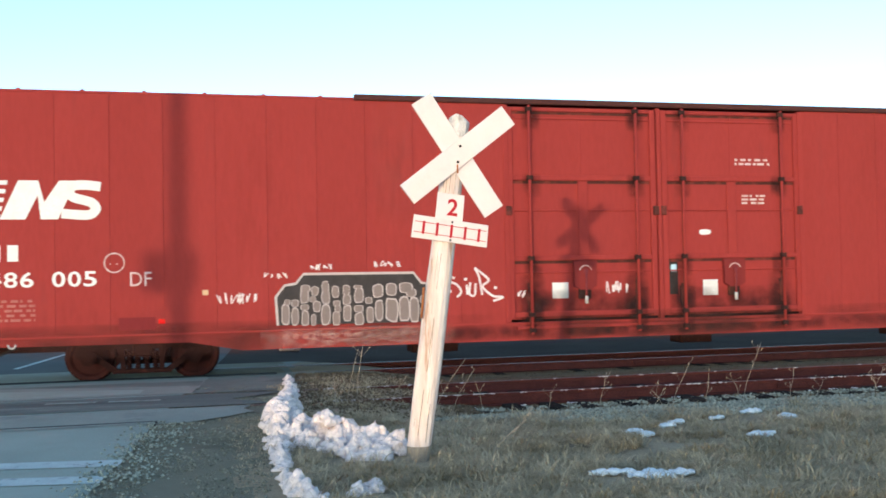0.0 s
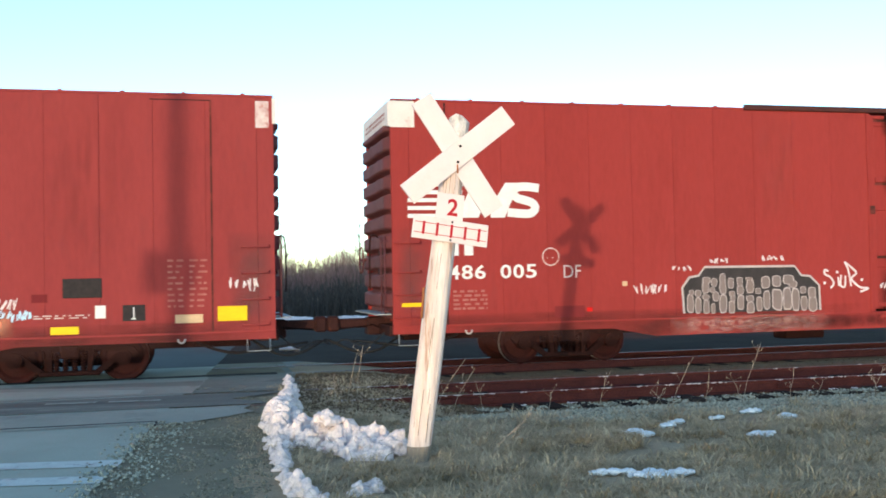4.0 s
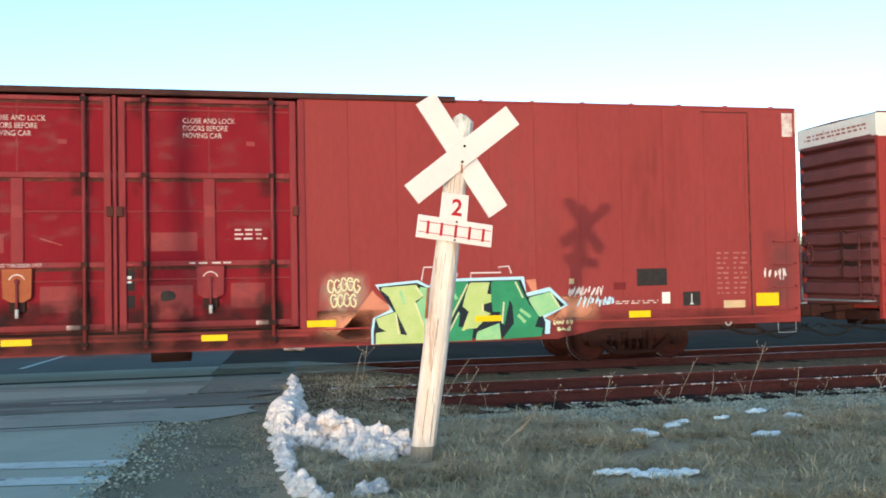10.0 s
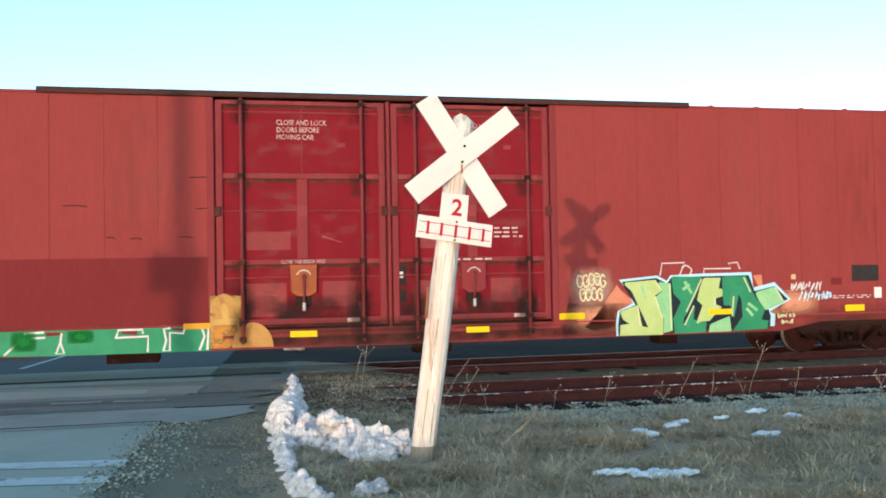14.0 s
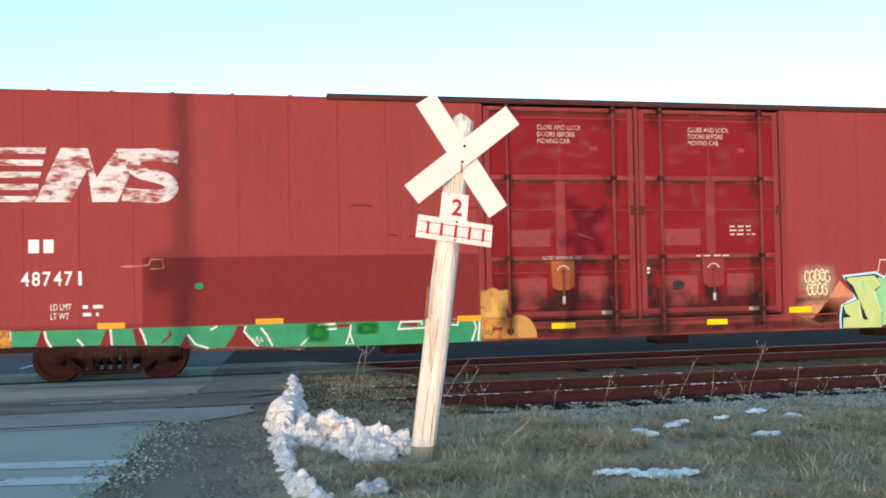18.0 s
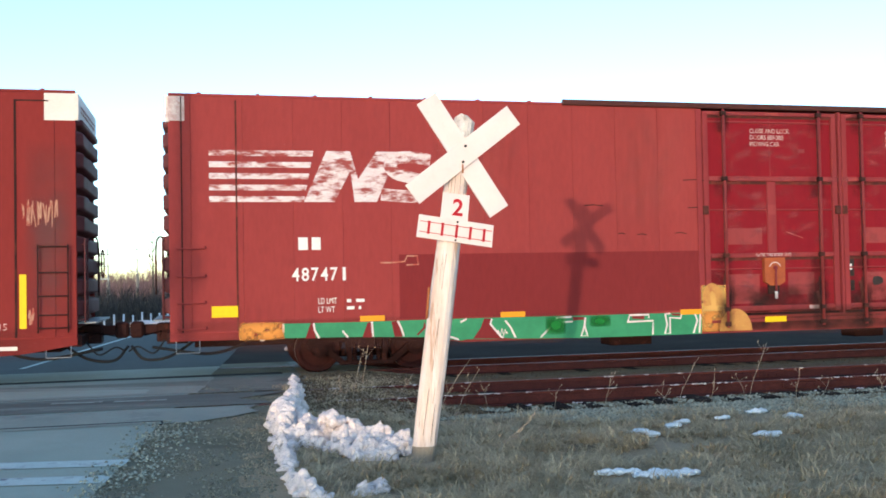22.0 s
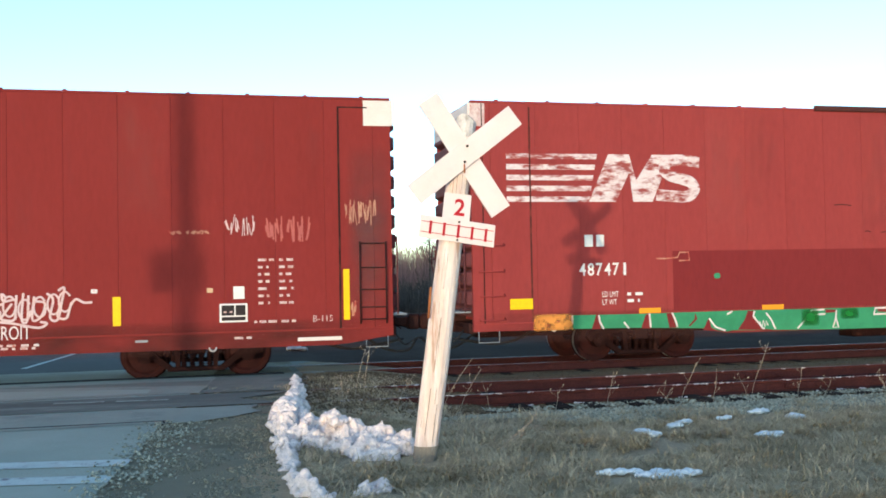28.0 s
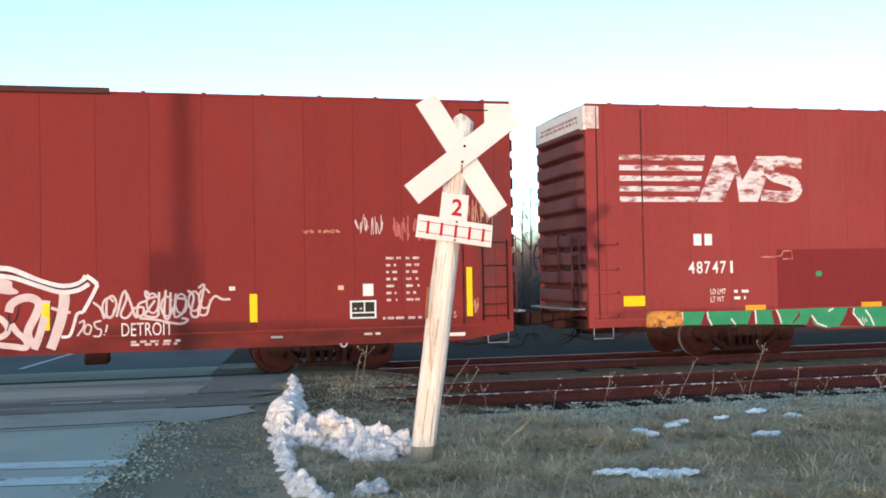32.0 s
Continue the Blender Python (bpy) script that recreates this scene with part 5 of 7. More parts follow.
def boxcar(name, x, paint, sillz, deep, label, end_pale, reach, shift=0.0, doors=None):
    car = tagged(empty(name, (x, CAR_Y, 0)), label, "freight car", group="boxcars of the train")
    part("body", bx(bx(B(), -HALF + 0.16, HALF - 0.16, -1.50, 1.18, 0.88, 4.90), -HALF, HALF, 1.18, 1.2, 0.88, TOP), paint, car)
    # the side sheets, one by one, with open seams
    pitch, w = 0.892, 0.889
    me = None
    for s in (-1, 1):
        for k in range(11):
            xa = s * (3.18 + pitch * (k + 0.5)) + shift
            if me is None:
                p = part("side_panel", bx(B(), -w / 2, w / 2, -1.6, -1.50, 0.81, TOP - 0.03, 0.003), paint, car)
                me = p.data
            else:
                p = new("side_panel", me)
                p.parent = car
            p.location = (xa, 0, 0)
        a, b = 3.18 + pitch * 11 + s * shift + 0.004, HALF
        xa, xb = (a, b) if s > 0 else (-b, -a)
        part("corner_panel", bx(B(), min(xa, xb), max(xa, xb), -1.6, -1.50, 0.81, TOP - 0.03, 0.003), paint, car)
    part("top_chord", bx(B(), -HALF, HALF, -1.606, -1.55, TOP - 0.03, TOP + 0.02, 0.008), paint, car)
    sill = [(-HALF, 0.83), (-HALF, 0.68), (-9.0 if not deep else -12.5, sillz + (0.17 if not deep else 0.02)), (-8.1 if not deep else -12.2, sillz), (8.1 if not deep else 12.2, sillz),
            (9.0 if not deep else 12.5, sillz + (0.17 if not deep else 0.02)), (HALF, 0.68), (HALF, 0.83)]
    part("side_sill", prism(B(), sill, -1.597, -1.50), paint, car)
    part("sill_flange", bx(B(), -HALF + 0.02, HALF - 0.02, -1.614, -1.59, 0.80, 0.83, 0.004), paint, car)
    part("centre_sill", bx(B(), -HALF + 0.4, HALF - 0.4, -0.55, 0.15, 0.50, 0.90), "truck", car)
    # roof: low ridge, seam caps, dark door track along the eave
    bm = prism(B(), [(-0.2, TOP + 0.02), (1.18, TOP), (-1.58, TOP)], -HALF, HALF)
    bmesh.ops.rotate(bm, verts=bm.verts[:], cent=(0, 0, 0), matrix=Matrix.Rotation(radians(90), 3, "Z"))
    part("roof", bm, paint, car)
    me = None
    for k in range(26):
        if me is None:
            c = part("roof_cap", bx(B(), -0.035, 0.035, -1.60, 1.20, TOP + 0.004, TOP + 0.045, 0.012), paint, car)
            me = c.data
        else:
            c = new("roof_cap", me)
            c.parent = car
        c.location = (-12.8 + 1.024 * k, 0, 0)
    part("door_track", bx(B(), -6.05 + shift, 6.1 + shift, -1.655, -1.585, TOP - 0.035, TOP + 0.075, 0.012), "roof", car, "dark door track along the eave")
    part("lower_door_track", bx(B(), -3.0 + shift, 3.3 + shift, -1.640, -1.597, 0.70, 0.76, 0.008), paint, car)
    for s in (-1, 1):
        car_end(car, s, end_pale[(s + 1) // 2])
        coupler(car, s, reach[(s + 1) // 2])
        truck(car, s * 9.82)
    for a, b in ((-4.95, -4.05), (5.6, 6.0), (0.6, 1.3)):
        part("brake_gear", bx(B(), a, b, -1.2, -0.7, 0.30, 0.60, 0.02), "truck", car, "rusty brown brake gear under the floor")
    return car


def grab_irons(car, x0, x1, zs, material):
    for z in zs:
        bm = tube(B(), [(x0, -1.6, z), (x0, -1.67, z - 0.01), (x1, -1.67, z - 0.01), (x1, -1.6, z + 0.03)], 0.012, 6)
        part("grab_iron", bm, material, car)


def rect(car, name, x0, x1, z0, z1, material, y=Y1, label=""):
    return part(name, plate(B(), x0, x1, z0, z1, y + 0.003), material, car, label)


def emblem(car, x0, xm, x1, z0, z1, material):
    """The owner's mark as plain shapes: five bars running into two slanted blocks."""
    h = (z1 - z0) / 9
    for k in range(5):
        za = z0 + 2 * k * h
        sl = 0.20 * (za - z0)
        bm = prism(B(), [(x0, za), (xm - 0.10 + sl, za), (xm - 0.10 + sl + 0.2 * h, za + h), (x0, za + h)], Y1 - 0.001, Y1)
        part("emblem_bar", bm, material, car, "worn white stripe")
    w = x1 - xm
    q = 0.45 * (z1 - z0)
    part("emblem_block", prism(B(), [(xm - 0.10, z0), (xm + 0.20 * w, z0), (xm + 0.33 * w, z0 + 0.62 * (z1 - z0)), (xm + 0.36 * w, z0), (xm + 0.54 * w, z0), (xm + 0.54 * w + q, z1), (xm + 0.36 * w + q, z1),
               (xm + 0.30 * w + q * 0.5, z0 + 0.45 * (z1 - z0)), (xm + 0.22 * w + q * 0.6, z1), (xm - 0.10 + q, z1)], Y1 - 0.001, Y1), material, car, "slanted white emblem block")
    run = bend(((1.02, 0.845), (0.62, 0.885), (0.25, 0.87), (0.10, 0.72), (0.26, 0.57), (0.55, 0.50), (0.84, 0.42), (0.97, 0.27), (0.82, 0.12), (0.45, 0.115), (-0.02, 0.15)), 4)
    run = [(xm + w * (0.575 + 0.36 * u) + 0.30 * q * v, z0 + v * (z1 - z0)) for u, v in run]
    part("emblem_block", stroke(B(), run, 0.245 * (z1 - z0), Y1 - 0.0015), material, car, "slanted white emblem block")


def digits(car, text, x0, x1, z0, z1):
    """A stencilled number, digit by digit."""
    step = (x1 - x0 + 0.04) / len(text)
    for i, ch in enumerate(text):
        if ch != " ":
            wide = 0.42 if ch == "1" else 1.0
            xa = x0 + step * i + (0.3 * step if ch == "1" else 0)
            part("numeral", lettering(ch, xa, xa + (step - 0.04) * wide, z0, z1, Y1, weight=0.014), "white", car, "white stencilled numeral")


def poly(car, name, pts, material, y, label=""):
    return part(name, prism(B(), pts, y - 0.001, y), material, car, label)


def blob(bm, cx, cz, w, h, y, seed, blunt=0.7):
    pts = []
    for i in range(12):
        a = 2 * math.pi * i / 12
        c, s = math.cos(a), math.sin(a)
        k = 1 + 0.18 * noise.noise((c * 2 + seed, s * 2, seed * 0.7))
        pts.append((cx + w * k * math.copysign(abs(c) ** blunt, c), cz + h * k * math.copysign(abs(s) ** blunt, s)))
    prism(bm, pts, y - 0.001, y)


# --- the first car: brick red, white emblem, dark sprayed panel ---
ca = boxcar("boxcar", 8.81, "red_a", 0.49, False, "brick-red steel boxcar with white emblem and sprayed lettering", (True, False), (1.07, 1.0))
for x0, x1, sd in ((-3.17, -0.03, 1), (0.03, 3.17, 2)):
    d = door(ca, x0, x1, "door_a", "door_a", "lock_a", sd, "brick-red plug door with upright lock rods")
part("door_post", bx(B(), -0.04, 0.04, -1.63, -1.50, 0.835, 4.972, 0.008), "door_a", ca)
for s in (-1, 1):
    part("door_post", bx(B(), s * 3.16 - 0.05, s * 3.16 + 0.05, -1.625, -1.50, 0.835, 4.972, 0.008), "door_a", ca)
emblem(ca, -13.03, -11.98, -10.45, 2.825, 3.485, "white")
part("reporting_mark", bx(bx(B(), -12.24, -12.07, Y1 - 0.002, Y1, 2.116, 2.391), -11.96, -11.79, Y1 - 0.002, Y1, 2.116, 2.391), "white", ca, "white initials as plain bars")
digits(ca, "486 005", -12.27, -10.54, 1.671, 1.934)
bm = B()
ring = [(-10.25 + 0.165 * math.cos(2 * math.pi * i / 20), 2.07 + 0.165 * math.sin(2 * math.pi * i / 20)) for i in range(21)]
stroke(bm, ring, 0.022, Y1)
stroke(bm, [(-10.328, 2.051), (-10.308, 2.051)], 0.02, Y1), stroke(bm, [(-10.217, 2.051), (-10.196, 2.051)], 0.02, Y1)
part("stencil_ring", bm, "faded", ca, "faded round stencil")
part("stencil_text", lettering("DF", -9.993, -9.637, 1.662, 1.905, Y1), "faded", ca)
part("data_stencil", bars(B(), -12.189, -11.526, 1.08, 1.48, 5, Y1, 3), "dim", ca, "small worn data marks")
part("data_stencil", bars(B(), -12.723, -12.37, 1.34, 1.431, 1, Y1, 5), "faded", ca)
rect(ca, "reflector_strip", -13.171, -12.461, 1.179, 1.25, "yellow", label="yellow reflective strip")
part("corner_patch", bx(B(), -13.335, -12.88, -1.606, -1.59, 4.509, 5.011), "pale", ca, "scuffed white corner patch")
rect(ca, "red_reflector", -9.526, -9.415, 1.001, 1.08, "redlens", label="small red reflector")
rect(ca, "tag_plate", -8.781, -8.68, 1.48, 1.571, "cream", label="small yellowish plate")
rect(ca, "label_patch", -10.186, -9.576, 0.901, 1.12, "dark_b")
grab_irons(ca, -13.28, -12.80, (2.362, 1.82, 1.406, 0.983), "red_a")
part("corner_line", bx(B(), -12.315, -12.285, -1.608, -1.598, 0.825, 4.98), "grease", ca)
# dark sprayed panel
panel = [(-7.48, 0.91), (-7.51, 1.42), (-7.35, 1.62), (-7.15, 1.65), (-7.01, 1.82), (-4.99, 1.81), (-4.84, 1.62), (-4.64, 1.60), (-4.43, 1.41), (-4.42, 0.90)]
poly(ca, "graffiti_panel", panel, "panel_dark", Y1, "dark brown sprayed panel")
part("graffiti_outline", stroke(B(), panel, 0.045, Y3), "stone_edge", ca, "silver outline of the sprayed panel")
UPPER = ((-6.98, 1.56, 0.08, 0.06), (-6.81, 1.51, 0.06, 0.08), (-6.62, 1.58, 0.06, 0.10), (-6.44, 1.49, 0.06, 0.10), (-6.24, 1.51, 0.06, 0.09), (-6.03, 1.57, 0.07, 0.03), (-5.66, 1.49, 0.09, 0.12), (-5.41, 1.51, 0.09, 0.11), (-5.14, 1.54, 0.12, 0.09), (-4.80, 1.32, 0.06, 0.07), (-4.60, 1.26, 0.08, 0.11), (-7.31, 1.32, 0.05, 0.05), (-7.17, 1.30, 0.06, 0.06))
MIDDLE = ((-7.00, 1.41, 0.07, 0.11), (-6.85, 1.36, 0.05, 0.05), (-6.62, 1.40, 0.07, 0.12), (-6.42, 1.28, 0.06, 0.05), (-6.23, 1.34, 0.07, 0.09), (-6.01, 1.41, 0.08, 0.13), (-5.83, 1.32, 0.06, 0.06), (-5.04, 1.44, 0.09, 0.07), (-7.00, 1.22, 0.07, 0.05), (-6.78, 1.23, 0.06, 0.09), (-6.40, 1.18, 0.05, 0.06), (-6.02, 1.17, 0.08, 0.06))
LOWER = ((-7.34, 1.10, 0.07, 0.18), (-7.17, 1.06, 0.06, 0.15), (-6.99, 1.03, 0.06, 0.13), (-6.84, 0.99, 0.04, 0.10), (-6.62, 1.08, 0.08, 0.18), (-6.43, 1.01, 0.06, 0.12), (-6.23, 1.09, 0.07, 0.14), (-6.01, 0.99, 0.08, 0.11), (-5.81, 1.06, 0.06, 0.14), (-5.64, 1.13, 0.07, 0.19), (-5.41, 1.14, 0.11, 0.21), (-5.17, 1.15, 0.09, 0.22), (-4.98, 1.13, 0.08, 0.22), (-4.79, 1.05, 0.07, 0.15), (-4.59, 1.02, 0.09, 0.14))
for k, (x, z, w, h) in enumerate(UPPER + MIDDLE + LOWER):       # rounded, stone-like letters: a pale edge round a beige fill
    bm = B()
    blob(bm, x, z, w * 1.13, h * 1.08, Y2 - 0.00025 * (k % 9), 20 + k, 0.62)
    fill = B()
    blob(fill, x, z, w * 0.92, h * 0.95, Y3 - 0.00025 * (k % 9), 20 + k, 0.62)
    st = part("graffiti_letter", bm, "stone_edge", ca, "rounded beige-grey sprayed letter")
    part("letter_fill", fill, "stone_fill", st)
for k, (x, z, w, h) in enumerate(LOWER):
    bm = B()
    blob(bm, x, 0.70, w * 0.9, 0.05, -1.601, 70 + k)
    part("graffiti_drip", bm, "g_rust", ca)
for pts in ([(-4.20, 1.69), (-4.28, 1.72), (-4.28, 1.63), (-4.16, 1.57), (-4.08, 1.44), (-4.16, 1.34)], [(-3.97, 1.57), (-3.96, 1.38)], [(-3.90, 1.61), (-3.92, 1.40), (-3.82, 1.37), (-3.80, 1.59)], [(-3.81, 1.88), (-3.73, 1.71), (-3.67, 1.37)], [(-3.81, 1.88), (-3.64, 1.75), (-3.54, 1.64), (-3.66, 1.54), (-3.58, 1.43), (-3.44, 1.34), (-3.26, 1.32), (-3.46, 1.25)]):
    part("graffiti_tag", stroke(B(), bend(pts, 5), 0.042, Y1), "g_white", ca, "white sprayed tag")
for x, z in [(-3.99, 1.67), (-4.29, 1.45), (-3.41, 1.50)]:
    bm = B()
    blob(bm, x, z, 0.03, 0.03, Y1, 4)
    part("graffiti_dot", bm, "g_white", ca)
part("graffiti_tag", scribble(B(), -8.56, -7.79, 1.3, 1.531, 6, 0.018, Y1, 14), "g_white", ca)
part("graffiti_tag", scribble(B(), -7.71, -7.29, 1.743, 1.856, 4, 0.018, Y1, 15), "g_white", ca)
part("graffiti_tag", scribble(B(), -6.909, -6.45, 1.885, 2.002, 4, 0.018, Y1, 16), "g_white", ca)
part("graffiti_tag", scribble(B(), -5.75, -5.213, 1.905, 2.031, 4, 0.018, Y1, 17), "g_white", ca)
part("graffiti_tag", scribble(B(), -1.161, -0.667, 1.32, 1.581, 4, 0.026, -1.556, 18), "g_white", ca)
part("graffiti_tag", scribble(B(), -2.978, -2.817, 1.3, 1.441, 2, 0.02, -1.614, 19), "g_white", ca)
rect(ca, "placard", -2.254, -1.927, 1.269, 1.571, "white", -1.554, "white square placard")
rect(ca, "placard", 0.934, 1.261, 1.26, 1.571, "white", -1.554, "white square placard")
blob_bm = B()
blob(blob_bm, 1.005, 2.523, 0.13, 0.055, -1.554, 3)
part("paint_spot", blob_bm, "white", ca)
rect(ca, "label_strip", 0.208, 0.391, 1.29, 1.983, "black", -1.554, "black label strip")
rect(ca, "label_strip", 0.239, 0.36, 1.743, 1.885, "g_blue", -1.558)
part("data_stencil", bars(B(), 1.705, 2.485, 3.849, 4.013, 2, -1.554, 21), "faded", ca)
part("data_stencil", bars(B(), 1.839, 2.403, 3.062, 3.279, 3, -1.554, 22), "faded", ca)

# --- the second car: weathered, crimson doors, green sprayed letters ---
cb = boxcar("boxcar", -19.99, "red_b", 0.50, False, "weathered red steel boxcar with crimson doors and green graffiti", (True, True), (0.756, 1.07), 0.04)
for x0, x1, sd in ((-3.08, 0.02, 3), (0.08, 3.20, 4)):
    d = door(cb, x0, x1, "door_b", "frame_b", "orange" if sd == 3 else "frame_b", sd, "crimson plug door with upright lock rods")
    xm = (x0 + x1) / 2
    part("door_stencil", lettering("CLOSE AND LOCK\nDOORS BEFORE\nMOVING CAR", xm - 0.44, xm + 0.46, 4.253, 4.608, -1.5555), "faded", d, "white stencilled words")
    if sd == 3:
        part("lock_stencil", lettering("CLOSE THIS DOOR FIRST", xm - 0.40, xm + 0.40, 2.012, 2.076, -1.614), "faded", d)
    else:
        part("lock_stencil", bars(B(), xm - 0.36, xm + 0.36, 2.017, 2.071, 1, -1.614, 30 + sd), "faded", d)
    rect(d, "faded_patch", xm - 1.0, xm - 0.22, 2.263, 2.588, "patch_b", -1.554, "pinkish repainted patch")
    rect(d, "faded_patch", xm + 0.35, xm + 0.95, 1.229, 1.682, "patch_b", -1.554)
    rect(d, "faded_patch", xm - 1.02, xm - 0.3, 1.072, 1.662, "patch_b", -1.554)
    for x, z, w, h, y in ((xm - 1.42, 4.87, 0.26, 0.07, -1.609), (xm - 0.12, 4.87, 0.30, 0.07, -1.609), (xm + 1.0, 3.545, 0.30, 0.08, -1.614), (xm - 1.40, 3.545, 0.20, 0.08, -1.614), (xm - 0.09, 2.86, 0.18, 0.20, -1.588),
                          (xm + 1.05, 2.0, 0.24, 0.08, -1.614)):
        rect(d, "touch_up_patch", x, x + w, z, z + h, "patch_b", y)
    rect(d, "small_plate", xm + 0.78, xm + 1.0, 0.939, 1.007, "faded", -1.622)
    rect(d, "small_plate", xm + 0.65, xm + 0.8, 4.125, 4.204, "patch_b", -1.554)
part("data_stencil", bars(B(), 2.069, 2.638, 2.425, 2.662, 3, -1.556, 33, 0.6), "faded", cb, "small white data marks")
part("chalk_mark", stroke(B(), [(-1.175, 2.504), (-1.02, 2.45), (-0.823, 2.385)], 0.012, -1.556), "g_rust", cb)
part("door_post", bx(B(), 0.02, 0.08, -1.63, -1.50, 0.835, 4.972, 0.008), "frame_b", cb)
for xx in (-3.14, 3.26):
    part("door_post", bx(B(), xx - 0.06, xx + 0.06, -1.625, -1.50, 0.835, 4.972, 0.008), "frame_b", cb)
rect(cb, "label_strip", 0.19, 0.363, 1.581, 2.002, "black", -1.555, "black label with white mark")
rect(cb, "label_strip", 0.238, 0.305, 1.713, 1.836, "white", -1.559)
rect(cb, "label_strip", 0.19, 0.363, 1.279, 1.501, "black", -1.555)
smudge = B()
blob(smudge, 0.91, 1.48, 0.14, 0.09, -1.559, 5)
part("smudge", smudge, "black", cb, "dark paint smudge")
rect(cb, "repainted_band", -9.25, -3.2, 0.97, 2.15, "dark_b", Y1, "darker repainted lower band")
emblem(cb, -12.64, -10.88, -8.60, 3.12, 4.046, "worn")
part("reporting_mark", bx(bx(B(), -11.09, -10.92, Y1 - 0.002, Y1, 2.253, 2.48), -10.85, -10.69, Y1 - 0.002, Y1, 2.253, 2.48), "white", cb, "white initials as plain bars")
digits(cb, "487471", -11.211, -10.217, 1.692, 1.934)
part("data_stencil", lettering("LD LMT\nLT WT", -10.746, -10.411, 1.12, 1.381, Y1), "white", cb)
part("data_stencil", bars(B(), -10.228, -9.90, 1.12, 1.381, 2, Y1, 36, 0.55), "white", cb)
part("chalk_mark", stroke(B(), [(-9.602, 2.002), (-9.4, 2.002), (-9.148, 2.021), (-9.098, 2.12), (-8.912, 2.12), (-8.892, 1.963), (-9.118, 1.953)], 0.03, Y2), "g_haze", cb)
for x0, x1, z0, z1, m in ((-12.62, -12.17, 1.08, 1.279, "yellow"), (-9.994, -9.541, 0.941, 1.04, "amber"), (-7.327, -6.843, 0.941, 1.04, "amber"), (-3.63, -3.17, 0.891, 0.991, "amber"), (-1.783, -1.306, 0.693, 0.802, "yellow"),
                          (1.473, 1.918, 0.674, 0.782, "yellow"), (3.32, 3.84, 0.862, 0.981, "yellow"), (6.451, 6.968, 0.872, 0.981, "yellow"), (9.558, 10.01, 0.862, 0.991, "yellow"), (12.323, 12.829, 1.02, 1.279, "yellow"),
                          (11.598, 12.069, 1.001, 1.149, "cream")):
    rect(cb, "reflector_strip", x0, x1, z0, z1, m, Y5 - 0.024 if abs(x0) < 3.3 else Y5 - 0.006, "amber reflective strip" if m == "amber" else "yellow reflective strip")
dot = B()
blob(dot, -8.298, 1.642, 0.07, 0.06, Y2, 9)
part("paint_dot", dot, "g_green", cb, "green paint dot")
part("corner_patch", bx(B(), -13.335, -13.05, -1.606, -1.59, 4.55, 4.985), "faded", cb, "flaking white corner patch")
rect(cb, "corner_patch", 13.015, 13.252, 4.45, 4.93, "faded", Y1, "flaking white corner patch")
grab_irons(cb, -13.2, -12.72, (2.303, 1.81, 1.347, 0.894), "red_b")
grab_irons(cb, 12.75, 13.23, (2.322, 1.859, 1.397, 0.943), "red_b")
for x in (-12.17, 12.235):
    part("corner_line", bx(B(), x - 0.016, x + 0.016, -1.608, -1.598, 0.825, 4.93), "grime", cb)
part("corner_line", bx(B(), -13.12, -13.10, -1.607, -1.598, 0.825, 4.98), "grease", cb)
part("corner_line", bx(B(), 11.2, 12.219, -1.607, -1.598, 4.912, 4.93), "grease", cb)
# sprayed green band along the sill
poly(cb, "graffiti_band", [(-11.40, 0.94), (-10.01, 0.93), (-7.80, 0.94), (-5.59, 0.93), (-3.15, 0.93), (-3.18, 0.50), (-5.60, 0.50), (-8.00, 0.55), (-8.10, 0.53), (-8.63, 0.61), (-10.01, 0.66), (-11.36, 0.68)], "g_green", -1.619, "green sprayed band along the sill")
for pts in (((-10.89, 0.94), (-10.84, 0.94), (-10.80, 0.66), (-10.99, 0.66)), ((-9.86, 0.91), (-9.78, 0.93), (-9.77, 0.64), (-9.96, 0.65)), ((-9.42, 0.92), (-9.30, 0.93), (-9.21, 0.64), (-9.36, 0.64)), ((-8.80, 0.92), (-8.76, 0.80), (-8.92, 0.65), (-8.95, 0.67), (-8.82, 0.80)), ((-8.51, 0.81), (-8.46, 0.62), (-8.30, 0.54), (-8.64, 0.57)), ((-7.65, 0.93), (-7.50, 0.92), (-7.53, 0.82), (-7.31, 0.56), (-7.06, 0.53), (-7.87, 0.56), (-7.72, 0.76)), ((-5.89, 0.91), (-5.63, 0.90), (-5.63, 0.85), (-5.88, 0.84)), ((-4.66, 0.89), (-4.40, 0.89), (-4.40, 0.82), (-4.66, 0.84)), ((-3.83, 0.92), (-3.64, 0.91), (-3.64, 0.87), (-3.81, 0.88))):
    poly(cb, "graffiti_gap", list(pts), "dark_b", -1.6205)
strokes(cb, "graffiti_line", (((-11.38, 0.94), (-11.38, 0.77)), ((-10.84, 0.93), (-10.82, 0.80), (-10.74, 0.66)), ((-10.32, 0.78), (-10.22, 0.66)), ((-9.78, 0.93), (-9.76, 0.66)), ((-9.30, 0.93), (-9.24, 0.81), (-9.19, 0.65)), ((-8.50, 0.80), (-8.37, 0.63), (-8.15, 0.55)), ((-8.11, 0.87), (-7.99, 0.93))), 0.035, -1.622, "g_white", "white sprayed letter edge")
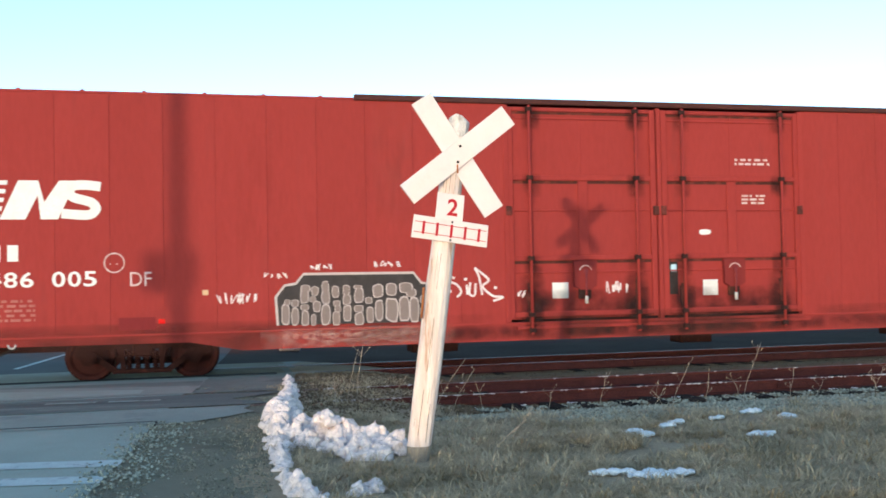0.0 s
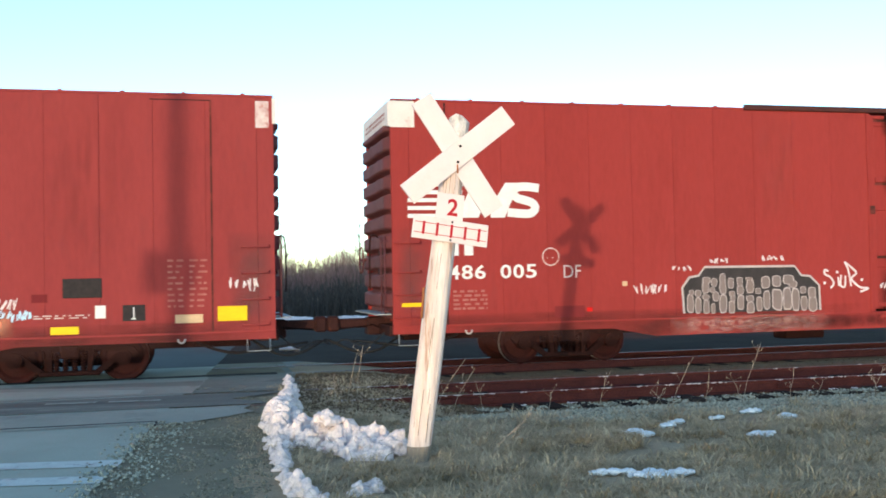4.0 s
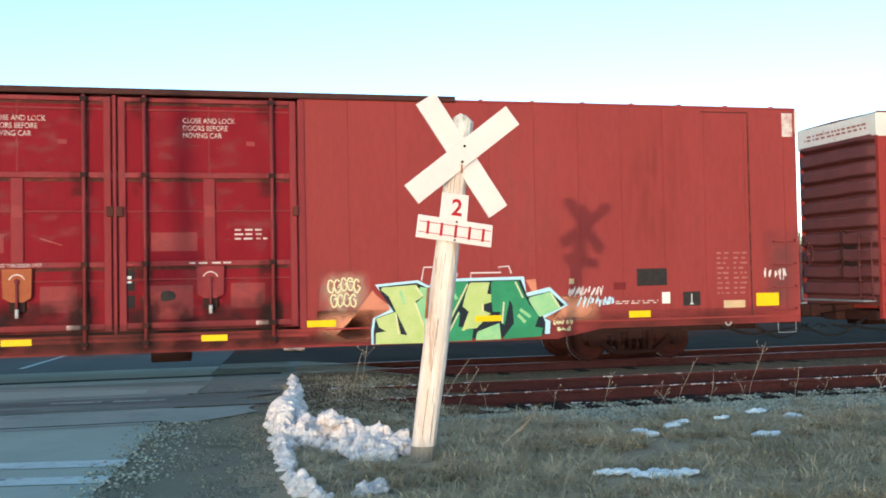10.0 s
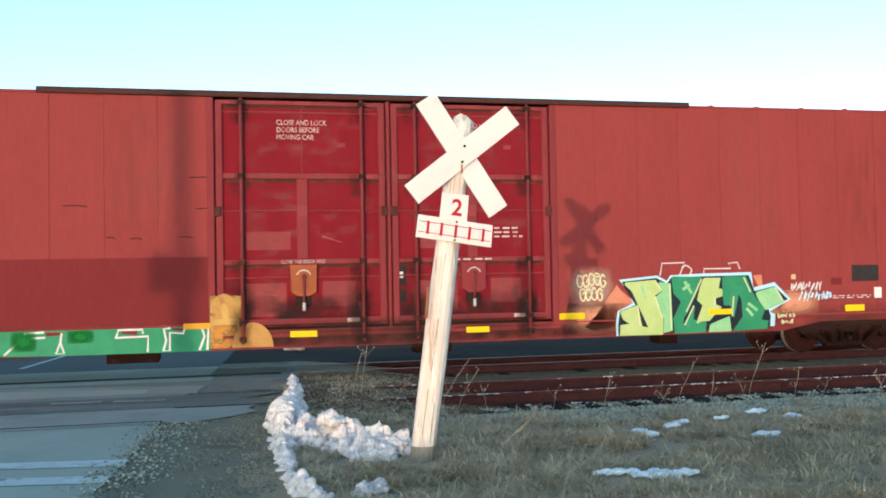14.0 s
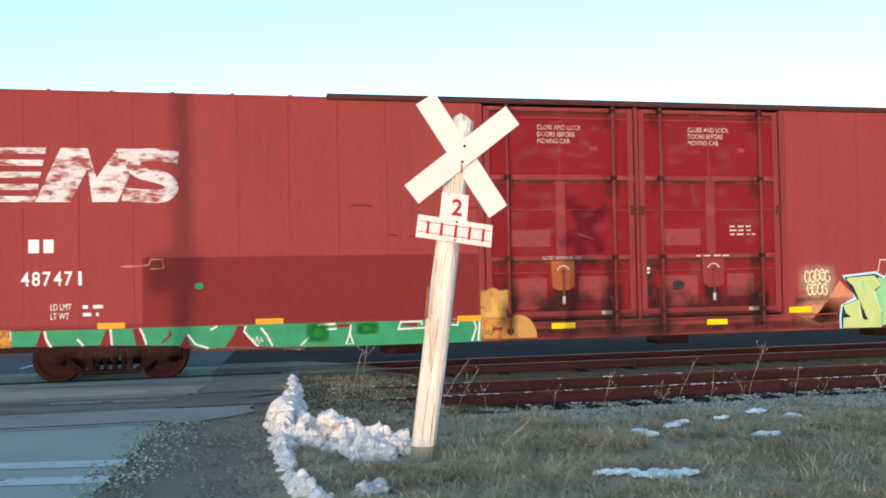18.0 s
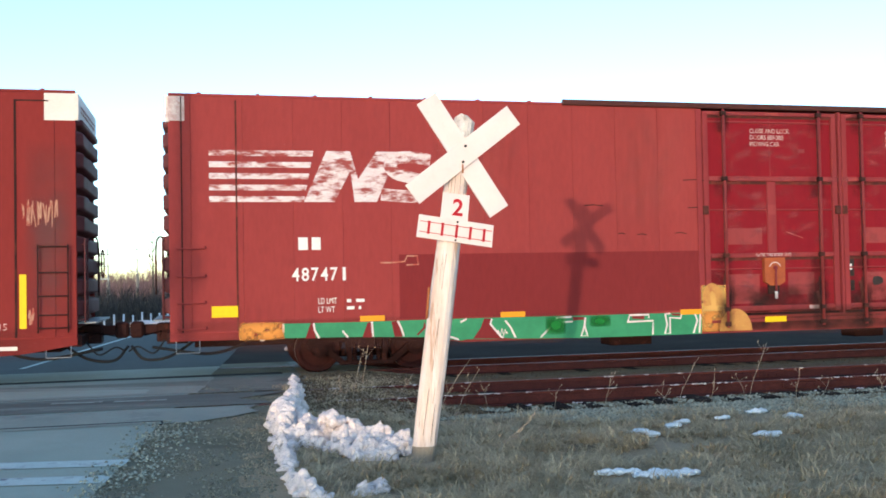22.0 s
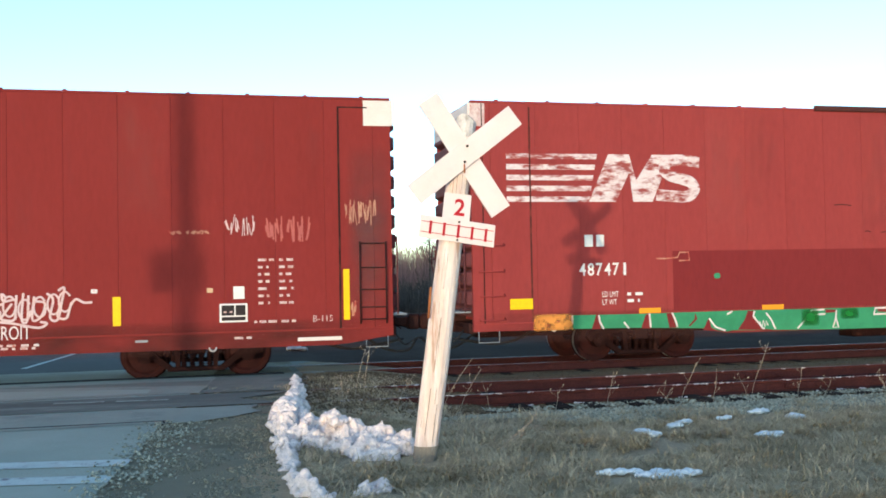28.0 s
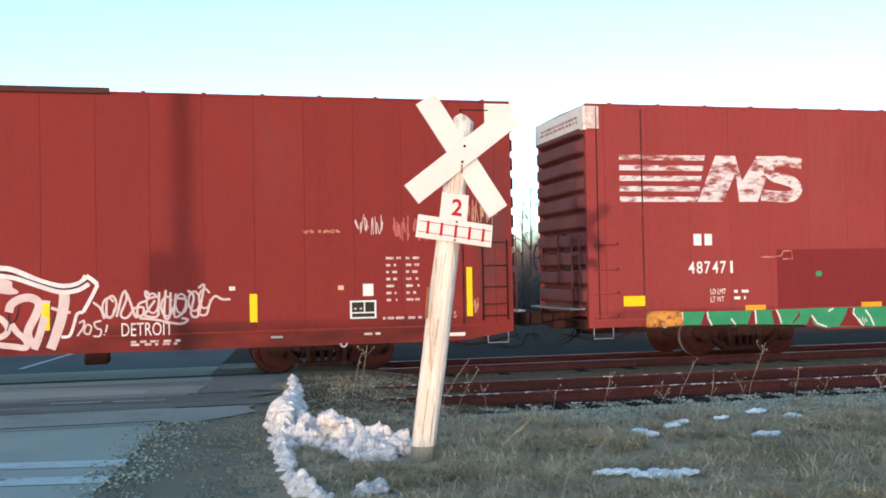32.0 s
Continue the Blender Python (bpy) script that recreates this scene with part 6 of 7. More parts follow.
strokes(cb, "graffiti_line", (((-7.50, 0.92), (-7.53, 0.82), (-7.33, 0.58), (-7.28, 0.56)), ((-7.39, 0.70), (-7.34, 0.60), (-7.31, 0.73), (-7.27, 0.60), (-7.24, 0.71), (-7.21, 0.63)), ((-7.24, 0.88), (-7.13, 0.74), (-7.04, 0.55)), ((-6.54, 0.54), (-6.24, 0.82), (-6.21, 0.90)), ((-6.21, 0.90), (-5.91, 0.91)), ((-6.21, 0.81), (-5.89, 0.82)), ((-5.63, 0.89), (-5.65, 0.73), (-5.72, 0.54), (-5.59, 0.54), (-5.65, 0.73))), 0.035, -1.622, "g_white", "white sprayed letter edge")
strokes(cb, "graffiti_line", (((-4.75, 0.79), (-4.71, 0.91), (-4.31, 0.91), (-4.31, 0.84)), ((-4.77, 0.78), (-4.22, 0.79), (-4.23, 0.52)), ((-3.85, 0.92), (-3.96, 0.91), (-3.92, 0.71), (-3.97, 0.53), (-3.86, 0.53), (-3.86, 0.84), (-3.63, 0.82), (-3.61, 0.92)), ((-3.32, 0.91), (-3.27, 0.76), (-3.36, 0.52)), ((-3.20, 0.91), (-3.23, 0.52))), 0.035, -1.622, "g_white", "white sprayed letter edge")
part("graffiti_glow", plate(B(), -12.16, -11.36, 0.66, 0.97, -1.6195), "orange_mist", cb, "orange sprayed lettering faded into a haze")
strokes(cb, "graffiti_line", (((-12.08, 0.70), (-12.06, 0.90), (-11.98, 0.95), (-11.70, 0.95)), ((-11.92, 0.70), (-11.90, 0.86), (-11.78, 0.86), (-11.72, 0.70)), ((-11.62, 0.96), (-11.60, 0.76), (-11.50, 0.72), (-11.42, 0.94))), 0.045, -1.6215, "g_orange", "orange sprayed stroke")
part("graffiti_glow", plate(B(), -3.18, -2.62, 0.55, 1.46, -1.6285), "ochre_mist", cb, "ochre sprayed patch beside the door")
part("graffiti_glow", plate(B(), -3.16, -2.70, 0.53, 0.95, -1.6300), "orange_mist", cb, "orange sprayed patch beside the door")
half = [(-2.44 + 0.36 * math.cos(radians(a)), 0.54 + 0.44 * math.sin(radians(a))) for a in range(0, 181, 15)]
poly(cb, "graffiti_blotch", half, "g_ochre", -1.6435, "ochre half-round sprayed blotch")
part("graffiti_blotch", stroke(B(), bend([(-3.04, 1.05), (-3.06, 1.30), (-2.94, 1.42), (-2.80, 1.30), (-2.78, 1.05)], 4), 0.16, -1.6320), "g_ochre", cb, "ochre sprayed loop")
part("graffiti_blotch", plate(B(), -6.45, -6.02, 0.58, 0.94, -1.6225), "green_mist", cb, "darker green sprayed spot")
part("graffiti_blotch", plate(B(), -5.55, -5.10, 0.70, 0.93, -1.6225), "green_mist", cb, "darker green sprayed spot")
# the green letters
poly(cb, "graffiti_glow", [(3.84, 0.70), (4.10, 0.95), (4.52, 1.50), (4.60, 1.40), (4.90, 1.16), (4.56, 1.02), (4.76, 0.82), (4.50, 0.62), (4.05, 0.60)], "g_pink", Y1, "salmon sprayed background")
part("graffiti_glow", plate(B(), 3.45, 4.75, 0.55, 1.15, Y1 + 0.002), "salmon", cb, "salmon sprayed background")
poly(cb, "graffiti_glow", [(7.468, 1.631), (7.664, 1.652), (7.685, 1.431), (8.289, 1.209), (7.983, 0.842), (7.86, 0.901)], "g_pink", Y1, "salmon sprayed background")
part("graffiti_glow", plate(B(), 7.7, 9.0, 0.80, 1.35, Y1 + 0.002), "salmon", cb, "salmon sprayed background")
poly(cb, "graffiti_halo", [(4.564, 1.601), (5.368, 1.671), (5.575, 1.561), (5.658, 1.671), (6.321, 1.692), (7.427, 1.702), (7.468, 1.391), (7.942, 1.491), (8.31, 1.139), (7.819, 0.901), (7.942, 0.842), (7.922, 0.604), (4.483, 0.512),
                           (4.483, 0.772), (4.524, 0.991), (4.841, 1.139), (4.78, 1.32)], "g_blue", -1.6165, "pale blue outline of the sprayed letters")
poly(cb, "graffiti_shadow", [(4.625, 1.561), (5.348, 1.621), (5.575, 1.511), (5.677, 1.631), (7.365, 1.642), (7.489, 1.32), (7.942, 1.41), (8.238, 1.139), (7.788, 0.951), (7.84, 0.811), (7.819, 0.594), (4.524, 0.517),
                             (4.524, 0.733), (4.564, 0.991), (4.903, 1.1), (4.667, 1.451)], "g_black", -1.6190, "black outline of the sprayed letters")
LETTERS = ((((4.687, 1.521), (5.328, 1.561), (5.458, 1.381), (5.288, 1.279), (5.458, 0.811), (5.458, 0.532), (4.564, 0.543), (4.585, 0.703), (4.78, 0.733), (4.646, 0.842), (4.585, 0.961), (4.944, 1.08), (4.975, 0.811), (5.016, 0.664), (5.178, 0.664), (4.924, 1.209), (4.841, 1.391)), "g_lime"),
           (((5.408, 1.521), (5.63, 1.501), (5.649, 0.583), (5.498, 0.552), (5.518, 0.811), (5.348, 1.25), (5.498, 1.36)), "g_mint"),
           (((5.695, 1.621), (6.321, 1.601), (6.213, 1.36), (5.965, 0.921), (5.89, 0.811), (5.927, 0.664), (6.149, 1.061), (6.106, 0.772), (6.397, 0.733), (6.375, 0.552), (5.732, 0.543), (5.714, 0.811), (5.89, 1.139), (5.732, 1.32)), "g_green"),
           (((6.375, 1.581), (6.732, 1.581), (6.667, 1.391), (6.754, 1.36), (6.754, 1.25), (6.602, 1.209), (6.602, 1.061), (6.732, 1.03), (6.462, 0.772), (6.321, 0.772), (6.213, 0.713), (6.354, 1.061), (6.235, 1.169), (6.3, 1.391)), "g_lime"),
           (((6.797, 1.601), (7.294, 1.601), (7.406, 1.32), (7.509, 1.139), (7.685, 0.951), (7.602, 0.733), (7.767, 0.703), (7.747, 0.583), (6.999, 0.552), (7.233, 0.811), (7.212, 1.169), (7.111, 1.279), (6.999, 0.811), (6.958, 1.061), (6.819, 1.061), (6.797, 1.32)), "g_green"),
           (((6.505, 0.664), (6.916, 0.811), (6.938, 0.552), (6.462, 0.552)), "g_mint"),
           (((7.53, 1.279), (7.962, 1.381), (8.136, 1.1), (7.726, 0.951), (7.602, 1.139)), "g_mint"))
for pts, m in LETTERS:
    bm = prism(B(), list(pts), -1.6225, -1.6215)
    part("graffiti_letter", stroke(bm, list(pts) + [pts[0]], 0.050, -1.6215), m, cb)
strokes(cb, "graffiti_highlight", (((5.328, 1.541), (5.448, 1.381)), ((5.308, 1.26), (5.458, 0.832)), ((4.944, 1.061), (4.985, 0.683)), ((6.321, 1.581), (5.976, 0.941)), ((6.138, 1.051), (5.936, 0.683)), ((7.253, 1.601), (7.396, 1.3)), ((7.952, 1.371), (8.126, 1.1)), ((7.019, 1.229), (6.978, 0.832)),
             ((5.63, 1.48), (5.649, 0.604)), ((6.602, 1.209), (6.602, 1.061))), 0.028, -1.6235, "g_cream", "cream highlight on a sprayed letter")
strokes(cb, "graffiti_shine", (((5.037, 1.48), (5.108, 1.229)), ((5.955, 1.541), (6.106, 1.3)), ((6.063, 1.48), (5.908, 1.381)), ((7.335, 1.08), (7.54, 0.932)), ((7.294, 0.981), (7.437, 0.832)), ((5.537, 1.179), (5.584, 0.981))), 0.06, -1.6232, "g_mint")
part("graffiti_sketch", stroke(stroke(stroke(B(), [(5.438, 1.662), (5.488, 1.905), (5.976, 1.915), (5.936, 1.805)], 0.024, Y1), bend([(5.862, 1.662), (5.955, 1.856), (6.116, 1.785), (6.084, 1.682)], 5), 0.024, Y1),
     [(6.386, 1.682), (6.386, 1.785), (6.978, 1.785), (6.927, 1.885), (7.131, 1.905), (7.182, 1.764)], 0.024, Y1), "g_white", cb, "thin pinkish white sketch lines")
part("graffiti_haze", plate(B(), 3.50, 4.52, 1.0, 1.90, Y1 + 0.003), "overspray", cb, "hazy overspray round a small tag")
rt = random.Random(51)
for k in range(9):                      # round unreadable letters in two rows
    cx, cz = 3.76 + 0.118 * (k % 5) + (0.05 if k > 4 else 0), (1.60 if k < 5 else 1.32) + rt.uniform(-0.02, 0.02)
    loop = [(cx + 0.058 * math.cos(a) * rt.uniform(0.8, 1.1), cz + 0.115 * math.sin(a) * rt.uniform(0.85, 1.1)) for a in [0.7 + 0.75 * q for q in range(8 + k % 2)]]
    part("graffiti_tag", stroke(B(), bend(loop + [(cx + rt.uniform(-0.04, 0.04), cz + rt.uniform(-0.05, 0.05))], 3), 0.028, Y2 - 0.0024 * (k % 2)), "g_cream", cb, "cream sprayed tag")
part("graffiti_tag", scribble(B(), 8.259, 9.0, 1.3, 1.50, 9, 0.017, Y1, 53, 0.3), "g_white", cb, "white sprayed tag")
part("graffiti_tag", scribble(B(), 8.461, 9.25, 1.08, 1.30, 9, 0.020, Y1, 54, 0.3), "g_blue", cb, "pale blue sprayed tag")
part("graffiti_tag", scribble(scribble(B(), 8.003, 8.41, 0.762, 0.862, 5, 0.02, -1.619, 55), 8.075, 8.34, 0.633, 0.733, 3, 0.02, -1.619, 56), "g_cream", cb)
part("graffiti_tag", scribble(B(), 12.50, 13.06, 1.53, 1.80, 5, 0.022, Y1, 57), "g_white", cb, "white sprayed tag")
part("vent_box", bx(B(), 9.75, 10.39, -1.612, -1.59, 1.475, 1.81, 0.01), "black", cb, "dark square panel")
rect(cb, "small_plate", 9.257, 9.508, 1.41, 1.551, "dark_b")
rect(cb, "placard", 10.273, 10.445, 1.12, 1.34, "white", Y1, "white square placard")
rect(cb, "label_plate", 10.723, 11.099, 1.061, 1.34, "black", Y1, "black label plate with white lines")
part("data_stencil", stroke(stroke(B(), [(10.906, 1.1), (10.906, 1.3)], 0.02, Y3), [(10.865, 1.1), (10.946, 1.1)], 0.02, Y3), "white", cb)
part("data_stencil", bars(B(), 11.475, 11.742, 1.24, 2.139, 9, Y1, 61, 0.62), "dim", cb, "column of small data marks")
part("data_stencil", bars(B(), 11.844, 12.15, 1.24, 2.139, 9, Y1, 62, 0.62), "dim", cb)
part("data_stencil", bars(B(), 9.287, 10.186, 1.12, 1.2, 2, Y1, 63), "faded", cb)
rect(cb, "tag_plate", 8.34, 8.44, 1.541, 1.642, "cream")
for i, (x, z, w) in enumerate(((-5.6, 3.05, 0.4), (-3.5, 3.55, 0.55), (-3.4, 3.0, 0.45), (-4.9, 2.50, 0.15), (-4.5, 2.48, 0.2), (-3.7, 2.5, 0.25))):
    part("scratch", stroke(B(), [(x, z), (x + w * 0.5, z + 0.012), (x + w, z - 0.01)], 0.018, Y1), "grease", cb)

# --- the third car: dark red, white sprayed letters ---
cc = boxcar("boxcar", -48.18, "red_c", 0.53, True, "dark red steel boxcar with large white sprayed letters", (False, True), (1.0, 0.756))
for x0, x1, sd in ((-3.15, 0.0, 5), (0.0, 3.15, 6)):
    door(cc, x0, x1, "red_c", "red_c", "red_c", sd, "dark red plug door")
for x0, x1, z0, z1 in ((4.98, 5.101, 0.941, 1.4), (8.433, 8.564, 0.981, 1.48), (12.42, 12.53, 0.981, 1.895)):
    rect(cc, "reflector_strip", x0, x1, z0, z1, "yellow", Y4, "upright yellow reflective strip")
rect(cc, "placard", 10.465, 10.656, 1.4, 1.621, "white", Y1, "white square placard")
gb = rect(cc, "label_frame", 10.222, 10.706, 0.991, 1.32, "white", Y1, "black label in a white frame")
for a, b, c, d in ((10.257, 10.475, 1.11, 1.29), (10.5, 10.671, 1.11, 1.29), (10.257, 10.671, 1.02, 1.085)):
    rect(gb, "label_plate", a, b, c, d, "black", Y2)
part("data_stencil", bars(B(), 10.293, 10.445, 1.139, 1.2, 1, Y3 - 0.001, 66), "faded", gb)
for k in range(7):
    z = 2.11 - 0.128 * k
    part("data_stencil", bars(B(), 10.90, 11.10 if k else 11.18, z - 0.05, z, 1, Y1, 70 + k, 0.1), "faded", cc)
    part("data_stencil", bars(B(), 11.27, 11.52, z - 0.05, z, 1, Y1, 80 + k, 0.1), "faded", cc)
part("data_stencil", bars(B(), 10.824, 11.556, 0.961, 1.01, 1, Y1, 91, 0.1), "faded", cc)
part("stencil_text", lettering("B-115", 11.865, 12.22, 0.961, 1.071, Y1), "faded", cc)
part("data_stencil", bars(B(), 6.41, 7.238, 0.623, 0.723, 2, Y1, 92, 0.2), "faded", cc)
part("data_stencil", bars(B(), 10.475, 10.775, 0.683, 0.733, 1, Y1, 93, 0.2), "faded", cc)
rect(cc, "sill_strip", 11.586, 12.38, 0.618, 0.683, "pale", Y1, "pale strip on the sill")
rect(cc, "tag_plate", 10.01, 10.111, 1.521, 1.601, "cream")
rect(cc, "small_plate", 8.797, 9.004, 0.683, 0.723, "galv")
rect(cc, "corner_patch", 12.83, 13.32, 4.52, 4.985, "pale", Y1, "pale corner patch")
part("corner_line", bx(B(), 12.345, 12.38, -1.612, -1.598, 0.825, 4.864), "grease", cc)
part("corner_line", bx(B(), 12.38, 12.9, -1.612, -1.598, 4.839, 4.864), "grease", cc)
lad = B()
for xx in (12.72, 13.20):
    rod(lad, (xx, -1.67, 0.90), (xx, -1.67, 2.40), 0.014, 6)
    for z in (0.99, 2.329):
        rod(lad, (xx, -1.6, z), (xx, -1.67, z), 0.012, 6)
part("ladder_rail", lad, "grease", cc, "dark ladder rails")
for z in (0.98, 1.20, 1.52, 1.92, 2.36):
    part("ladder_rung", rod(B(), (12.72, -1.67, z), (13.20, -1.67, z), 0.012, 6), "grease", cc)
tub = tube(B(), [(10.10 + 0.06 * math.cos(a), -1.6, 0.56 + 0.07 * math.sin(a)) for a in [radians(180 + 20 * i) for i in range(10)]], 0.016, 6)
part("tow_hook", tub, "hook", cc, "white tow loop under the sill")
for car, xx in ((cb, 11.7), (cb, -11.75), (ca, -11.9)):
    t = tube(B(), [(xx + 0.06 * math.cos(a), -1.6, 0.72 + 0.07 * math.sin(a)) for a in [radians(180 + 20 * i) for i in range(10)]], 0.016, 6)
    part("tow_hook", t, "hook", car, "white tow loop under the sill")
P = lambda *q: bend([(4.98 + (x - 210) * 0.00323, 1.40 - (z - 250) * 0.00321) for x, z in q], 4)
for k, (run, w) in enumerate(((((-120, 70), (-50, 52), (0, 60), (60, 68), (130, 98), (210, 135), (300, 160), (365, 158), (408, 140), (430, 108)), 0.085), (((430, 108), (460, 130), (488, 156)), 0.07), (((488, 156), (455, 225), (415, 300)), 0.062),
                              (((415, 302), (384, 310), (366, 370), (345, 425), (305, 430)), 0.05), (((-120, 120), (-50, 96), (0, 100), (90, 118), (200, 160), (300, 192), (385, 185), (445, 152)), 0.075))):
    part("graffiti_outline", stroke(B(), P(*run), w, -1.6165 - 0.0003 * k), "g_white", cc, "white sprayed outline")
part("graffiti_outline", stroke(B(), P((-120, 94), (-50, 74), (0, 80), (70, 94), (190, 140), (300, 174), (380, 166), (438, 132)), 0.022, -1.6190), "g_black", cc, "thin black sprayed line")
for k, (run, w) in enumerate(((((48, 292), (62, 250), (110, 222), (160, 220), (196, 250), (180, 310), (140, 400), (160, 470)), 0.135), (((232, 235), (222, 320), (196, 420), (170, 490)), 0.125), (((322, 195), (318, 260), (300, 350), (272, 430), (250, 490)), 0.17),
                              (((255, 275), (300, 290), (352, 302)), 0.05), (((-100, 330), (-30, 310), (20, 335), (45, 385), (10, 420), (-80, 430)), 0.10), (((60, 355), (90, 400), (130, 440), (130, 480), (60, 470), (-60, 455)), 0.10))):
    part("graffiti_letter", stroke(B(), P(*run), w, -1.6150 - 0.0003 * k), "g_chalk", cc, "large white sprayed letter")
poly(cc, "graffiti_letter", P((-100, 120), (0, 112), (62, 132), (66, 160), (98, 188), (60, 200), (0, 192), (-100, 190)), "g_chalk", -1.6140, "faint white sprayed letter")
strokes(cc, "graffiti_line", (P((100, 260), (82, 330), (60, 350)), P((45, 300), (50, 350), (40, 390)), P((275, 300), (255, 400), (225, 485))), 0.018, -1.6195, "g_black")
for pts in (((5.80, 1.40), (5.92, 1.29), (5.98, 1.11)), ((6.00, 1.43), (6.12, 1.50), (6.18, 1.35), (6.10, 1.14), (6.02, 1.18), (6.02, 1.43)), ((6.32, 1.60), (6.35, 1.45), (6.25, 1.18), (6.35, 1.12), (6.48, 1.28)), ((6.18, 1.14), (6.32, 1.58), (6.50, 1.12), (6.54, 1.34), (6.69, 1.41)), ((6.42, 1.28), (6.62, 1.29), (6.60, 1.15), (6.45, 1.17)), ((6.72, 1.52), (6.66, 1.57), (6.69, 1.45), (6.86, 1.48))):
    part("graffiti_tag", stroke(B(), bend(pts, 5), 0.040, -1.6165), "g_chalk", cc, "thin white sprayed tag")
for pts in (((6.82, 1.41), (6.69, 1.23), (6.65, 1.15), (6.82, 1.12), (6.89, 1.19)), ((6.89, 1.55), (6.87, 1.14)), ((7.00, 1.58), (6.97, 1.14), (7.06, 1.12), (7.08, 1.54)), ((7.17, 1.52), (7.14, 1.13), (7.28, 1.18), (7.34, 1.40), (7.18, 1.44)), ((7.37, 1.57), (7.47, 1.46), (7.42, 1.16), (7.54, 1.12), (7.61, 1.43), (7.65, 1.66), (7.55, 1.61)), ((7.61, 1.43), (7.54, 1.18), (7.68, 1.14), (7.75, 1.35), (7.84, 1.46), (7.96, 1.40), (8.10, 1.40)), ((6.55, 1.11), (6.85, 1.07), (7.23, 0.99), (7.37, 1.06), (7.26, 1.09))):
    part("graffiti_tag", stroke(B(), bend(pts, 5), 0.040, -1.6165), "g_chalk", cc, "thin white sprayed tag")
for pts in (((5.57, 1.05), (5.65, 1.09), (5.64, 0.98), (5.54, 0.83)), ((5.69, 1.02), (5.65, 0.90), (5.73, 0.86), (5.77, 0.98), (5.70, 1.03)), ((5.93, 1.08), (5.82, 1.05), (5.85, 0.96), (5.93, 0.92), (5.90, 0.82), (5.80, 0.82)), ((6.03, 1.01), (6.00, 0.88)), ((5.98, 0.85), (5.98, 0.83)), ((8.11, 1.59), (8.15, 1.59))):
    part("graffiti_tag", stroke(B(), bend(pts, 5), 0.032, -1.6165), "g_chalk", cc, "white sprayed tag")
strokes(cc, "graffiti_tag", [bend([(x + 0.10 * math.cos(a), z + 0.17 * math.sin(a)) for a in [0.6 + 0.8 * q for q in range(8)]], 4) for x, z in ((6.05, 1.30), (6.78, 1.36), (7.02, 1.30), (7.26, 1.34), (7.48, 1.38), (7.66, 1.42))], 0.034, -1.6150, "g_chalk", "thin white sprayed tag")
part("graffiti_tag", lettering("DETROIT", 6.26, 7.11, 0.80, 1.03, -1.6165), "g_white", cc, "white sprayed word")
part("graffiti_tag", scribble(B(), 10.323, 10.872, 2.504, 2.907, 6, 0.016, Y1, 104), "g_chalk", cc, "thin white sprayed tag")
part("graffiti_tag", scribble(B(), 9.36, 10.071, 2.543, 2.621, 6, 0.022, Y1, 105), "g_haze", cc)
part("graffiti_tag", scribble(B(), 11.016, 11.847, 2.385, 2.886, 9, 0.026, Y1, 106), "g_rust", cc, "faded pinkish sprayed tag")
part("graffiti_tag", scribble(B(), 12.43, 13.038, 2.683, 3.179, 7, 0.018, Y1, 107), "g_haze", cc)
part("graffiti_tag", scribble(B(), 12.55, 12.64, 1.03, 1.331, 2, 0.025, Y1, 108), "g_haze", cc)
rect(cc, "small_plate", 8.08, 8.181, 1.551, 1.621, "white")


def film(car, x0, x1, z0, z1, material, y=-1.6035):
    """A thin film of dirt lying on the paint."""
    bm = B()
    v = [bm.verts.new(q) for q in ((x0, y, z0), (x1, y, z0), (x1, y, z1), (x0, y, z1))]
    bm.faces.new(v)
    part("dirt_film", bm, material, car, "film of dirt on the paint")


dr = random.Random(77)
for car in (ca, cb):
    for x0, x1 in ((-3.1, -0.05), (0.05, 3.1)):
        film(car, x0, x1, 0.70, 1.45, "soot", -1.5565)
        for xr in (x0 + 0.45, x1 - 0.45):
            film(car, xr - 0.28, xr + 0.28, 0.55, 1.75, "soot", -1.557)
            film(car, xr - 0.20, xr + 0.20, 0.45, 1.30, "soot", -1.6455)
            for z in (2.0, 3.55, 4.85):
                film(car, xr - 0.2, xr + 0.2, z - 0.35, z + 0.12, "soot", -1.6125)
    film(car, -6.0, 6.0, 0.52, 0.80, "soot", -1.6175)
    for x in (-4.4, -8.0, 4.5, 8.2, 11.0, -11.4):
        film(car, x - 1.9, x + 1.9, 0.84, 1.35, "streak")
for car in (ca, cb, cc):
    for k in range(9):
        x = dr.uniform(3.6, 12.6) * (1 if k % 2 else -1)
        if abs(x + 12) < 1.6 and car is ca:
            continue
        film(car, x - dr.uniform(0.3, 0.9), x + dr.uniform(0.3, 0.9), dr.uniform(1.6, 3.0), 5.0, "streak" if k % 3 else "dust", -1.6028 - 0.0001 * k)
film(ca, -7.8, -4.2, 0.49, 0.86, "palefilm", -1.6182)
for x0, x1, z0, z1 in ((-3.0, 0.0, 0.95, 2.0), (0.1, 3.15, 0.95, 2.0), (-2.8, -0.2, 2.1, 3.5), (0.3, 3.0, 2.2, 3.5), (-2.7, -0.3, 3.7, 4.8), (0.5, 3.0, 3.7, 4.8)):
    film(cb, x0, x1, z0, z1, "wear", -1.5542)
for z in (3.583, 2.042, 0.973, 4.90):
    film(cb, -3.05, 3.2, z - 0.06, z + 0.06, "wear", -1.6125)
film(ca, -13.25, -12.6, 0.95, 2.7, "greyfilm", -1.6032)
film(cb, 12.5, 13.3, 0.9, 2.6, "greyfilm", -1.6032)
film(cc, 12.5, 13.3, 0.9, 4.2, "greyfilm", -1.6032)
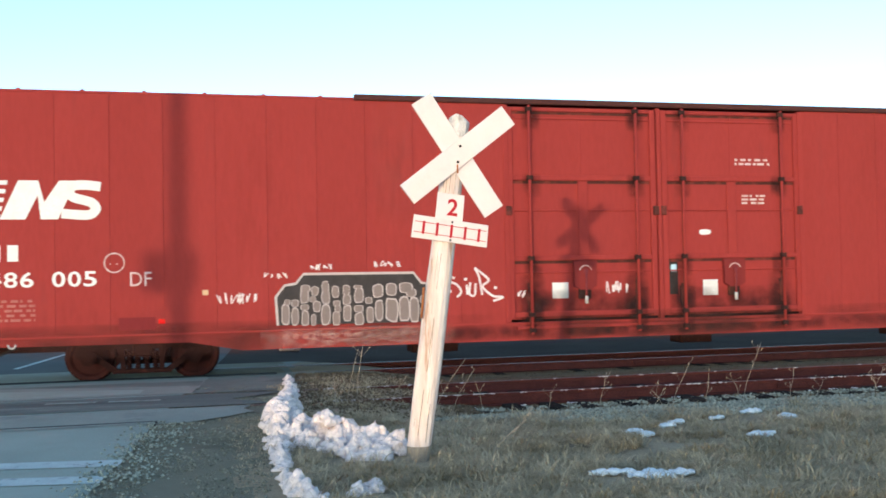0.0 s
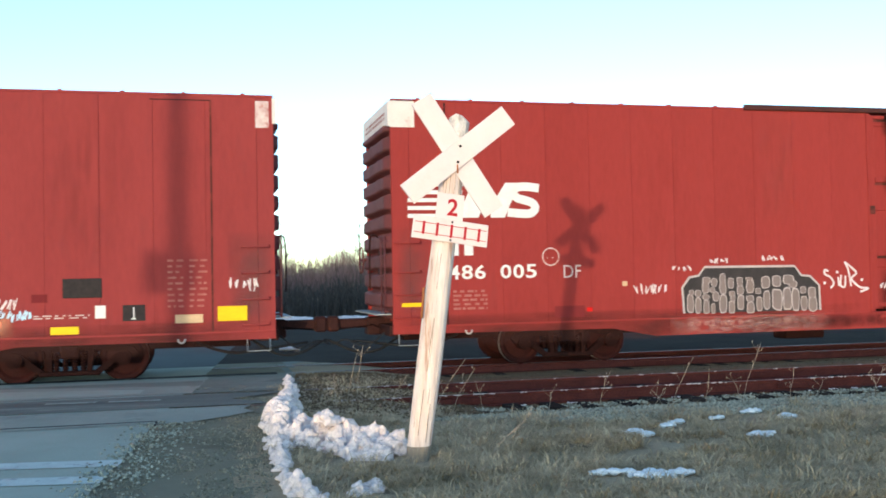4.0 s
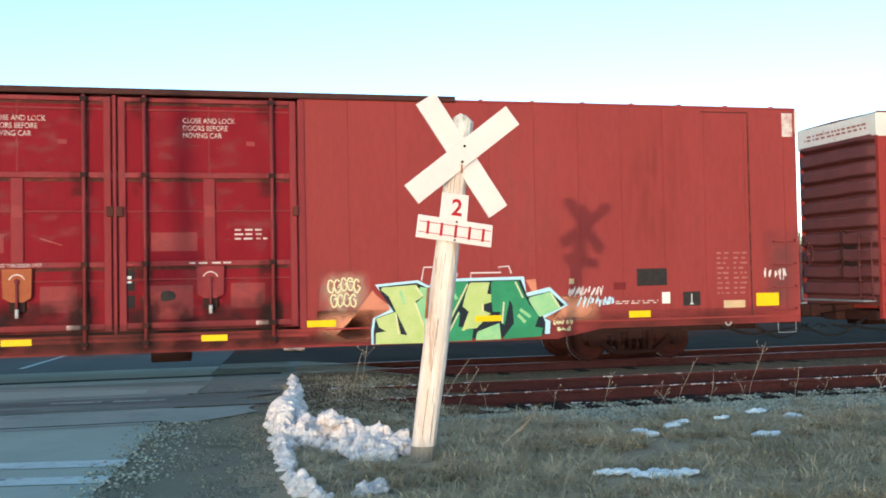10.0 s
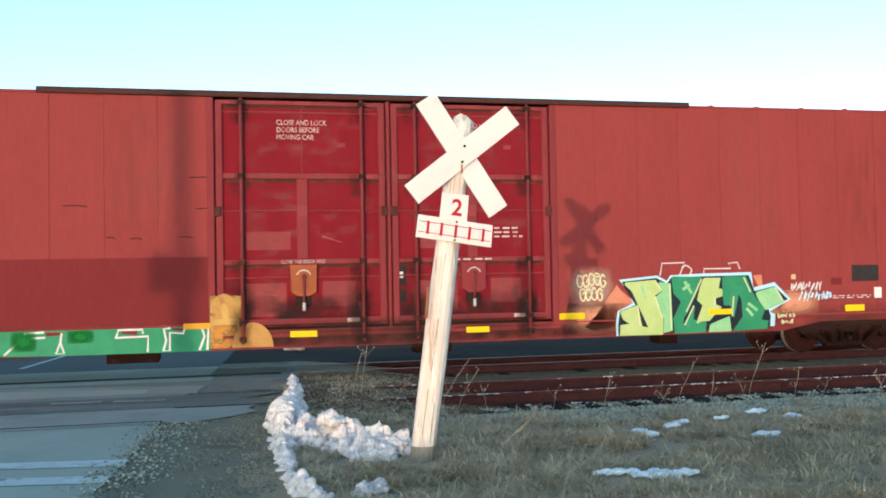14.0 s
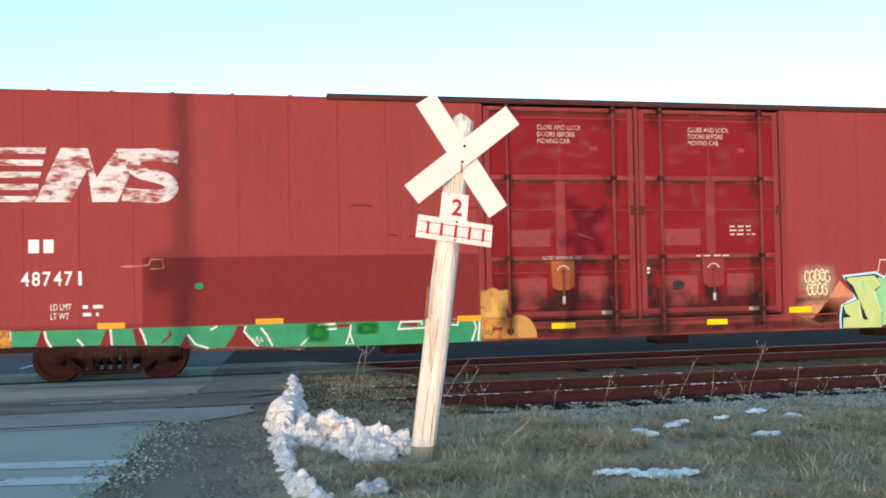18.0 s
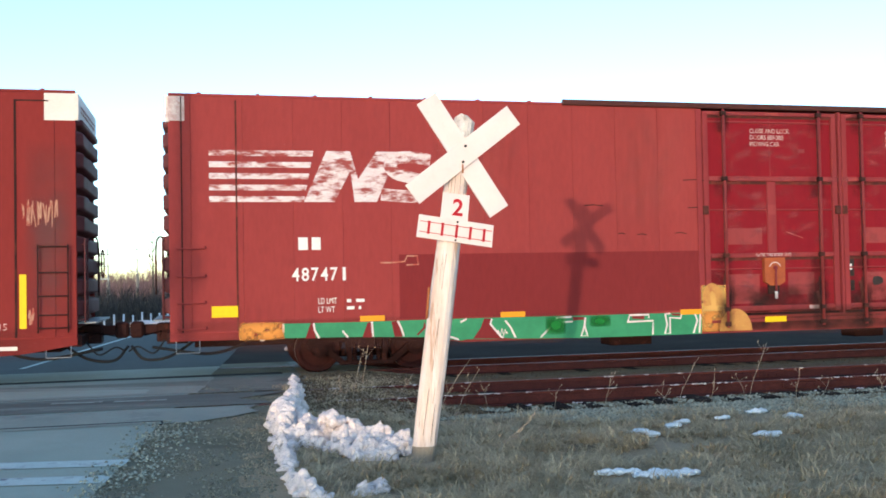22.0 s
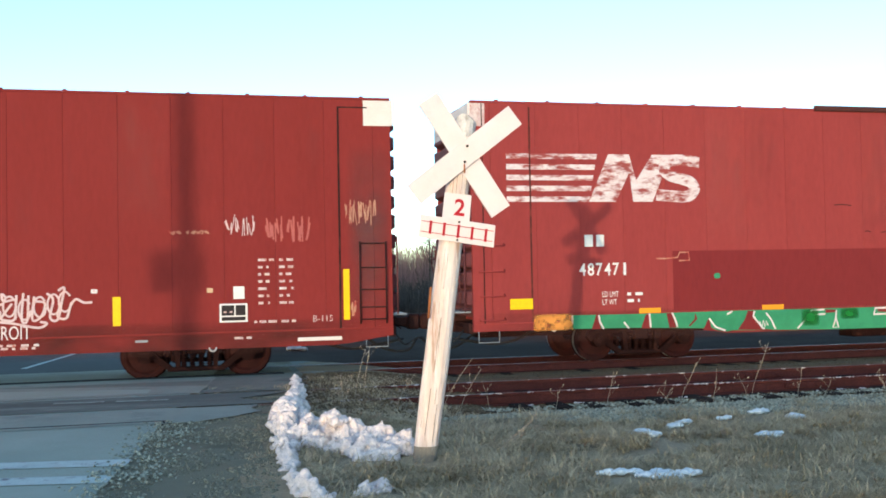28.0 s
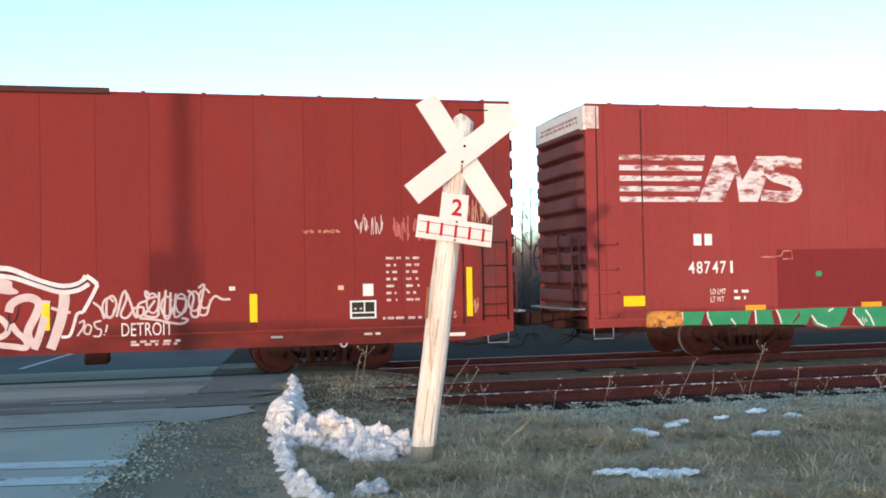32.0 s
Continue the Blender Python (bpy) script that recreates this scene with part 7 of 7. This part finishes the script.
film(cc, -3.0, 3.0, 0.6, 1.2, "soot", -1.5565)
film(cb, 9.0, 13.0, 0.70, 1.10, "streak", -1.6032)
for car in (ca, cb, cc):
    film(car, -13.25, -3.4, 0.42, 1.02, "roadfilm", -1.6038 if car is not cb else -1.6034)
    film(car, 3.4, 13.25, 0.42, 1.02, "roadfilm", -1.6038 if car is not cb else -1.6034)
film(cb, -3.1, 3.2, 0.42, 1.02, "roadfilm", -1.6405)
film(ca, -3.1, 3.2, 0.42, 1.02, "roadfilm", -1.6405)


# ---- the train rolls to the right and slows down ----
ROLLED = [(0, 0.0), (0.5, 1.0), (1, 2.0), (2, 4.0), (3, 6.0), (3.5, 6.98), (5.5, 10.87), (6, 11.84), (7, 13.75), (7.5, 14.66), (8, 15.51), (9, 17.05), (10, 18.44), (11, 19.76), (12, 20.93), (13, 22.05), (14, 23.24),
          (14.5, 23.85), (16.5, 26.33), (17, 26.92), (18, 28.18), (19, 29.33), (20, 30.49), (21, 31.60), (22, 32.70), (23, 33.72), (24, 34.67), (25, 35.56), (25.5, 35.99), (27.5, 37.73), (28, 38.15), (29, 38.96), (30, 39.64),
          (31, 40.14), (32, 40.51)]


SLACK = [(0, 0.0), (7.4, 0.0), (8, 0.05), (9, 0.165), (10, 0.20), (32, 0.20)]      # the first car is caught up as the train brakes


def motions():
    slack = [float(np.interp(t, [a for a, _ in SLACK], [b for _, b in SLACK])) for t, _ in ROLLED]
    for car, x in ((cb, -19.99), (cc, -48.18)):
        walk(car, [(t, pose(x + s, CAR_Y, 0)) for t, s in ROLLED])
    walk(ca, [(t, pose(8.81 + s - q, CAR_Y, 0)) for (t, s), q in zip(ROLLED, slack)])
    for car, end, coupler_part in COUPLERS:
        if car is ca and end < 0:                # its coupler is pressed into the draft box
            walk(coupler_part, [(t, pose(q, -0.2, 0)) for (t, _), q in zip(ROLLED, slack)])
    ts, ss = [t for t, _ in ROLLED], [s for _, s in ROLLED]
    times = [0.25 * i for i in range(57)] + [14.5 + 0.5 * i for i in range(36)]
    for wheel, (x, y, z) in WHEELS:
        walk(wheel, [(t, pose(x, y, z, 0, math.degrees(float(np.interp(t, ts, ss)) / WHEEL_R) + 17 * x, 0)) for t in times])


motions()
